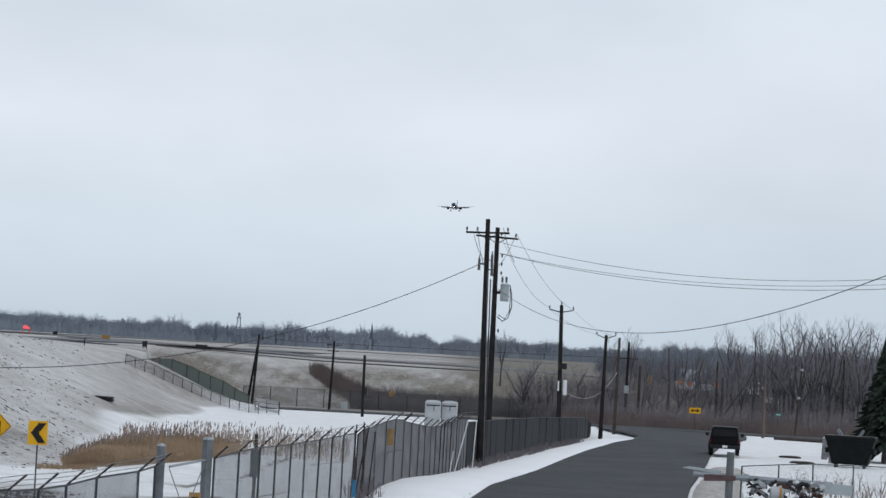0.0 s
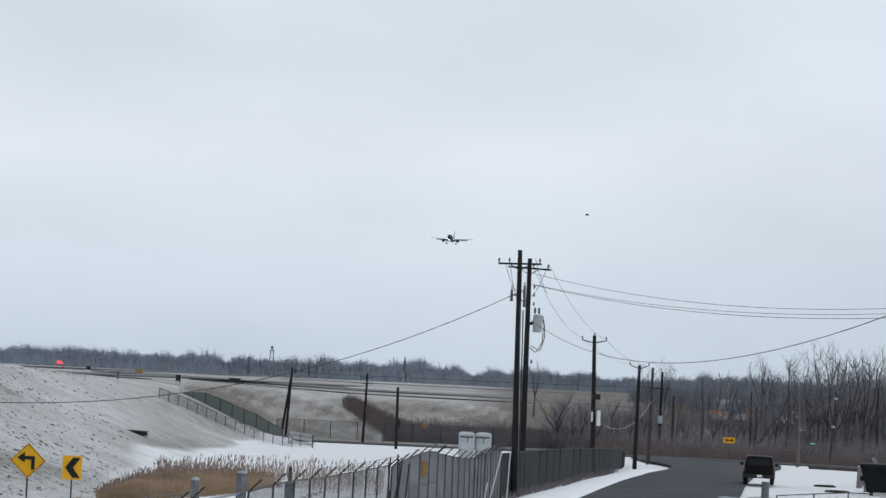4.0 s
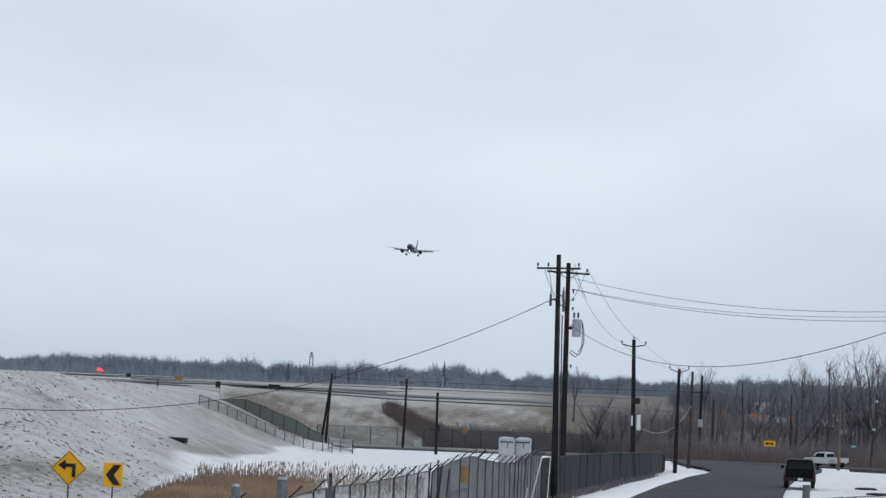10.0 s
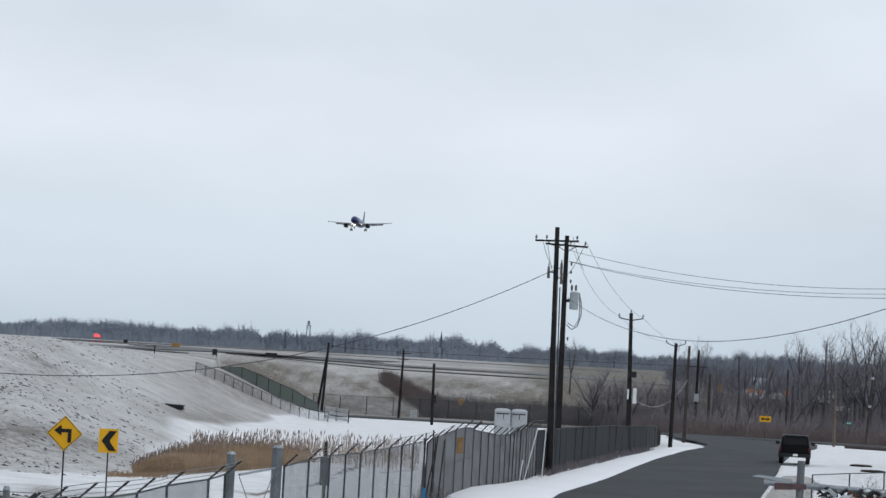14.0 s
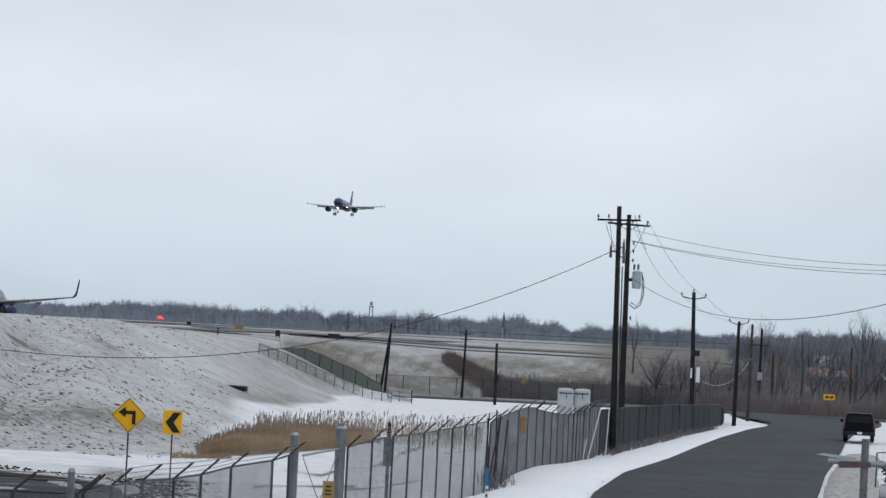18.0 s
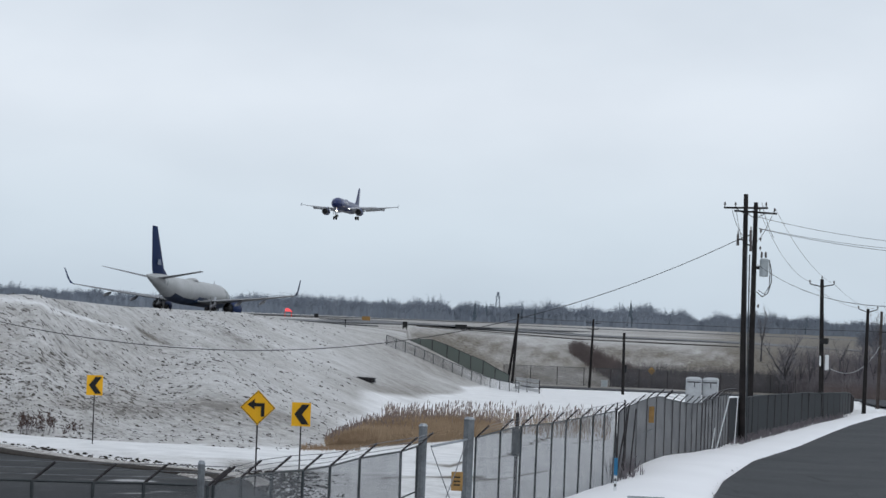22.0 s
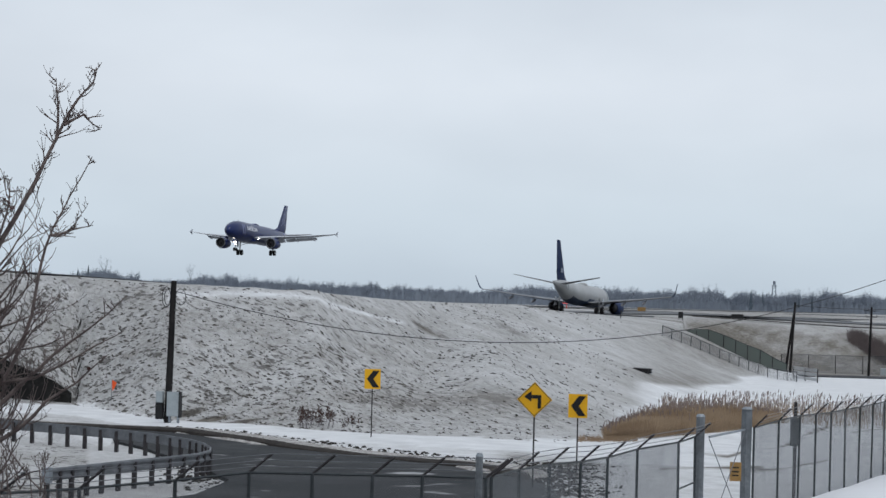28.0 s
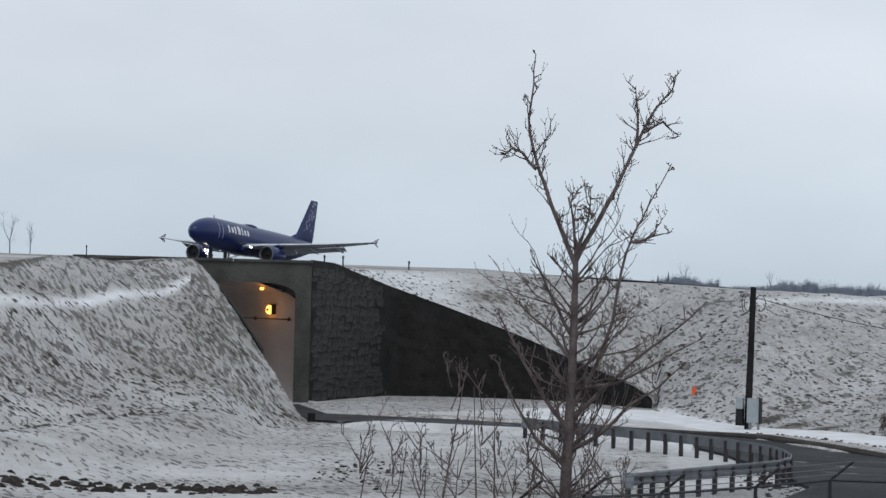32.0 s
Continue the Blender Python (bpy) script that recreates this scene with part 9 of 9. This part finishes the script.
# ---- what moves ----
BLUE_ROWS = [(0, 6.78, 2499.6, 131.4), (1, 0.18, 2434.0, 128.0), (2, -6.96, 2365.3, 124.5), (3, -14.0, 2294.1, 120.3), (4, -22.5, 2220.8, 115.2), (5, -31.5, 2145.9, 109.0), (6, -40.2, 2069.9, 103.3),
             (7, -48.0, 1993.2, 98.6), (8, -54.5, 1916.2, 93.6), (9, -61.4, 1839.2, 90.0), (10, -67.2, 1762.4, 87.0), (11, -72.2, 1686.3, 83.4), (12, -75.9, 1611.0, 78.8), (13, -80.2, 1536.7, 73.6), (14, -83.9, 1463.6, 69.8),
             (15, -87.1, 1391.8, 66.2), (16, -91.3, 1321.4, 62.2), (17, -95.9, 1252.5, 58.5), (18, -101.2, 1185.2, 54.7), (19, -106.5, 1119.3, 50.5), (20, -111.4, 1055.0, 46.6), (21, -117.0, 992.0, 42.7), (22, -121.8, 930.3, 38.7),
             (23, -126.7, 869.8, 34.5), (24, -132.1, 810.3, 30.5), (25, -137.7, 751.6, 26.5), (26, -144.1, 693.3, 22.6), (27, -150.2, 635.4, 19.1), (28, -156.0, 577.3, 16.0), (29, -160.9, 518.9, 13.5), (30, -166.2, 459.6, 11.8), (31, -172.6, 399.1, 10.6), (32, -175.5, 337.0, 9.75)]


def at(rows, t):
    return tuple(float(np.interp(t, [r[0] for r in rows], [r[i] for r in rows])) for i in range(1, len(rows[0])))


def motions():
    bank = [(0, 1.2), (5, -1), (7, -1.9), (11, -2.9), (13, 0), (15, 1.8), (18, 0), (25, 0.3), (32, -0.3)]
    tilt = [(0, 3.5), (15, 3.3), (19, 2.6), (25, 2.2), (28, 2.8), (30, 4.2), (32, 4.7)]
    turn = [(0, 186.5), (27, 186.5), (28, 186.0), (30, 184.5), (32, 181.8)]
    walk(blue_jet, [(t, pose(x, y, z, at(tilt, t)[0], at(bank, t)[0], -at(turn, t)[0])) for t, x, y, z in BLUE_ROWS])
    taxi = []
    for t in range(0, 33, 2):
        k = max(t - 25, -5.0)
        x, y, z = -60.05 + 0.975 * k - 0.0213 * k * k, 358.09 + 10.42 * k + 0.124 * k * k, 7.22 - 0.11 * k - 0.0102 * k * k
        if t < 20:
            x, y, z = x + 1.23 * (t - 20), y + 9.18 * (t - 20), z + 0.02 * (t - 20)
        taxi.append((t, pose(x, y, z + 0.02, -1.6, 0.9, -5.0 + 1.6 * float(smooth(23, 30, t)))))
    walk(white_jet, taxi)
    drive = [(0, 240.0, 262.0), (8, 90.0, 311.0), (9, 62.0, 324.5), (9.5, 49.5, 332.0), (10, 38.6, 342.0), (10.3, 32.6, 348.5), (10.6, 27.4, 354.0), (10.9, 22.5, 358.0), (11.2, 17.0, 360.0), (11.5, 10.9, 360.5), (12.1, 0.4, 360.5), (12.7, -11.3, 360.5), (13.4, -23.6, 360.5), (14.0, -31.0, 360.5), (15, -32.9, 360.5), (32, -33.0, 360.5)]
    rows = []
    for i, (t, x, y) in enumerate(drive):
        a, b = drive[max(i - 1, 0)], drive[min(i + 1, len(drive) - 1)]
        rows.append((t, pose(x, y, gz(x, y) + 0.14, 0, 0, math.degrees(math.atan2(b[2] - a[2], b[1] - a[1])) - 90)))
    walk(white_truck, rows)
    # the bird crosses from right to left: bearing and height over the horizon, in degrees
    way = [(0, 17.0, 2.2), (1.5, 11.9, 2.35), (2.5, 8.5, 2.45), (3.0, 6.68, 2.55), (3.5, 4.35, 3.05), (4.5, 0.2, 3.75), (5.5, -3.83, 4.2), (6.0, -5.31, 4.33), (6.5, -6.66, 4.62), (7.0, -7.81, 5.07), (7.5, -8.96, 5.56), (10, -14.5, 7.6), (16, -28, 10), (32, -50, 14)]
    rows = []
    for t, az, el in way:
        x, y = 330 * math.sin(radians(az)), 330 * math.cos(radians(az))
        rows.append((t, pose(x, y, 5.5 + 330 * math.tan(radians(el)), 0, -6 * math.sin(t * 2.1), -az + 8 * math.sin(t * 1.7))))
    walk(bird, rows)


motions()
